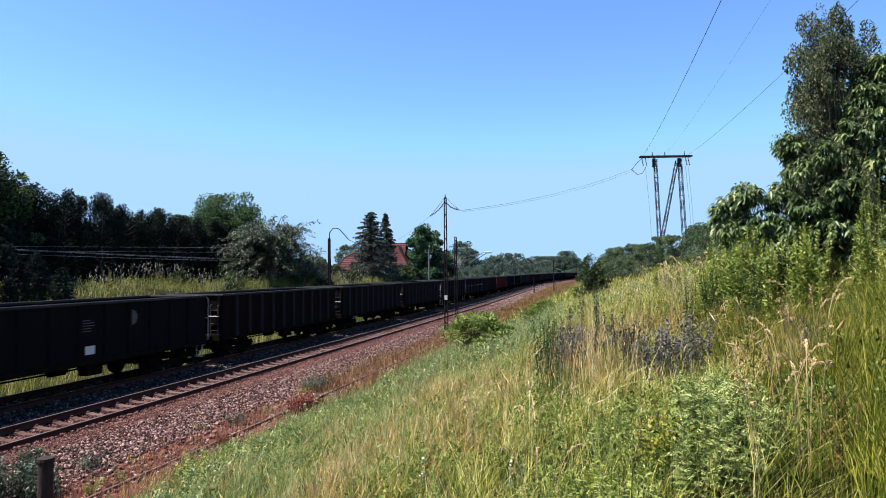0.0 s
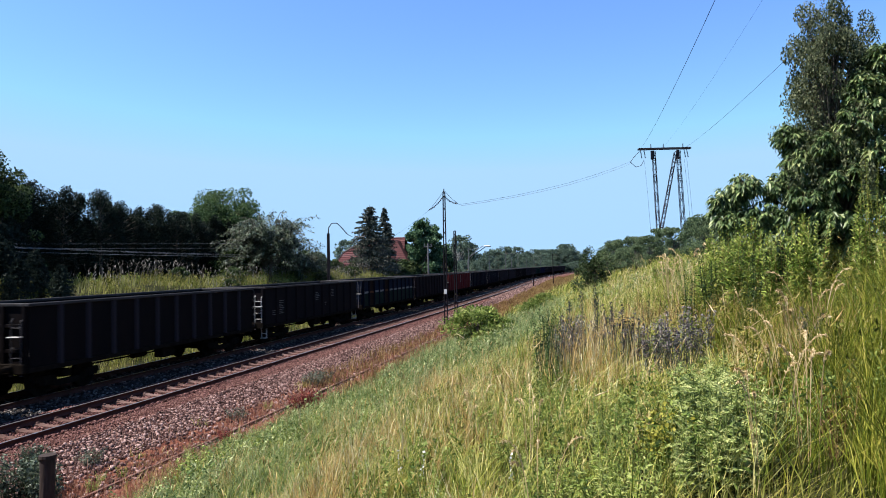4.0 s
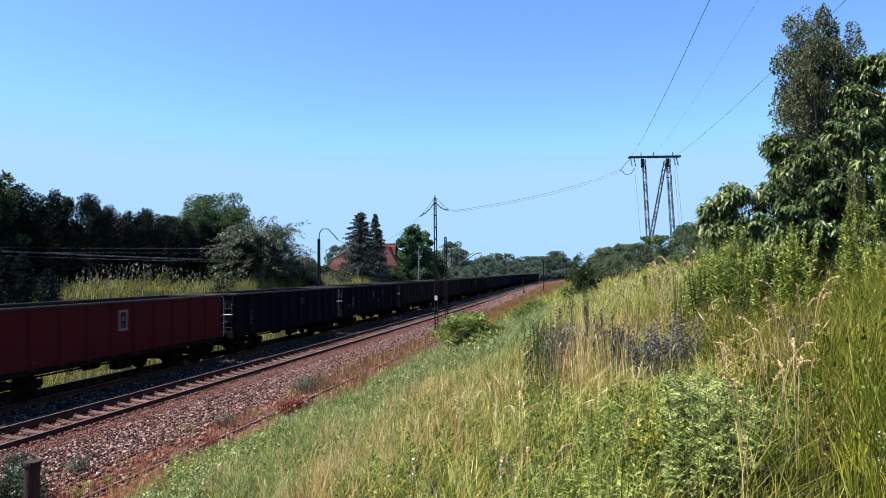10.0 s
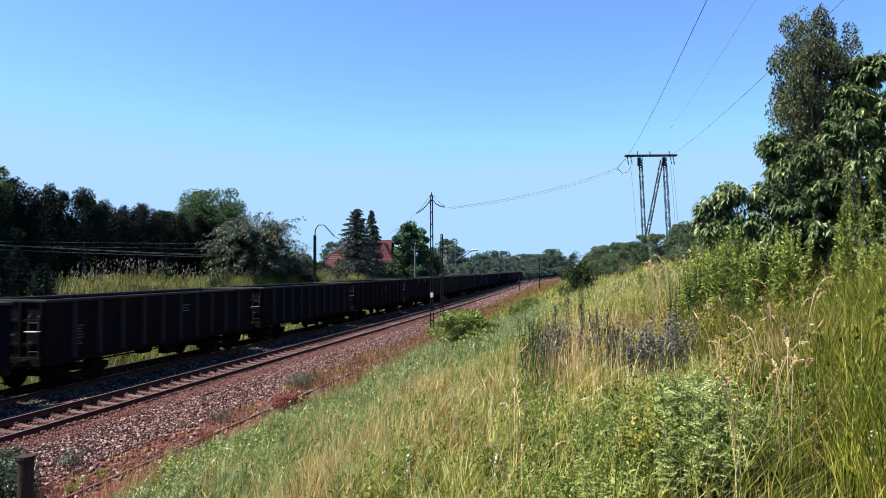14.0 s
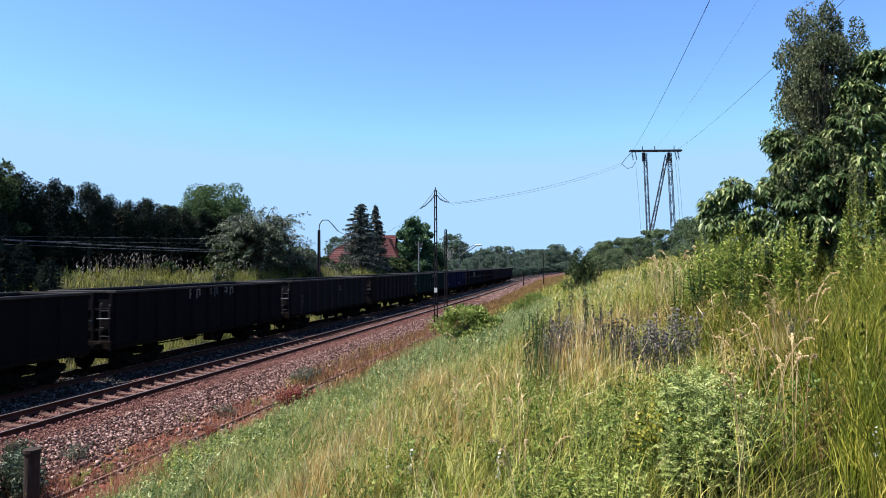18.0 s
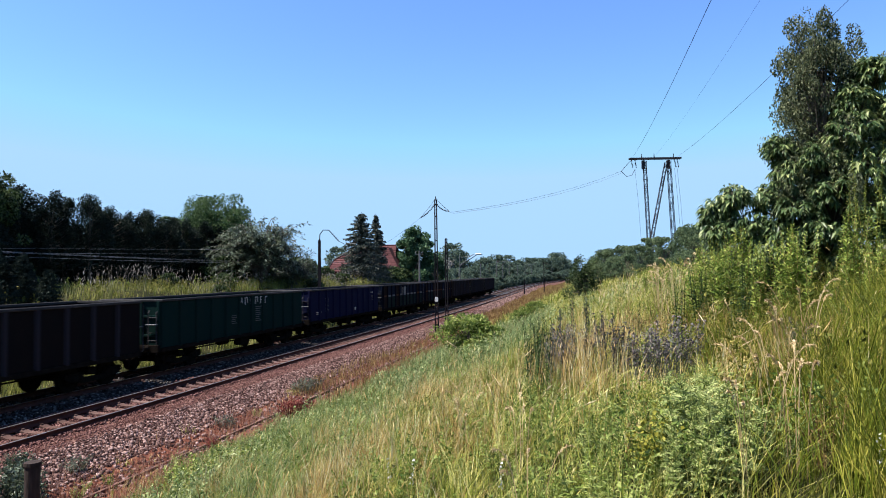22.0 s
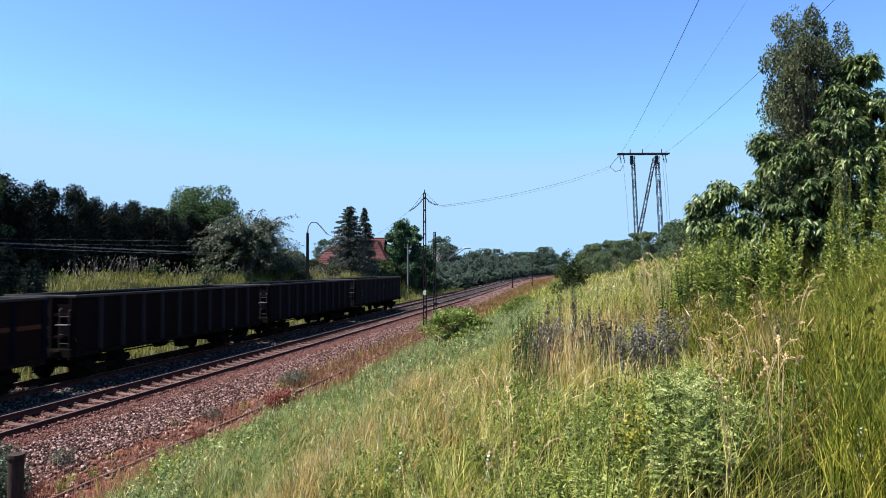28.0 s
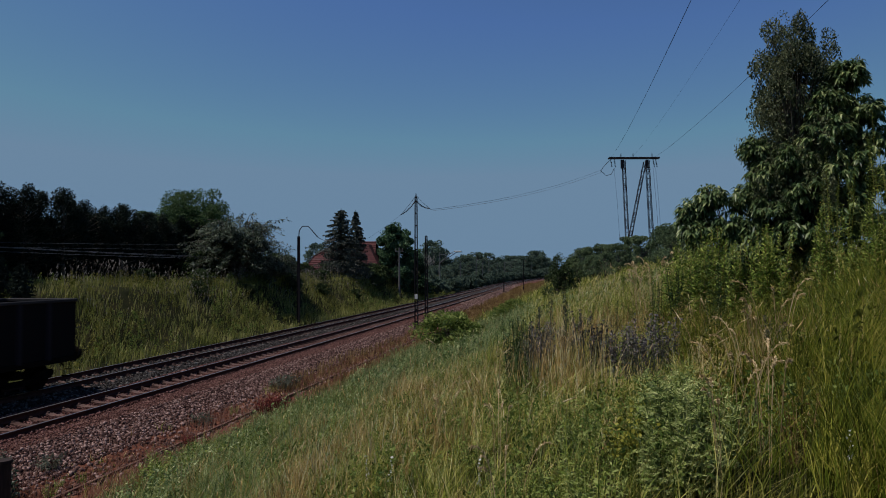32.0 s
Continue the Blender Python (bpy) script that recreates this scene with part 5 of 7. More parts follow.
def whip_tree(name, m, height, spread, label, mat, seed, whips=150, per=42, leaf=0.22, bare=12, category="tree", group="", low=0.1):
    """An overgrown tree of long arching shoots, leafy all along; a few bare ones stand out at the top."""
    r = np.random.RandomState(seed)
    t = thing(name, m, label, category, group)
    b = Build()
    b.tube([(0, 0, -0.2), (0.05, 0, height * 0.22), (0, 0.05, height * 0.5)], [height * 0.035, height * 0.028, height * 0.012], 8)
    roots, dirs = [], []
    for i in range(whips + bare):
        naked = i >= whips
        a = r.rand() * 6.28
        reach = spread * (0.35 + 0.7 * r.rand() ** 0.6) * (0.75 if naked else 1)
        top = height * (0.35 + 0.62 * r.rand() ** 0.7) * (1.12 if naked else 1)
        rad = math.sqrt(max(0.08, 1 - (0.8 * top / height) ** 2))
        reach *= rad
        end = top - height * (0.06 + 0.4 * r.rand()) * (0.4 if naked else 1)
        end = max(end, height * low)
        u = np.array([math.cos(a), math.sin(a), 0])
        p0 = np.array([0, 0, height * (0.15 + 0.25 * r.rand())]) + u * 0.1 * spread
        p1 = u * reach * 0.5 + np.array([0, 0, top * 1.12]) + r.randn(3) * 0.08 * spread
        p2 = u * reach + np.array([0, 0, end]) + r.randn(3) * 0.1 * spread
        q = np.linspace(0, 1, 8)[:, None]
        c = p0 * (1 - q) ** 2 + 2 * p1 * q * (1 - q) + p2 * q * q + (r.randn(8, 3) * 0.05 if naked else 0)
        b.tube([Vector(k) for k in c], [k * (1.0 if naked else 0.55) for k in (0.05, 0.045, 0.04, 0.034, 0.03, 0.025, 0.018, 0.01)], 4, caps=False)
        n = per // 5 if naked else per
        g = (0.2 + 0.8 * r.rand(n, 1)) if not naked else 0.5 + 0.5 * r.rand(n, 1)
        roots.append(p0 * (1 - g) ** 2 + 2 * p1 * g * (1 - g) + p2 * g * g + r.randn(n, 3) * 0.07)
        dirs.append(ways(n, r, 0.1) + 0.5 * u[None] * np.ones((n, 1)))
    if category == "shrub":
        part("branchwork", b.mesh("branchwork", M_BARK, True), t)["kind"] = "stuff"
    else:
        part("trunk", b.mesh("trunk", M_BARK, True), t)
    v, f = lances(np.concatenate(roots), np.concatenate(dirs), leaf, leaf * 0.34, 0.3, seed + 1)
    part("crown", mesh_of("crown", v, f, (mat,)), t)
    return t


def plume_fir(name, m, height, radius, label, mat, seed, sprays=900, leaf=0.2, group="", low=0.16):
    """A dense garden conifer: plumes of upright sprays round an uneven, rounded cone, hollow and bare below."""
    r = np.random.RandomState(seed)
    t = thing(name, m, label, "tree", group)
    b = Build()
    b.tube([(0, 0, -0.2), (0, 0, height * 0.5), (0, 0, height * 0.94)], [0.12, 0.09, 0.02], 7)
    roots, dirs = [], []
    plumes = [(r.rand() * 6.28, low + (0.97 - low) * r.rand() ** 0.9) for _ in range(34)] + [(0.0, 0.9), (2.0, 0.95), (4.0, 0.85)]
    for a, f in plumes:
        reach = radius * math.sin(math.pi * (0.16 + 0.84 * (f - low) / (1 - low)) ** 0.8) ** 0.7 * (0.6 + 0.5 * r.rand())
        c = np.array([reach * math.cos(a), reach * math.sin(a), height * f])
        b.tube([(0, 0, height * f * 0.85), Vector(c)], [0.05, 0.015], 4, caps=False)
        n = sprays // len(plumes) * 3
        g = np.clip(r.randn(n, 3), -1.35, 1.35) * np.array([0.26, 0.26, 0.42]) * radius * (1.25 - 0.75 * f)
        g[:, 2] -= 0.5 * np.abs(g[:, 0]) + 0.5 * np.abs(g[:, 1])
        roots.append(c[None] + g)
        w = ways(n, r, 0.75)
        w[:, :2] += 0.5 * np.array([math.cos(a), math.sin(a)])[None]
        dirs.append(w)
    part("trunk", b.mesh("trunk", M_BARK), t)
    v, f = lances(np.concatenate(roots), np.concatenate(dirs), leaf, leaf * 0.42, 0.12, seed + 1)
    part("crown", mesh_of("crown", v, f, (mat,)), t)
    return t


def broadleaf(name, m, height, spread, label, mat, seed, clumps=60, per=160, leaf=0.16, trunk=0.16, low=0.25, bark=None, squash=1.0, droop=0.2, twigs=0, fill=1.0, category="tree", group="", column=False, tall=0.75, aspect=1.8, boughs=0):
    """Tapered trunk, limbs to every clump, a crown of leaves in uneven clumps with gaps."""
    r = np.random.RandomState(seed)
    t = thing(name, m, label, category, group)
    b = Build()
    top = Vector((0.04 * height * (r.rand() - 0.5), 0.04 * height * (r.rand() - 0.5), height * 0.82))
    spine = [Vector((0, 0, -0.2)), Vector((0.01, 0, height * 0.2)), top * 0.5, top]
    b.tube(spine, [trunk, trunk * 0.85, trunk * 0.5, trunk * 0.12], 8)
    cs = []
    bs = []
    sprays = []
    for i in range(boughs):
        f = low + (0.93 - low) * (i + 0.5) / boughs
        a = i * 2.4 + r.rand()
        q = spread * min(1.0, (1.12 - f) * 2.0) ** 0.6 * (0.35 + 0.65 * r.rand())
        bs.append((q * math.cos(a), q * math.sin(a), f))
    for i in range(clumps):
        f = low + (1 - low) * r.rand() ** 0.8
        rad = spread * (math.sin(math.pi * min(1, max(0.04, (f - low * 0.6) / (1.08 - low * 0.6)))) ** 0.6) * squash
        if column:
            rad = spread * min(1.0, (1.06 - f) * 2.4) ** 0.6
        a = r.rand() * 6.28
        q = rad * (0.15 + 0.95 * r.rand() ** 0.6)
        c = Vector((q * math.cos(a), q * math.sin(a), height * f))
        if bs and r.rand() < 0.8:
            o = bs[r.randint(len(bs))]
            e = np.clip(r.randn(3), -1.2, 1.2) * 0.24 * spread
            c = Vector((o[0] + e[0], o[1] + e[1], height * o[2] + e[2] * 1.3 - 0.5 * (abs(e[0]) + abs(e[1]))))
            f = max(0.03, c.z / height)
        cs.append(c)
        jz = min(0.8 * height, max(0.12 * height, height * f * (0.35 + 0.35 * r.rand())))
        j = next(q.lerp(w, (jz - q.z) / (w.z - q.z)) for q, w in zip(spine, spine[1:]) if jz <= w.z)
        mid = j.lerp(c, 0.55) + Vector((0, 0, 0.05 * height))
        rr = trunk * 0.28 * (1 - 0.6 * f) + 0.01
        b.tube([j, mid, c], [rr, rr * 0.6, rr * 0.2], 5, caps=False)
    for i in range(twigs):
        a = r.rand() * 6.28
        c = Vector((spread * 0.5 * math.cos(a), spread * 0.5 * math.sin(a), height * (0.55 + 0.35 * r.rand())))
        d = Vector((math.cos(a), math.sin(a), 0.55 + 0.6 * r.rand())).normalized()
        pts = [c]
        for k in range(5):
            d = (d + Vector(r.randn(3)) * 0.38 - Vector((0, 0, 0.10 * k))).normalized()
            pts.append(pts[-1] + d * spread * 0.17)
            if k > 1:
                e = (d + Vector(r.randn(3)) * 0.8).normalized()
                b.tube([pts[-1], pts[-1] + e * spread * 0.14], [0.018, 0.006], 3, caps=False)
        b.tube(pts, [0.045, 0.038, 0.03, 0.024, 0.017, 0.007], 4, caps=False)
        sprays += [q.lerp(w, r.rand()) + Vector(r.randn(3)) * 0.10 for q, w in zip(pts, pts[1:]) for _ in range(9)]
    if category == "shrub":
        part("branchwork", b.mesh("branchwork", bark or M_BARK, True), t)["kind"] = "stuff"
    else:
        part("trunk", b.mesh("trunk", bark or M_BARK, True), t)
    pts = []
    for c in cs:
        k = int(per * (0.5 + r.rand()))
        g = r.randn(k, 3)
        g /= np.linalg.norm(g, axis=1)[:, None]
        rad = spread * (0.20 + 0.16 * r.rand()) * fill
        g *= rad * (0.45 + 0.6 * r.rand(k, 1) ** 0.5)
        g[:, 2] *= tall
        pts.append(np.array(c[:])[None] + g)
    if sprays:
        pts.append(np.array([q[:] for q in sprays]))
    v, f = leaves(np.concatenate(pts), leaf, seed + 1, aspect=aspect, droop=droop)
    part("crown", mesh_of("crown", v, f, (mat,)), t)
    return t


def conifer(name, m, height, radius, label, mat, seed, tiers=26, leaf=0.28, group="", ragged=0.25, taper=0.8):
    """A straight stem with drooping whorls of needle sprays."""
    r = np.random.RandomState(seed)
    t = thing(name, m, label, "tree", group)
    b = Build()
    b.tube([(0, 0, -0.2), (0, 0, height * 0.5), (0, 0, height)], [0.05 * radius + 0.1, 0.09, 0.02], 7)
    pts = []
    for i in range(tiers):
        f = 0.05 + 0.93 * i / tiers
        reach = radius * (1 - f) ** taper * (1 - ragged + 2 * ragged * r.rand()) + 0.05
        for k in range(9 if f < 0.8 else 6):
            a = r.rand() * 6.28
            e = Vector((reach * math.cos(a), reach * math.sin(a), height * f - 0.18 * reach + 0.1 * r.randn()))
            b.tube([(0, 0, height * f), e], [0.03, 0.008], 3, caps=False)
            q = np.linspace(0.15, 1.0, 9)[:, None]
            line = np.array([0, 0, height * f])[None] * (1 - q) + np.array(e[:])[None] * q
            pts.append(np.repeat(line, 4, 0) + r.randn(36, 3) * np.array([0.12, 0.12, 0.08]) * (0.25 + 0.25 * min(radius, 2.4) * min(1.0, 1.6 * (1 - f))))
    part("trunk", b.mesh("trunk", M_BARK), t)
    v, f = leaves(np.concatenate(pts), leaf, seed + 1, aspect=2.2, droop=0.5)
    part("crown", mesh_of("crown", v, f, (mat,)), t)
    return t


def stand(s, n, turn=0, size=1.0, dz=0.0):
    p = at(s, n, dz)
    return pose(p.x, p.y, p.z, 0, 0, turn) @ Matrix.Scale(size, 4)


# trees
p = at(15.57, -17.6)
hanging_tree("poplar", pose(p.x, p.y, p.z, 0, 0, -30), [(0.65, 0, 3.85, 0.30), (0.35, -0.1, 3.4, 0.34), (0.85, 0.05, 3.2, 0.34), (1.0, 0.1, 2.65, 0.36), (0.3, -0.3, 2.85, 0.4), (-0.15, -0.3, 2.4, 0.36), (-0.75, -0.1, 2.65, 0.30),
             (-0.6, -0.2, 2.15, 0.34), (0.6, -0.3, 2.2, 0.42), (0.05, -0.35, 1.8, 0.42), (-0.5, -0.25, 1.5, 0.36), (1.05, 0, 1.95, 0.36), (0.55, -0.3, 1.5, 0.42), (-0.15, -0.3, 1.1, 0.4), (0.9, 0, 1.15, 0.4), (0.3, -0.2, 0.7, 0.4), (-0.95, 0, 1.75, 0.34), (-0.85, -0.1, 1.15, 0.36), (-0.5, 0, 0.7, 0.36)],
             "young poplar with large hanging leaves on the slope", M_POPLAR, 21, tips=84, whorl=20, leaf=0.125)
p = at(15.75, -16.5)
hanging_tree("poplar", pose(p.x, p.y, p.z, 0, 0, -28), [(-0.45, 0, 2.15, 0.28), (-0.8, 0.05, 1.9, 0.32), (-0.7, -0.1, 1.5, 0.3), (-0.2, 0, 1.6, 0.3), (0.1, 0, 1.2, 0.36), (-0.3, 0, 0.9, 0.34)],
             "low leaning poplar with bright drooping leaves", M_POPLAR, 33, tips=64, whorl=18, leaf=0.14, trunk=0.035)
broadleaf("birch", stand(15.75, -17.5), 5.15, 0.80, "slim birch with small grey-green leaves behind the poplar", M_BIRCH, 22, clumps=300, per=190, leaf=0.05, trunk=0.05, low=0.3, droop=0.9, column=True, fill=0.62, tall=1.8, boughs=60, aspect=2.2)
broadleaf("chestnut", stand(58.5, 21.6), 7.9, 3.5, "round leafy tree rising above the hedge", M_OAK, 24, boughs=22, clumps=260, per=230, leaf=0.17, trunk=0.28, low=0.2, fill=0.8)
broadleaf("chestnut", stand(55.5, 23.0), 6.2, 2.4, "lower leafy tree beside the dark hedge", M_OAK, 38, boughs=14, clumps=140, per=200, leaf=0.17, trunk=0.2, low=0.15, fill=0.8)
whip_tree("fruit_tree", stand(55.0, 14.8), 6.0, 5.4, "old fruit tree with long arching leafy shoots", M_SILVER, 25, whips=270, per=72, leaf=0.30, bare=22, low=0.02)
whip_tree("fruit_tree", stand(59.5, 13.6), 3.0, 2.6, "low spreading fruit tree on the bank", M_SILVER, 26, whips=90, per=60, leaf=0.27, bare=2, low=0.05)
broadleaf("walnut", stand(31.5, 19.6), 7.7, 2.3, "tall dark leafy tree at the end of the hedge", M_DARKLEAF, 27, clumps=150, per=190, leaf=0.17, trunk=0.25, low=0.1, boughs=18, fill=0.8)
broadleaf("lime_tree", stand(97.5, 11.8), 9.5, 2.6, "broad dark green tree beside the track", M_TREE, 28, boughs=14, clumps=130, per=170, leaf=0.34, trunk=0.22, low=0.08)
broadleaf("ash_tree", stand(104, 10.4), 6.6, 2.0, "smaller green tree beside the track", M_TREE, 29, clumps=90, per=130, leaf=0.32, trunk=0.18, low=0.05, boughs=9)
conifer("spruce", stand(81, 14.7), 8.8, 3.0, "dark spruce with browned lower boughs before the red roof", M_SPRUCE, 40, 46, 0.26, "spruces by the house", ragged=0.35, taper=0.62)
conifer("spruce", stand(85, 14.1), 8.9, 2.2, "slender spruce with a sharp top before the red roof", M_SPRUCE, 41, 40, 0.25, "spruces by the house", ragged=0.25, taper=0.85)
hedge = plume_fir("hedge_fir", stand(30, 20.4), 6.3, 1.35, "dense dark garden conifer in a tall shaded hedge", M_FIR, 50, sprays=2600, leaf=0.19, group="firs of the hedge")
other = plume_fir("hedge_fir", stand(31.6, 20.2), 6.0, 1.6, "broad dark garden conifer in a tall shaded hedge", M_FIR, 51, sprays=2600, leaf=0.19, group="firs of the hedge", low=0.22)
rh = random.Random(3)
for i in range(17):
    s = 33.0 + 1.45 * i + rh.uniform(-0.3, 0.3)
    k = (0.99 - 0.007 * i) * rh.uniform(0.93, 1.04)
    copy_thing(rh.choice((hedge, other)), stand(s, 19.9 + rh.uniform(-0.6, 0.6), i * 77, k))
# Row added behind the hedge to block the light from the back.
back = conifer("hedge_fir", stand(28, 22.6), 5.4, 1.9, "dark fir added to deepen the shade of the hedge", M_FIR, 52, 30, 0.26, "firs of the hedge", taper=0.5)
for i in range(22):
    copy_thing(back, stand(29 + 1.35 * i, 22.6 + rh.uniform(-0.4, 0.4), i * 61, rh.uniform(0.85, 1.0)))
# Small dark copies added on the bank to make its deep shade.
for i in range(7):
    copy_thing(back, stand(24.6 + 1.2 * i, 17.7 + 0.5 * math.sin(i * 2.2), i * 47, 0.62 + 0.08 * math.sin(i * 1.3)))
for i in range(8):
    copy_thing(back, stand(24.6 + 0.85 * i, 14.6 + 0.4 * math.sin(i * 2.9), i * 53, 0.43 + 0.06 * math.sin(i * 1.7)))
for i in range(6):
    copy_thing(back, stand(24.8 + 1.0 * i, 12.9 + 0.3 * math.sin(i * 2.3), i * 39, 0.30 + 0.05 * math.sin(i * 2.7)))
stem = thing("dead_birch", Matrix.Translation((11.75, 15.3, 3.85)), "pale bare birch stem above the tall grass", "tree")
part("trunk", Build().tube([(0.05, 0, -0.2), (-0.12, 0, 2.35), (-0.38, 0, 4.15), (-0.52, 0, 5.25)], [0.045, 0.036, 0.026, 0.012], 8).mesh("trunk", M_PALE_STEM, True), stem)
for z, e in ((2.9, 0.5), (3.6, -0.45), (4.3, 0.4)):
    part("twig", Build().tube([(-0.1 - 0.1 * (z - 2), 0, z), (-0.1 - 0.1 * (z - 2) + e * 0.6, 0.1, z + 0.45), (-0.1 - 0.1 * (z - 2) + e, 0.1, z + 0.6)], [0.012, 0.008, 0.004], 5).mesh("twig", M_PALE_STEM), stem)
bush = broadleaf("bush", stand(28.2, -8.6), 1.35, 1.2, "rounded green bush low on the slope", M_HERB, 31, clumps=60, per=80, leaf=0.19, aspect=3.6, trunk=0.03, low=0.15, category="shrub")
copy_thing(bush, stand(43.0, -9.0, 80, 0.6))
copy_thing(bush, stand(49.0, -9.4, 200, 0.7))
copy_thing(bush, stand(28.8, -9.2, 140, 0.6))
broadleaf("bush", stand(48.4, -12.9), 2.75, 1.15, "dark grey-green bush on the edge of the slope", M_DARKLEAF, 32, clumps=90, per=110, leaf=0.11, trunk=0.05, low=0.0, category="shrub", fill=0.8, boughs=10, tall=1.1)
thorn = broadleaf("thorn_bush", stand(63, 14.6), 1.9, 1.3, "dark green thorn bush on the far bank", M_DARKLEAF, 34, clumps=50, per=110, leaf=0.20, trunk=0.04, low=0.05, category="shrub", group="bushes on the far bank")
for i, (s, n, k) in enumerate(((70, 13.6, 0.6), (73, 13.8, 0.55), (86, 11.4, 0.8), (90, 12.6, 1.2), (89, 15.0, 1.0), (66, 15.5, 1.1), (93, 12.8, 1.0), (101, 10.4, 1.0), (106, 10.4, 1.2), (110, 9.6, 1.0), (88, 12.0, 0.9), (70, 18.0, 1.0), (74, 18.2, 0.8), (78, 18.6, 0.8), (86, 18.4, 0.9), (90, 18.0, 1.1), (66, 18.4, 1.2), (66, 11.4, 0.6), (57.5, 17.2, 1.3), (61, 17.4, 1.2), (53, 17.4, 1.2), (64.5, 16.6, 1.2), (74, 10.6, 0.55), (45, 12.6, 0.45), (48.5, 14.2, 0.6), (52, 12.2, 0.4), (56.5, 13.2, 0.45), (42, 14.8, 0.5), (60, 12.2, 0.7))):
    copy_thing(thorn, stand(s, n, i * 50, k))
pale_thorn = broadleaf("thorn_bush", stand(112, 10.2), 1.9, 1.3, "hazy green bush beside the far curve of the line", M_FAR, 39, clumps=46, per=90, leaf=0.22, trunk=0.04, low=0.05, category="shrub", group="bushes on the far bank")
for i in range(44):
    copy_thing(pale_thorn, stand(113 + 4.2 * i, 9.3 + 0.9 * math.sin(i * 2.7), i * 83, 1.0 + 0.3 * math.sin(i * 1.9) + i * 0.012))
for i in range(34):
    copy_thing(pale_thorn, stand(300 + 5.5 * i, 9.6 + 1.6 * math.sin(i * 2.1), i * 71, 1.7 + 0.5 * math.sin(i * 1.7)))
sallow = broadleaf("sallow", stand(44, -19.5), 2.9, 1.25, "green sallow bush on the crest of the slope", M_SALLOW, 36, clumps=44, per=190, leaf=0.11, trunk=0.04, low=0.05, category="shrub", group="bushes on the crest")
for i, (s, n, k) in enumerate(((38, -19.0, 0.8), (50, -20.0, 1.0), (57, -19.0, 0.9), (62, -17.5, 0.9), (68, -19.0, 1.1), (56, -16.0, 0.75), (66, -15.5, 0.85), (74, -17, 1.1), (82, -16, 1.2), (72, -14.2, 0.7), (90, -15, 1.3), (31, -18.6, 0.7), (46, -22, 1.0))):
    copy_thing(sallow, stand(s, n, i * 67, k))
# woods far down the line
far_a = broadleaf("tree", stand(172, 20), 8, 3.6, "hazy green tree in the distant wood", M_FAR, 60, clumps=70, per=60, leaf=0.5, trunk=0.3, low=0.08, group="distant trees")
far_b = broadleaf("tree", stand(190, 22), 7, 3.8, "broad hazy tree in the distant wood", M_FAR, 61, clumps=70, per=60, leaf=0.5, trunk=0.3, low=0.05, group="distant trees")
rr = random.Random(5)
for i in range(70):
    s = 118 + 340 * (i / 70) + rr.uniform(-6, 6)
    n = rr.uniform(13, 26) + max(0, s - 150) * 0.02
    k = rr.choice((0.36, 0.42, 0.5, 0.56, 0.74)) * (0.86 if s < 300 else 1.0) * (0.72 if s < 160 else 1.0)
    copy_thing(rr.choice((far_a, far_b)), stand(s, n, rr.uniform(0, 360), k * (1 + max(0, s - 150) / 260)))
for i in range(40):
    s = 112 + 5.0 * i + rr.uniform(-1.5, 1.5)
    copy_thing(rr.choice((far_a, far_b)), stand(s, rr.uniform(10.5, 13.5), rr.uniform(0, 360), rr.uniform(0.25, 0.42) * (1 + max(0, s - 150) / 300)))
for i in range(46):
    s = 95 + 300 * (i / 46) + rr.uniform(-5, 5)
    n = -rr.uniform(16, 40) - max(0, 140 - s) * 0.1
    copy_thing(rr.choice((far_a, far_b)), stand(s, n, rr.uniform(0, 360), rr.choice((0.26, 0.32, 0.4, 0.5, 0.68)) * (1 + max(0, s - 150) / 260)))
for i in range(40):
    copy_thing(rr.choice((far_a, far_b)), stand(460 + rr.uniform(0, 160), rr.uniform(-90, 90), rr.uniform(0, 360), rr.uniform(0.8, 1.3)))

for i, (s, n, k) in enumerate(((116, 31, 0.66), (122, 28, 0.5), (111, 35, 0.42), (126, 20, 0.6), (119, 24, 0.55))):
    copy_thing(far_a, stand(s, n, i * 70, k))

lamp_at = stand(150, 14.6, -12)
lamp = thing("street_lamp", lamp_at, "white street lamp on a long slanting arm among the far trees", "street lamp")
part("pole", Build().tube([(0, 0, -0.2), (0, 0, 1.8), (0.3, 0, 2.6)], [0.09, 0.08, 0.07], 8).mesh("pole", M_GALV), lamp)
part("arm", Build().tube([(0.3, 0, 2.6), (1.9, 0, 4.1), (3.3, 0, 5.1), (3.9, 0, 5.25)], [0.07, 0.065, 0.06, 0.055], 7).mesh("arm", M_GALV), lamp, "slanting grey arm")
part("lamp_head", Build().box((4.55, 0, 5.24), (1.5, 0.34, 0.22), cut=0.06).mesh("lamp_head", M_SIGN), lamp, "long white lamp head")
bare = thing("bare_tree", stand(142, 15.2), "pale leafless tree among the far trees", "tree")
rt = np.random.RandomState(77)
b = Build()
b.tube([(0, 0, -0.2), (0.1, 0, 1.6), (0.0, 0, 3.0)], [0.14, 0.11, 0.07], 7)
for i in range(26):
    z = 1.4 + 1.6 * rt.rand()
    d = Vector((rt.randn() * 0.9, rt.randn() * 0.9, 0.9 + 0.5 * rt.rand())).normalized()
    q = Vector((0.03, 0, z))
    e = q + d * (1.4 + 1.3 * rt.rand())
    b.tube([q, q.lerp(e, 0.5) + Vector(rt.randn(3)) * 0.15, e], [0.045, 0.03, 0.014], 4, caps=False)
    for _ in range(3):
        c = q.lerp(e, 0.4 + 0.5 * rt.rand())
        b.tube([c, c + (d + Vector(rt.randn(3)) * 0.6).normalized() * 0.8], [0.02, 0.008], 3, caps=False)
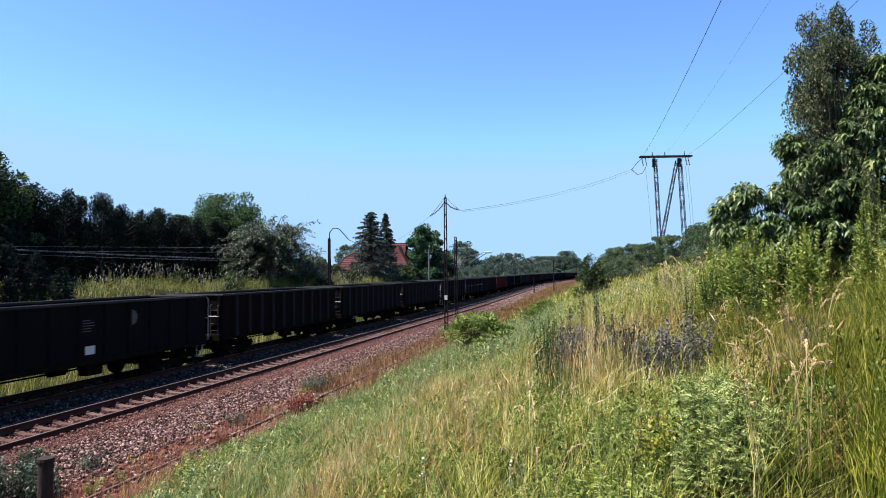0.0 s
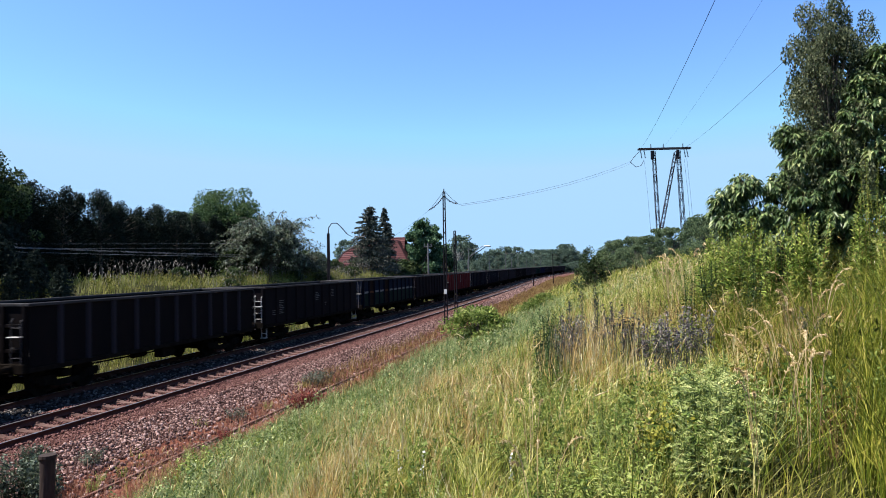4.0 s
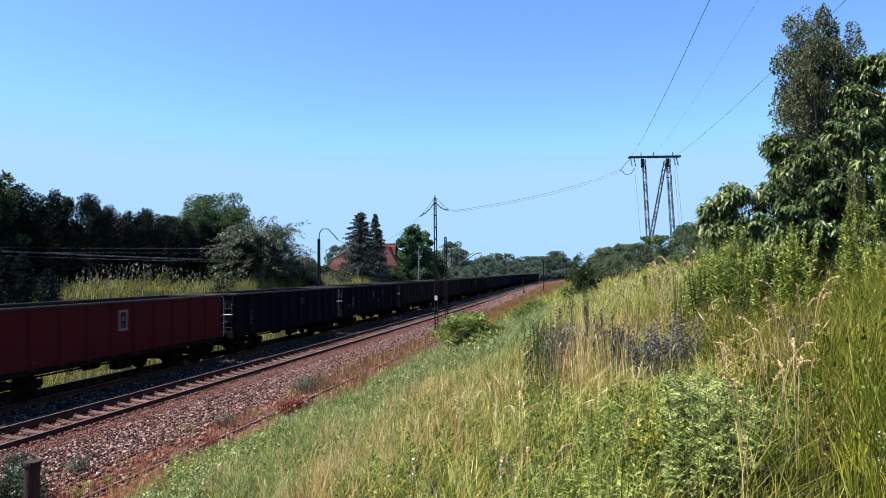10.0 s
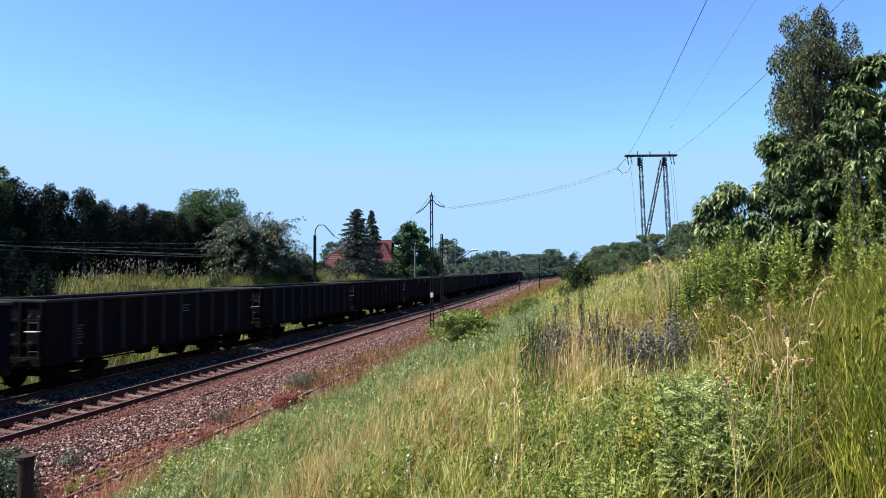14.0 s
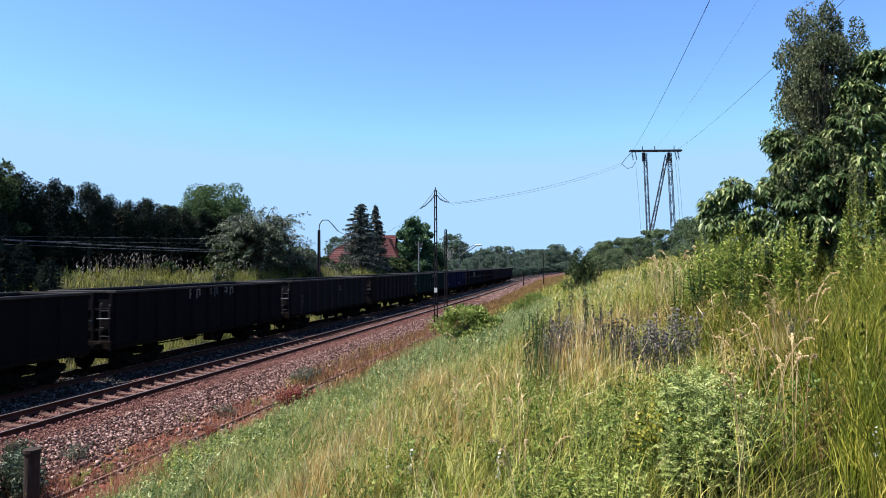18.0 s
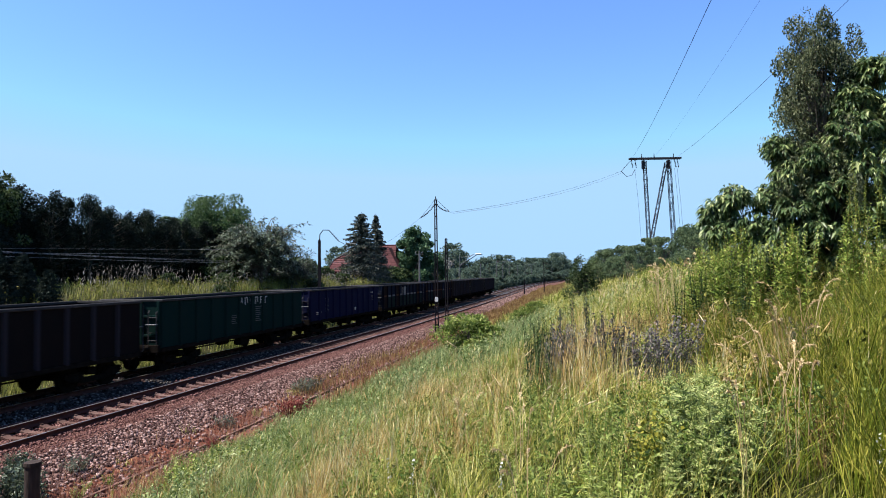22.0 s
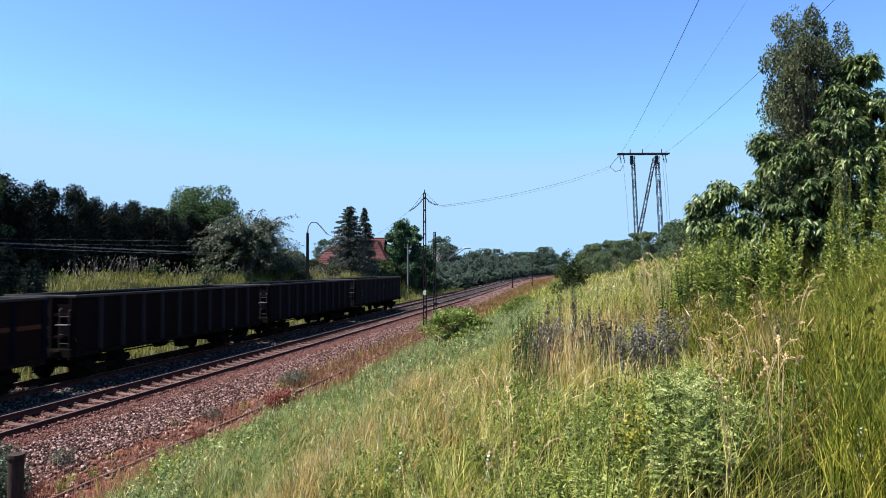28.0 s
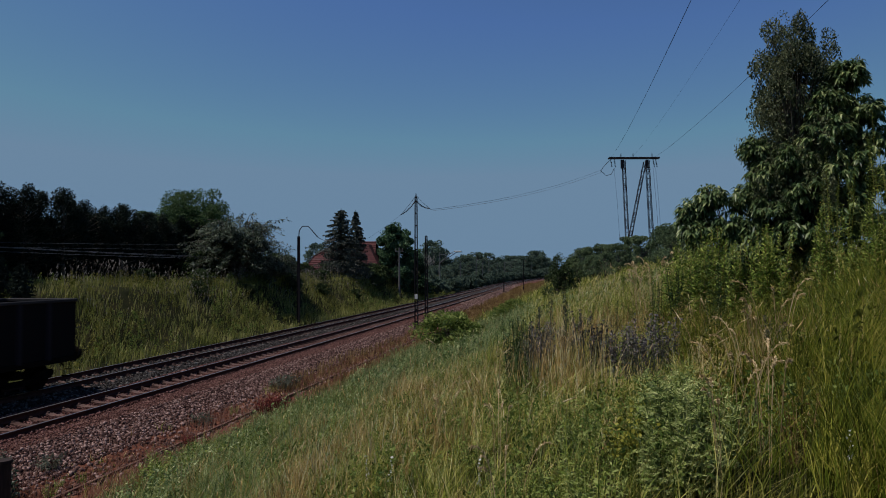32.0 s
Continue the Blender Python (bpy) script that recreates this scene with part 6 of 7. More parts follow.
part("trunk", b.mesh("trunk", M_PALE_STEM, True), bare)

# meadow
def spot(s, n, s0, n0, a, b):
    return np.exp(-((s - s0) / a) ** 2 - ((n - n0) / b) ** 2)


def chance(p, seed):
    return np.random.RandomState(seed).rand(len(p)) < p


def gold(s, n):
    """How far the turf has turned to straw."""
    g = 0.34 * spot(s, n, 11, -10.7, 6, 1.3) + 0.34 * spot(s, n, 15, -13.2, 3.0, 0.7) + 0.3 * spot(s, n, 27, -15.5, 7, 1.6) + 0.3 * spot(s, n, 9.5, -15.6, 3.0, 0.9) + 0.15 * spot(s, n, 16, -14.4, 3.5, 1.0) + 0.1
    g = np.clip(g + 0.5 * lump(s, n, 1.7, 7) + 0.25 * lump(s, n, 5.0, 27), 0.0, 1)
    return np.where(n < -15.9, 0.35 * g, g)


def rise(s, n, lo, hi, seed):
    """Heights: taller and shorter tufts in uneven lumps."""
    k = 1 + 0.25 * lump(s, n, 0.9, 8) + 0.5 * lump(s, n, 2.4, 18) + 0.3 * lump(s, n, 6.0, 28)
    return (lo + (hi - lo) * np.random.RandomState(seed).rand(len(s)) ** 1.3) * np.clip(k, 0.3, 1.9)


def tufted(p, s, n, seed):
    """Chance that turns out alike within a tuft."""
    r = np.random.RandomState(seed)
    return 0.5 + 0.42 * lump(s, n, 5.0, seed) + 0.42 * lump(s, n, 15.0, seed + 1) + 0.25 * (r.rand(len(s)) - 0.5) < p


BARE = [(7.0, -14.2, 0.75), (6.4, -14.1, 0.7), (7.8, -14.3, 0.7), (7.4, -13.3, 0.5), (6.8, -13.5, 0.4), (7.7, -14.6, 0.5), (5.8, -14.0, 0.5), (10.7, -14.4, 0.4), (11.3, -14.05, 0.35), (12.1, -13.6, 0.35), (12.5, -13.1, 0.35), (12.3, -12.75, 0.4), (11.6, -12.9, 0.35), (11.9, -13.5, 0.3), (8.2, -14.3, 0.6), (9.0, -14.6, 0.6), (8.6, -13.3, 0.35), (8.3, -12.9, 0.35), (17.0, -15.9, 0.9), (15.4, -16.1, 0.9),
        (13.4, -16.8, 0.8), (15.6, -5.3, 0.5), (18.2, -16.4, 0.9), (11.8, -17.4, 0.7)]


def clear(s, n, rest=0.12, seed=77):
    """Thins the grass where broad herbs stand."""
    m = np.ones(len(s), bool)
    q = np.random.RandomState(seed).rand(len(s)) < rest
    for a, b, w in BARE:
        m &= ((s - a) ** 2 + (n - b) ** 2 > w * w) | q
    return s[m], n[m]


s, n = clear(*scatter(250000, 101, 3.9, 17, -30, -4.75, tuft=22))
s, n = keep(s, n, chance(np.clip(0.55 + 0.9 * lump(s, n, 2.4, 51) + 0.8 * lump(s, n, 6.0, 58), 0.03, 1), 50))
g = tufted(gold(s, n), s, n, 1)
cool = ~g & tufted(np.clip(0.2 + 1.2 * spot(s, n, 14, -6.8, 9, 3.0), 0, 1), s, n, 2)
a, b = keep(s, n, cool)
blades("meadow_grass", "cool green meadow grass at the foot of the slope", M_COOL, a, b, rise(a, b, 0.2, 0.55, 3), 0.0075, 1, lean=0.6, curl=0.7)
high = n < -14.7 + 0.5 * lump(s, n, 1.5, 59)
a, b = keep(s, n, ~g & ~cool & high)
blades("meadow_grass", "dark olive grass beside the herbs", M_TALL, a, b, rise(a, b, 0.25, 0.7, 44), 0.0065, 42, lean=0.5, curl=0.7)
a, b = keep(s, n, ~g & ~cool & ~high)
blades("meadow_grass", "fresh green meadow grass on the slope", M_GREEN, a, b, rise(a, b, 0.2, 0.6, 4), 0.0065, 2, lean=0.55, curl=0.7)
a, b = keep(s, n, g)
blades("dry_stalks", "straw-coloured grass on the slope", M_DRY, a, b, rise(a, b, 0.3, 0.75, 5), 0.0058, 3, lean=0.28)
s, n = clear(*scatter(12000, 120, 6.5, 20, -14.6, -4.9, tuft=5))
blades("broad_grass", "broad bent blades of green grass", M_GREEN, s, n, rise(s, n, 0.25, 0.6, 120), 0.012, 120, lean=0.8, curl=0.8)
s, n = clear(*scatter(6500, 121, 3.4, 20, -14.2, -5.5, tuft=6))
s, n = keep(s, n, tufted(gold(s, n) * 0.9, s, n, 122))
blades("bright_straws", "bright upright straws in the dry patches", M_STRAW, s, n, rise(s, n, 0.55, 0.95, 121), 0.006, 121, lean=0.22)
s, n = clear(*scatter(7000, 104, 3.2, 30, -28, -4.8, tuft=3))
s, n = keep(s, n, tufted(np.where(n < -14.3, 0.15, 0.1 + gold(s, n)), s, n, 9))
blades("seed_stalks", "tall pale grass stalks with seed heads", M_DRY, s, n, rise(s, n, 0.6, 1.05, 6), 0.004, 4, lean=0.25, heads=(0.10, 0.0042))
s, n = clear(*scatter(110, 130, 6.0, 16, -15.4, -9.5))
blades("plume_stalks", "arching stalks with soft pale plumes", M_REED, s, n, rise(s, n, 0.7, 1.0, 131), 0.006, 130, lean=0.55, heads=(0.24, 0.0065), segs=5, curl=0.9)
s, n = clear(*scatter(30000, 105, 3.0, 12, -24, -15.0, tuft=12))
s, n = keep(s, n, chance(np.clip(0.6 + 0.9 * lump(s, n, 2.8, 52), 0.1, 1), 53))
blades("tall_grass", "tall olive grass higher up the slope", M_TALL, s, n, rise(s, n, 0.4, 0.95, 7), 0.0055, 5, lean=0.45)
s, n = clear(*scatter(900, 106, 6.0, 14, -24, -14.9))
s, n = keep(s, n, chance(np.full(len(s), 0.28), 71))
blades("tall_stalks", "tall olive stalks with thin seed heads", M_DRY, s, n, rise(s, n, 0.7, 1.15, 8), 0.004, 6, lean=0.4, heads=(0.09, 0.0032), curl=0.8)
s, n = clear(*scatter(120000, 107, 15, 50, -32, -4.4, 1.0, 40, tuft=8))
s, n = keep(s, n, n < -4.4 - np.clip((s - 30) * 0.07, 0, 5))
s, n = keep(s, n, chance(np.clip(0.7 + 0.8 * lump(s, n, 2.0, 54), 0.15, 1), 55))
g = tufted(gold(s, n) * np.where(n < -13, 0.35, 0.75), s, n, 11)
a, b = keep(s, n, ~g)
low = b > -11.6 + 0.9 * lump(a, b, 0.7, 91)
c, d = keep(a, b, low)
blades("meadow_grass", "cool green grass lower on the slope along the line", M_COOL, c, d, rise(c, d, 0.3, 0.7, 9), 0.013, 7, lean=0.5, segs=2)
c, d = keep(a, b, ~low)
blades("meadow_grass", "green grass further along the slope", M_GREEN, c, d, rise(c, d, 0.3, 0.75, 19), 0.014, 17, lean=0.5, segs=2)
a, b = keep(s, n, g)
blades("dry_stalks", "straw grass further along the slope", M_DRY, a, b, rise(a, b, 0.35, 0.85, 10), 0.010, 8, lean=0.25, segs=2)
s, n = clear(*scatter(900, 115, 15, 36, -22, -13.5))
blades("seed_stalks", "tall pale plumes along the crest", M_REED, s, n, rise(s, n, 0.6, 1.1, 61), 0.006, 60, lean=0.3, heads=(0.2, 0.006), segs=2)
s, n = scatter(16000, 165, 3.2, 8.0, -18, -11, tuft=6)
blades("low_grass", "short dark green undergrowth near the standing place", M_OLIVE, s, n, rise(s, n, 0.08, 0.28, 166), 0.007, 167, lean=0.7, segs=2)
r = np.random.RandomState(160)
s, n = -9 + 16 * r.rand(26000), -28 + 22 * r.rand(26000)
s, n = keep(s, n, (n + 13.6) ** 2 + s * s > 2.0)
blades("trodden_grass", "short trodden grass round the standing place", M_GREEN, s, n, 0.06 + 0.16 * r.rand(len(s)), 0.012, 161, lean=0.6, segs=2)
s, n = scatter(40000, 103, 45, 140, -60, -3.8, 1.0, 40)
s, n = keep(s, n, n < -4.4 - np.clip((s - 30) * 0.07, 0, 5))
blades("meadow_grass", "grass on the distant slope", M_GREEN, s, n, rise(s, n, 0.4, 0.9, 12), 0.06, 9, lean=0.4, segs=2)


def forbs(name, label, mat, s, n, height, leaf, per, seed, aspect=2.6):
    """Leafy weeds among the grass, as one object: stems set with leaves, larger below."""
    r = np.random.RandomState(seed)
    k = len(s)
    x, y, _ = along(s, n)
    z = ground_z(s, n)
    a, o = r.rand(k) * 6.28, 0.3 * height * r.rand(k)
    f = r.rand(k, per) ** 0.8
    w = leaf * (1.3 - 0.7 * f)
    px = x[:, None] + (o * np.cos(a))[:, None] * f + r.randn(k, per) * w * 0.6
    py = y[:, None] + (o * np.sin(a))[:, None] * f + r.randn(k, per) * w * 0.6
    pz = z[:, None] + height[:, None] * (0.1 + 0.9 * f)
    v, t = leaves(np.stack([px, py, pz], 2).reshape(-1, 3), leaf, seed + 1, aspect=aspect, droop=0.15, jitter=0.5)
    return tagged(new(name, mesh_of(name, v, t, (mat,))), label, "plants", kind="stuff")


def weeds(count, seed, n0, n1, lo, hi, p, near=4.2, far=22, f=1.6):
    s, n = scatter(count, seed, near, far, n0, n1)
    s, n = keep(s, n, (lump(s, n, f, seed) + 0.6 * lump(s, n, 4.0, seed + 3) > p))
    return s, n, (lo + (hi - lo) * np.random.RandomState(seed).rand(len(s)))


s, n, h = weeds(5200, 301, -16, -5.2, 0.25, 0.6, 0.15)
forbs("vetch", "mid green leafy weeds among the grass", M_HERB, s, n, h, 0.042, 30, 310, 3.0)
s, n, h = weeds(4200, 302, -15, -5.2, 0.2, 0.5, 0.3)
forbs("bindweed", "light green leafy weeds among the grass", M_LIME, s, n, h, 0.036, 26, 311, 3.2)
s, n, h = weeds(2000, 303, -9.5, -5.2, 0.3, 0.6, 0.2, near=8, far=18)
forbs("clover", "cool green lush weeds at the foot of the slope", M_COOL, s, n, h, 0.06, 16, 312)
s, n, h = weeds(1500, 304, -22, -14.6, 0.35, 0.9, 0.2, near=5.0, far=20)
forbs("ragwort", "dark olive leafy weeds higher up the slope", M_OLIVE, s, n, h, 0.06, 26, 313, 3.4)
s, n, h = weeds(3600, 305, -22, -5, 0.35, 0.8, 0.35, near=18, far=46, f=0.9)
forbs("thistle", "pale leafy weeds further along the slope", M_COOL, s, n, h, 0.08, 24, 314)
# strip of red soil beside the ballast
s, n = scatter(42000, 108, 10, 48, -5.3, -1.8)
s, n = keep(s, n, chance(np.clip(0.8 + 0.8 * lump(s, n, 0.8, 17) - np.clip(n + 2.6, 0, 1), 0.05, 1) * np.where(np.abs(n + 3.35) < 0.32, 0.25, 1), 12))
blades("reddish_grass", "thin reddish grass on the red soil", M_PINK, s, n, rise(s, n, 0.15, 0.42, 13), 0.010, 10, lean=0.3, segs=2)
r = np.random.RandomState(109)
s, n = 26 + 200 * r.rand(60000) ** 1.3, -1.9 - 8.6 * r.rand(60000)
s, n = keep(s, n, (n > -5.2 - np.clip((s - 30) * 0.07, 0, 5.2)) & (n < -1.9 - 0.6 * lump(s, n, 0.6, 111)))
s, n = keep(s, n, (np.abs(n + 3.3) > 0.45) | (s > 50) | (r.rand(len(s)) < 0.2))
blades("reddish_grass", "brown grass along the ballast", M_BROWN, s, n, rise(s, n, 0.25, 0.55, 14), 0.02 + s * 0.0003, 11, lean=0.3, segs=2)
s, n = scatter(7000, 140, 10, 48, -5.2, -2.0, tuft=9)
s, n = keep(s, n, (lump(s, n, 1.1, 141) > 0.25) & (np.abs(n + 3.2) > 0.3))
blades("soil_grass", "green tufts on the red soil beside the old rail", M_GREEN, s, n, rise(s, n, 0.12, 0.35, 142), 0.011, 143, lean=0.6, segs=2)
# far bank
r = np.random.RandomState(9)
s, n = 18 + 110 * r.rand(46000) ** 1.2, 7.6 + 9.0 * r.rand(46000)
s, n = keep(s, n, (s > 31.3) | (n < 12.5))
s, n = keep(s, n, chance(np.clip(0.6 + 0.8 * lump(s, n, 1.3, 56), 0.15, 1), 57))
blades("bank_grass", "tall sunlit yellow-green grass on the far bank", M_BANK, s, n, (0.3 + 0.5 * r.rand(len(s))) * (1 + 0.5 * lump(s, n, 0.8, 33)), 0.028, 12, lean=0.4, segs=2)
s, n = 18 + 110 * r.rand(2600) ** 1.2, 8.2 + 8 * r.rand(2600)
s, n = keep(s, n, lump(s, n, 0.5, 81) + 0.5 * lump(s, n, 1.7, 82) > 0.05)
forbs("goldenrod", "green leafy weeds on the far bank", M_HERB, s, n, 0.4 + 0.6 * r.rand(len(s)), 0.11, 26, 315)
s, n = 18 + 100 * r.rand(3200) ** 1.2, 8.2 + 8 * r.rand(3200)
s, n = keep(s, n, lump(s, n, 0.6, 83) + 0.5 * lump(s, n, 1.7, 84) > 0.15)
forbs("bramble", "olive leafy weeds on the far bank", M_OLIVE, s, n, 0.4 + 0.5 * r.rand(len(s)), 0.10, 26, 316)
s, n = 32.5 + 60 * r.rand(2600), 10.8 + 5.4 * r.rand(2600) ** 0.7
s, n = keep(s, n, chance(np.clip(0.45 + 0.9 * lump(s, n, 1.1, 85), 0.08, 1), 86))
blades("bank_stalks", "reedy stalks with greyish feathery heads on the far bank", M_PLUME, s, n, (0.75 + 0.6 * r.rand(len(s))) * (1 + 0.25 * lump(s, n, 0.5, 87)), 0.010, 14, lean=0.22, heads=(0.22, 0.017), segs=2)


def herb(name, s, n, label, mat, seed, height=0.6, spread=0.35, stems=14, per=26, leaf=0.07, aspect=2.4, top=None, category="plant", group=""):
    """Upright stems set with leaves; top: material of flower spikes."""
    r = np.random.RandomState(seed)
    t = thing(name, stand(s, n), label, category, group)
    b = Build()
    pts, tips = [], []
    for i in range(stems):
        a, q = r.rand() * 6.28, spread * r.rand() ** 0.5
        h = height * (0.65 + 0.5 * r.rand())
        p0 = Vector((q * 0.5 * math.cos(a), q * 0.5 * math.sin(a), 0))
        p1 = Vector((q * math.cos(a), q * math.sin(a), h))
        b.tube([p0, p0.lerp(p1, 0.5) + Vector((0, 0, 0.04)), p1], [0.006, 0.005, 0.002], 4, caps=False)
        f = r.rand(per)[:, None] ** 0.8
        line = np.array(p0[:])[None] * (1 - f) + np.array(p1[:])[None] * f
        pts.append(line + r.randn(per, 3) * leaf * 0.7)
        f = 0.55 + 0.5 * r.rand(per * 2)[:, None]
        tips.append(np.array(p0[:])[None] * (1 - f) + np.array(p1[:])[None] * f + r.randn(per * 2, 3) * 0.014)
    part("stalk", b.mesh("stalk", mat), t)["kind"] = "stuff"
    v, f = leaves(np.concatenate(pts), leaf, seed + 1, aspect=aspect, droop=0.1)
    part("foliage", mesh_of("foliage", v, f, (mat,)), t)["kind"] = "stuff"
    if top is not None:
        v, f = leaves(np.concatenate(tips), 0.030, seed + 2, aspect=1.3)
        part("blossom", mesh_of("blossom", v, f, (top,)), t, "small flowers in spikes")["kind"] = "stuff"
    return t


def shoots(name, s, n, label, mat, seed, height=1.0, spread=0.3, stems=12, per=40, leaf=0.09, width=0.28, sag=0.35, lift=0.45, stalk=None, group="", bare=0.12, category="plant"):
    """A clump of upright shoots set with lance-shaped leaves in a spiral, smaller towards the tip."""
    r = np.random.RandomState(seed)
    t = thing(name, stand(s, n), label, category, group)
    b = Build()
    roots, dirs, sizes = [], [], []
    for i in range(stems):
        a, q = r.rand() * 6.28, spread * r.rand() ** 0.5
        h = height * (0.6 + 0.45 * r.rand())
        p0 = np.array([q * 0.6 * math.cos(a), q * 0.6 * math.sin(a), 0])
        p1 = np.array([q * 1.15 * math.cos(a), q * 1.15 * math.sin(a), h]) + r.randn(3) * 0.06 * height
        mid = (p0 + p1) / 2 + r.randn(3) * 0.03 * height
        f = bare + (1 - bare) * (np.arange(per) + r.rand(per)) / per
        f = f[:, None]
        c = p0 * (1 - f) ** 2 + 2 * mid * f * (1 - f) + p1 * f * f
        b.tube([Vector(p0), Vector((p0 + 2 * mid + p1) / 4), Vector(p1)], [0.006, 0.004, 0.002], 4, caps=False)
        g = np.arange(per) * 2.4 + r.rand() * 6.28
        w = np.stack([np.cos(g), np.sin(g), lift + 0.9 * f[:, 0] ** 3], 1) + 0.25 * r.randn(per, 3)
        roots.append(c)
        dirs.append(w)
        sizes.append(leaf * (1.1 - 0.65 * f[:, 0] ** 1.5))
    part("stalk", b.mesh("stalk", stalk or mat), t)["kind"] = "stuff"
    z = np.concatenate(sizes)
    v, f = lances(np.concatenate(roots), np.concatenate(dirs), z, z * width, sag, seed + 1)
    part("foliage", mesh_of("foliage", v, f, (mat,)), t)["kind"] = "stuff"
    return t


def ferny(name, s, n, label, mat, seed, height=0.5, spread=0.3, stems=16, fronds=9, pairs=8, size=0.17, group=""):
    """A clump of stems set with feathery leaves: each a rib with paired narrow leaflets."""
    r = np.random.RandomState(seed)
    t = thing(name, stand(s, n), label, "plant", group)
    b = Build()
    roots, dirs, sizes = [], [], []
    f = np.linspace(0.12, 1, pairs)[:, None]
    for i in range(stems):
        a, q = r.rand() * 6.28, spread * r.rand() ** 0.5
        h = height * (0.55 + 0.5 * r.rand())
        p0 = Vector((q * 0.5 * math.cos(a), q * 0.5 * math.sin(a), 0))
        p1 = Vector((q * math.cos(a), q * math.sin(a), h))
        b.tube([p0, p0.lerp(p1, 0.5), p1], [0.006, 0.005, 0.002], 4, caps=False)
        for k in range(fronds):
            g = k * 2.4 + r.rand()
            e = 0.15 + 0.85 * (k + r.rand()) / fronds
            c = np.array(p0.lerp(p1, e)[:])
            z = size * (1.15 - 0.6 * e) * (0.8 + 0.4 * r.rand())
            d = np.array([math.cos(g), math.sin(g), 0.35 + 0.8 * e * e])
            d /= np.linalg.norm(d)
            side = np.cross(d, np.array([0, 0, 1.0]) + 0.3 * r.randn(3))
            side /= np.linalg.norm(side)
            line = c[None] + d[None] * z * f - np.array([0, 0, 0.35])[None] * z * f * f
            for way in (-1, 1):
                roots.append(line)
                dirs.append(side[None] * way + 0.75 * d[None] + np.zeros((pairs, 3)))
                sizes.append(z * 0.42 * (1.05 - 0.75 * f[:, 0]))
    part("stalk", b.mesh("stalk", mat), t)["kind"] = "stuff"
    z = np.concatenate(sizes)
    v, f = lances(np.concatenate(roots), np.concatenate(dirs), z, z * 0.34, 0.15, seed + 1)
    part("foliage", mesh_of("foliage", v, f, (mat,)), t)["kind"] = "stuff"
    return t


# flowering spikes and broad herbs near the standing place
bugloss = herb("bugloss", 13.3, -13.5, "dense clump of faded violet-grey flower spikes", M_GREY, 200, 0.82, 0.24, 13, 16, 0.05, 3, M_VIOLET, group="violet flower clumps")
for s, n, k in ((13.6, -13.45, 0.9), (14.3, -12.95, 1.05), (13.0, -13.05, 1.1), (13.3, -12.95, 1.05), (12.5, -13.75, 1.1), (11.2, -14.3, 1.0), (12.6, -13.95, 0.8), (11.3, -14.05, 0.9), (10.9, -14.4, 0.9), (11.15, -14.6, 0.85), (11.6, -14.15, 0.8), (16.4, -12.9, 1.0), (9.9, -15.5, 0.7)):
    copy_thing(bugloss, stand(s, n, s * 130, k))
tansy = ferny("tansy", 7.9, -14.25, "dense dark green feathery herb", M_TANSY, 210, 0.62, 0.34, 22, 11, 8, 0.17, group="feathery herbs")
for s, n, k in ((8.35, -14.25, 1.0), (7.5, -14.35, 0.95), (8.75, -14.4, 0.9), (8.1, -14.5, 0.9), (7.45, -14.1, 0.7), (9.3, -14.45, 0.75), (14.6, -12.75, 0.8), (12.0, -12.65, 0.7), (26, -8.8, 0.9)):
    copy_thing(tansy, stand(s, n, s * 170, k))
lime = shoots("goosefoot", 7.0, -13.65, "fresh light green leafy weed", M_LIME, 220, 0.55, 0.28, 14, 34, 0.10, 0.26, 0.4, group="light green weeds")
for s, n, k in ((7.5, -13.3, 0.7), (7.2, -13.55, 0.75), (7.6, -13.6, 0.7), (6.9, -13.4, 0.7), (8.1, -13.0, 0.5), (9.2, -13.4, 0.6), (7.4, -12.9, 0.6), (8.9, -12.7, 0.8), (7.9, -12.3, 0.8), (15.2, -5.1, 0.9), (15.9, -5.4, 1.0), (14.4, -5.0, 0.8), (16.8, -5.7, 0.9), (9.8, -13.5, 0.8), (10.4, -13.0, 0.7), (15.2, -2.6, 0.45), (15.5, -2.9, 0.5), (14.6, -2.9, 0.6), (17.2, -3.4, 0.5), (22.5, -2.6, 0.6), (10.8, -16.3, 1.0), (12.8, -12.4, 0.7)):
    copy_thing(lime, stand(s, n, s * 90, k))
creeper = shoots("bramble", 15.3, -5.6, "low leafy bramble with broad bright leaves", M_LIME, 222, 0.5, 0.5, 14, 16, 0.15, 0.62, 0.3, group="brambles at the foot of the slope", category="shrub")
for s, n, k in ((14.7, -5.4, 1.0), (16.0, -5.5, 0.9), (14.2, -5.9, 1.0), (15.2, -6.3, 0.9), (16.8, -5.2, 0.8), (13.8, -6.6, 0.9), (18.0, -5.0, 0.7), (16.2, -6.3, 0.8)):
    copy_thing(creeper, stand(s, n, s * 150, k))
dock = shoots("nettle", 11.5, -12.9, "upright dark green weed in the grass", M_HERB, 225, 0.78, 0.14, 7, 36, 0.085, 0.34, 0.4, group="weeds in the grass")
rw = random.Random(8)
for s, n, k in ((13.9, -12.6, 1.1), (14.2, -12.75, 1.15), (13.6, -12.35, 1.0), (14.4, -12.45, 0.9), (22.3, -5.1, 0.9), (22.6, -5.3, 0.8), (17.6, -12.2, 0.9), (9.8, -10.4, 0.6), (12.4, -9.6, 0.7), (10.6, -16.2, 0.8)):
    copy_thing(dock, stand(s, n, s * 210, k))
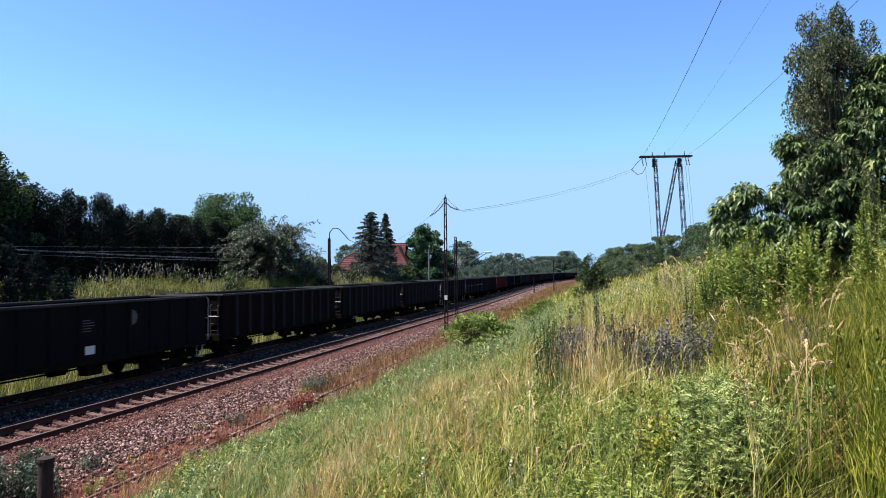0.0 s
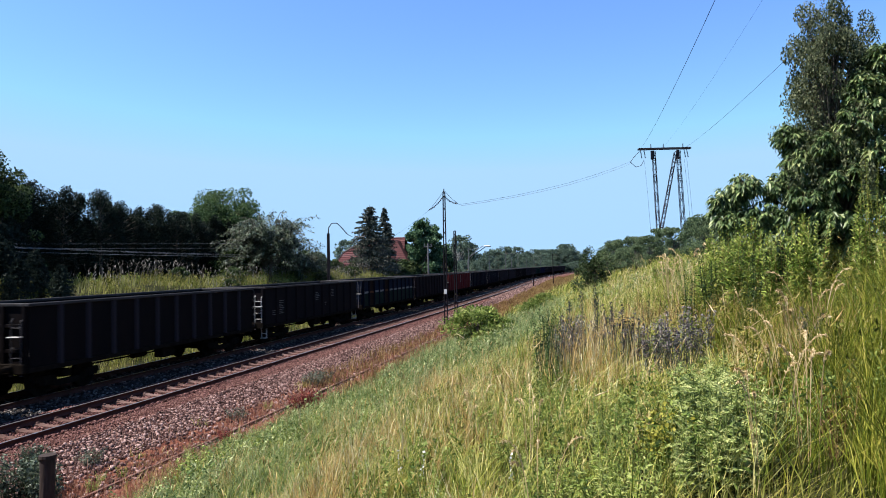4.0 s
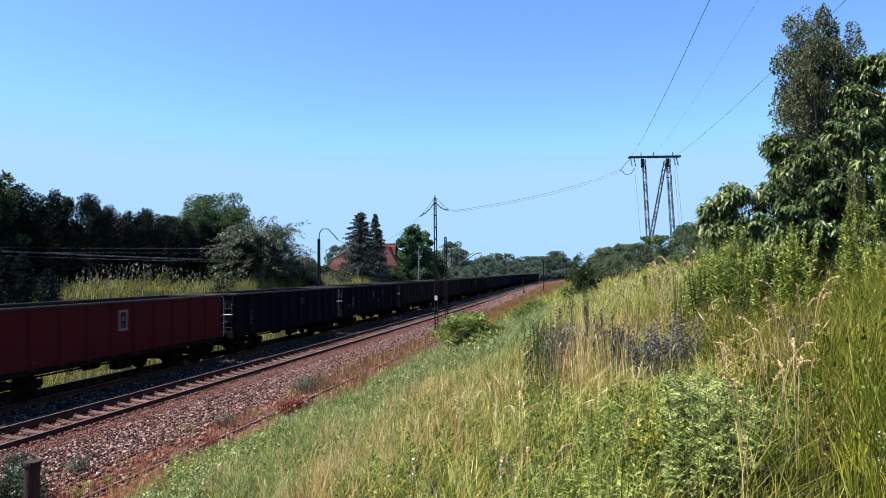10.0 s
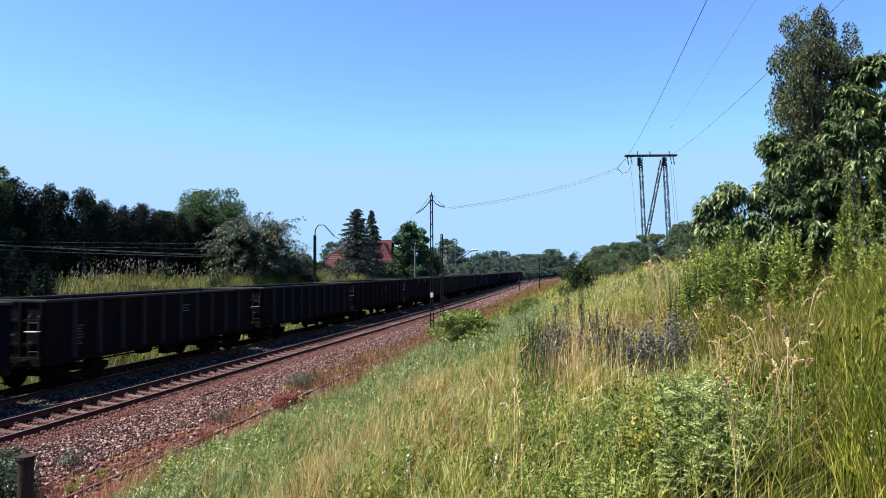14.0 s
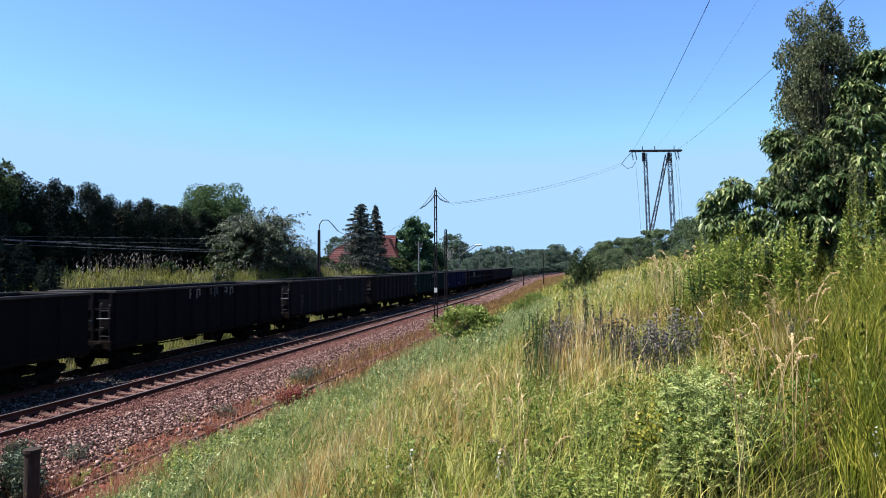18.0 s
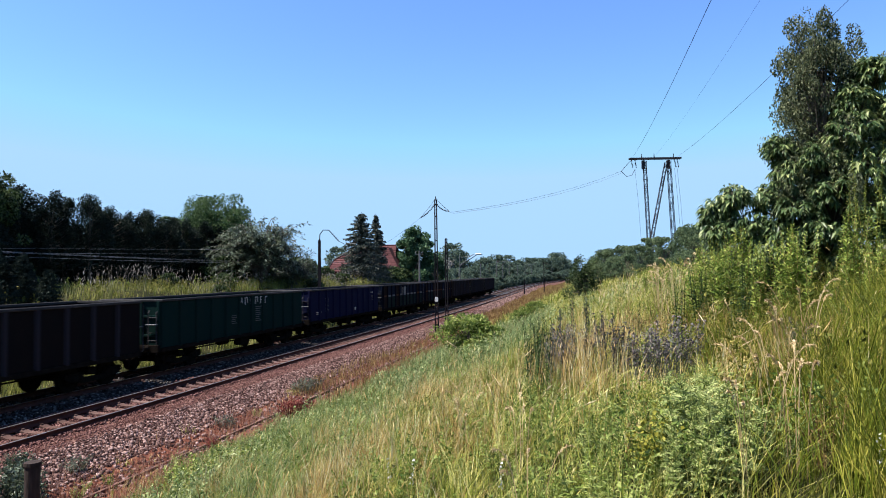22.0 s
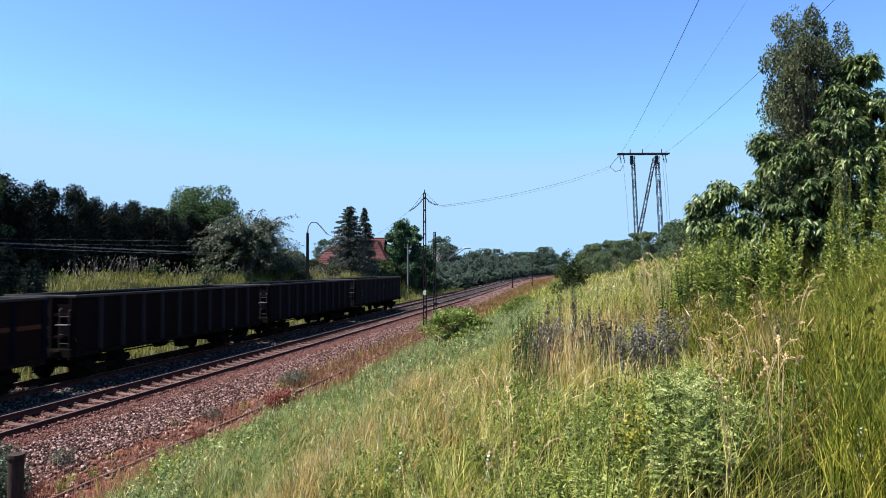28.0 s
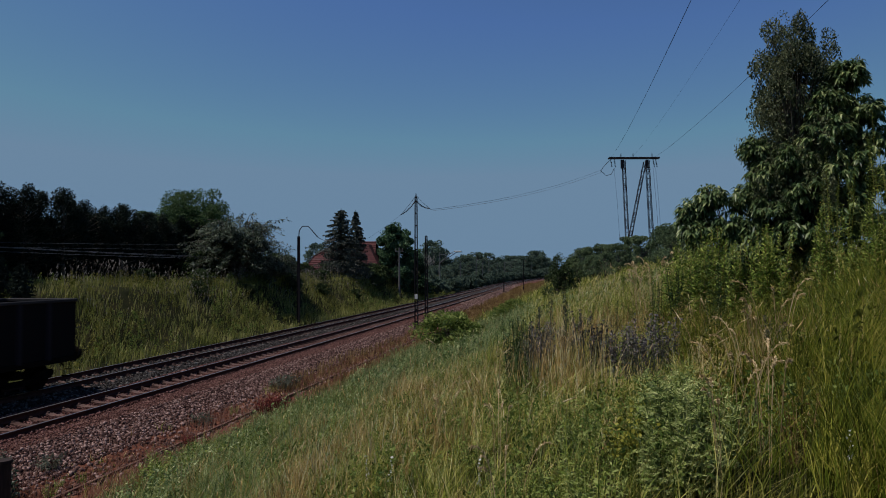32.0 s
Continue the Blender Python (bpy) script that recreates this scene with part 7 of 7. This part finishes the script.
for i in range(110):
    s, n = rw.uniform(6.5, 26), rw.uniform(-18.5, -5.5)
    if (s - 8) < 0.55 * (-12.0 - n) - 2 or abs(n + 13.6) + s < 6.0:
        continue
    src = rw.choice((dock, dock, lime, tansy))
    copy_thing(src, stand(s, n, rw.uniform(0, 360), rw.uniform(0.45, 0.95)))
gloom = shoots("figwort", 13.9, -12.55, "tall dark green weed among golden stems", M_DARKWEED, 226, 1.2, 0.16, 8, 44, 0.09, 0.36, 0.4, group="dark weeds")
for s, n, k in ((14.2, -12.7, 1.0), (13.6, -12.45, 0.85), (14.5, -12.6, 0.9), (12.3, -12.72, 1.0), (12.7, -12.62, 1.05), (11.9, -12.8, 0.85), (14.6, -14.9, 1.0), (14.2, -15.2, 1.1), (15.0, -15.3, 1.1), (13.0, -15.6, 1.0), (22.4, -5.2, 0.8), (22.8, -5.4, 0.7), (15.9, -14.3, 0.8), (11.9, -15.3, 0.7)):
    copy_thing(gloom, stand(s, n, s * 260, k))
yellow = herb("spurge", 7.7, -13.95, "weed with yellow-green flowers", M_LIME, 230, 0.5, 0.2, 10, 16, 0.05, 2.2, M_YELLOW, group="yellow flowers")
copy_thing(yellow, stand(7.9, -13.9, 70, 0.8))
elder = broadleaf("elder", stand(16.2, -16.9), 1.5, 0.55, "dark leafy elder bush under the poplar", M_OAK, 37, clumps=60, per=120, leaf=0.075, trunk=0.03, low=0.05, category="shrub", aspect=2.2, group="elder bushes")
for s, n, k in ((16.3, -17.2, 0.8), (13.9, -18.9, 0.8)):
    copy_thing(elder, stand(s, n, s * 50, k))
def plumes(name, s, n, label, mat, seed, height=0.9, stalks=5, spread=0.15, head=0.32, group=""):
    """Arching grass stalks that end in soft heads of many small spikelets."""
    r = np.random.RandomState(seed)
    t = thing(name, stand(s, n), label, "grass", group)
    b = Build()
    roots, dirs = [], []
    for i in range(stalks):
        a, q = r.rand() * 6.28, spread * r.rand()
        h = height * (0.7 + 0.4 * r.rand())
        u = np.array([math.cos(a), math.sin(a), 0])
        p0, p1, p2 = u * q, u * (q + 0.05) + np.array([0, 0, h]), u * (q + 0.3 * h * (0.3 + r.rand())) + np.array([0, 0, h * (0.95 + 0.1 * r.rand())])
        g = np.linspace(0, 1, 9)[:, None]
        c = p0 * (1 - g) ** 2 + 2 * p1 * g * (1 - g) + p2 * g * g
        b.tube([Vector(k) for k in c], [0.0028] * 6 + [0.002, 0.0016, 0.001], 4, caps=False)
        g = 1 - head * r.rand(70, 1)
        d = (p1 - p0) * (1 - g) + (p2 - p1) * g
        roots.append(p0 * (1 - g) ** 2 + 2 * p1 * g * (1 - g) + p2 * g * g)
        dirs.append(d / np.linalg.norm(d, axis=1)[:, None] + 0.35 * r.randn(70, 3))
    part("stalk", b.mesh("stalk", mat), t)["kind"] = "stuff"
    v, f = lances(np.concatenate(roots), np.concatenate(dirs), 0.034, 0.008, 0.2, seed + 1)
    part("seed_head", mesh_of("seed_head", v, f, (mat,)), t, "soft pale seed heads")["kind"] = "stuff"
    return t


plume = plumes("reed_grass", 7.4, -14.75, "pale arching reed grass with soft heads", M_REED, 280, 0.85, group="pale reed grass")
for s, n, k in ((8.0, -14.75, 0.95), (7.3, -14.45, 0.9), (9.4, -15.2, 1.1), (8.9, -15.0, 1.0), (7.2, -13.1, 0.8), (8.6, -12.9, 0.85), (9.6, -12.2, 0.9), (11.2, -11.9, 0.9), (10.2, -15.6, 1.1), (6.4, -12.6, 0.7)):
    copy_thing(plume, stand(s, n, s * 170, k))
for s, n, k in ((18.5, -15.3, 1.6), (19.6, -15.0, 1.5), (17.6, -15.1, 1.5), (20.6, -15.5, 1.7), (18.9, -15.9, 1.7), (22.0, -15.2, 1.6)):
    copy_thing(plume, stand(s, n, s * 230, k))
osier = shoots("osier", 13.6, -18.1, "tall willow shoots with narrow light green leaves", M_MUG, 285, 2.5, 0.4, 13, 90, 0.14, 0.15, 0.5, stalk=M_OLIVE, bare=0.15, group="willow shoots", category="shrub")
for s, n, k in ((13.9, -17.5, 0.85), (13.2, -18.7, 0.95), (14.0, -18.8, 0.9), (12.9, -17.9, 0.8), (12.6, -18.8, 0.8)):
    copy_thing(osier, stand(s, n, s * 130, k))
mug = shoots("mugwort", 17.0, -16.0, "tall green leafy mugwort", M_MUG, 240, 1.7, 0.26, 15, 64, 0.19, 0.23, 0.35, lift=0.85, stalk=M_BROWN, bare=0.2, group="mugwort thicket")
for s, n, k in ((15.7, -15.4, 0.95), (15.3, -15.15, 0.85), (14.6, -15.6, 1.0), (15.2, -15.9, 1.05), (13.3, -16.0, 0.8), (13.1, -16.4, 0.85), (13.4, -17.2, 0.8), (12.6, -17.1, 0.55), (11.8, -16.4, 0.55), (12.8, -17.6, 0.8), (16.3, -15.6, 0.9), (14.2, -16.5, 0.9),
                (21.0, -16.8, 0.9), (22.8, -17.0, 1.1), (10.9, -17.4, 0.6), (11.4, -18.4, 0.8), (24, -15.4, 0.7), (27, -16, 0.8), (30, -15.5, 0.7)):
    copy_thing(mug, stand(s, n, s * 110, k))
s, n = scatter(2000, 150, 8.5, 19, -14.9, -12.2, tuft=8)
s, n = keep(s, n, lump(s, n, 2.2, 151) > 0.05)
blades("golden_stems", "upright golden stems among the violet flowers", M_DRY, s, n, rise(s, n, 0.6, 1.0, 152), 0.0075, 153, lean=0.14)
spire = herb("mullein", 13.6, -13.0, "tall dark grey-green flower spire", M_SPIRE, 247, 1.15, 0.04, 2, 150, 0.035, 2.4, group="dark flower spires")
for s, n, k in ((12.7, -13.4, 0.95), (15.6, -13.1, 1.1), (12.9, -12.85, 0.8), (16.8, -13.3, 1.1)):
    copy_thing(spire, stand(s, n, s * 50, k))
dead = herb("withered_dock", 10.6, -15.5, "withered brown weed with dry stalks", M_BROWN, 245, 0.6, 0.2, 12, 14, 0.04, 2.6, group="withered weeds")
for s, n, k in ((9.5, -15.25, 0.9), (7.5, -14.95, 0.8), (10.2, -15.7, 1.0), (13.6, -15.3, 1.1), (13.9, -15.0, 1.0), (12.6, -15.4, 0.9), (8.2, -15.2, 0.7), (14.8, -14.7, 1.2), (16.2, -14.4, 1.2), (18.5, -14.2, 1.2)):
    copy_thing(dead, stand(s, n, s * 140, k))
grassy = herb("burdock", 21.0, -2.5, "low blue-grey weed on the ballast edge", M_GREY, 250, 0.35, 0.4, 16, 24, 0.07, 2.0, group="weeds on the ballast")
for s, n, k in ((26.5, -2.2, 1.3), (27.2, -2.4, 1.2), (15.6, -1.9, 0.9)):
    copy_thing(grassy, stand(s, n, s * 60, k))
silver = herb("silverweed", 14.1, -1.95, "dark silvery weed beside the post", M_SILVER, 255, 0.75, 0.32, 22, 40, 0.07, 2.2, group="silvery weeds")
for s, n, k in ((13.7, -2.4, 1.1), (13.4, -2.8, 1.2), (14.5, -1.5, 0.8), (13.3, -2.2, 1.2)):
    copy_thing(silver, stand(s, n, s * 60, k))
redweed = herb("sorrel", 21.8, -4.1, "dark red dock with dry seed spikes", M_RED, 260, 0.6, 0.42, 26, 40, 0.07, 2.0, M_RED, group="red dock plants")
for s, n, k in ((22.2, -4.3, 1.0), (18.4, -3.6, 0.5)):
    copy_thing(redweed, stand(s, n, s * 60, k))
white = herb("daisy", 9.0, -11.6, "white umbel flower on a thin stem", M_GREEN, 270, 0.7, 0.05, 1, 8, 0.05, 2.4, M_WHITE, group="white flowers")
for s, n, k in ((8.6, -11.9, 1.0), (7.9, -12.8, 0.9), (11.0, -13.2, 0.9), (11.4, -13.4, 1.0), (9.4, -15.8, 1.0), (6.9, -15.0, 0.8), (13.0, -14.8, 0.9), (12.4, -12.9, 0.9)):
    copy_thing(white, stand(s, n, s * 60, k))

motions()
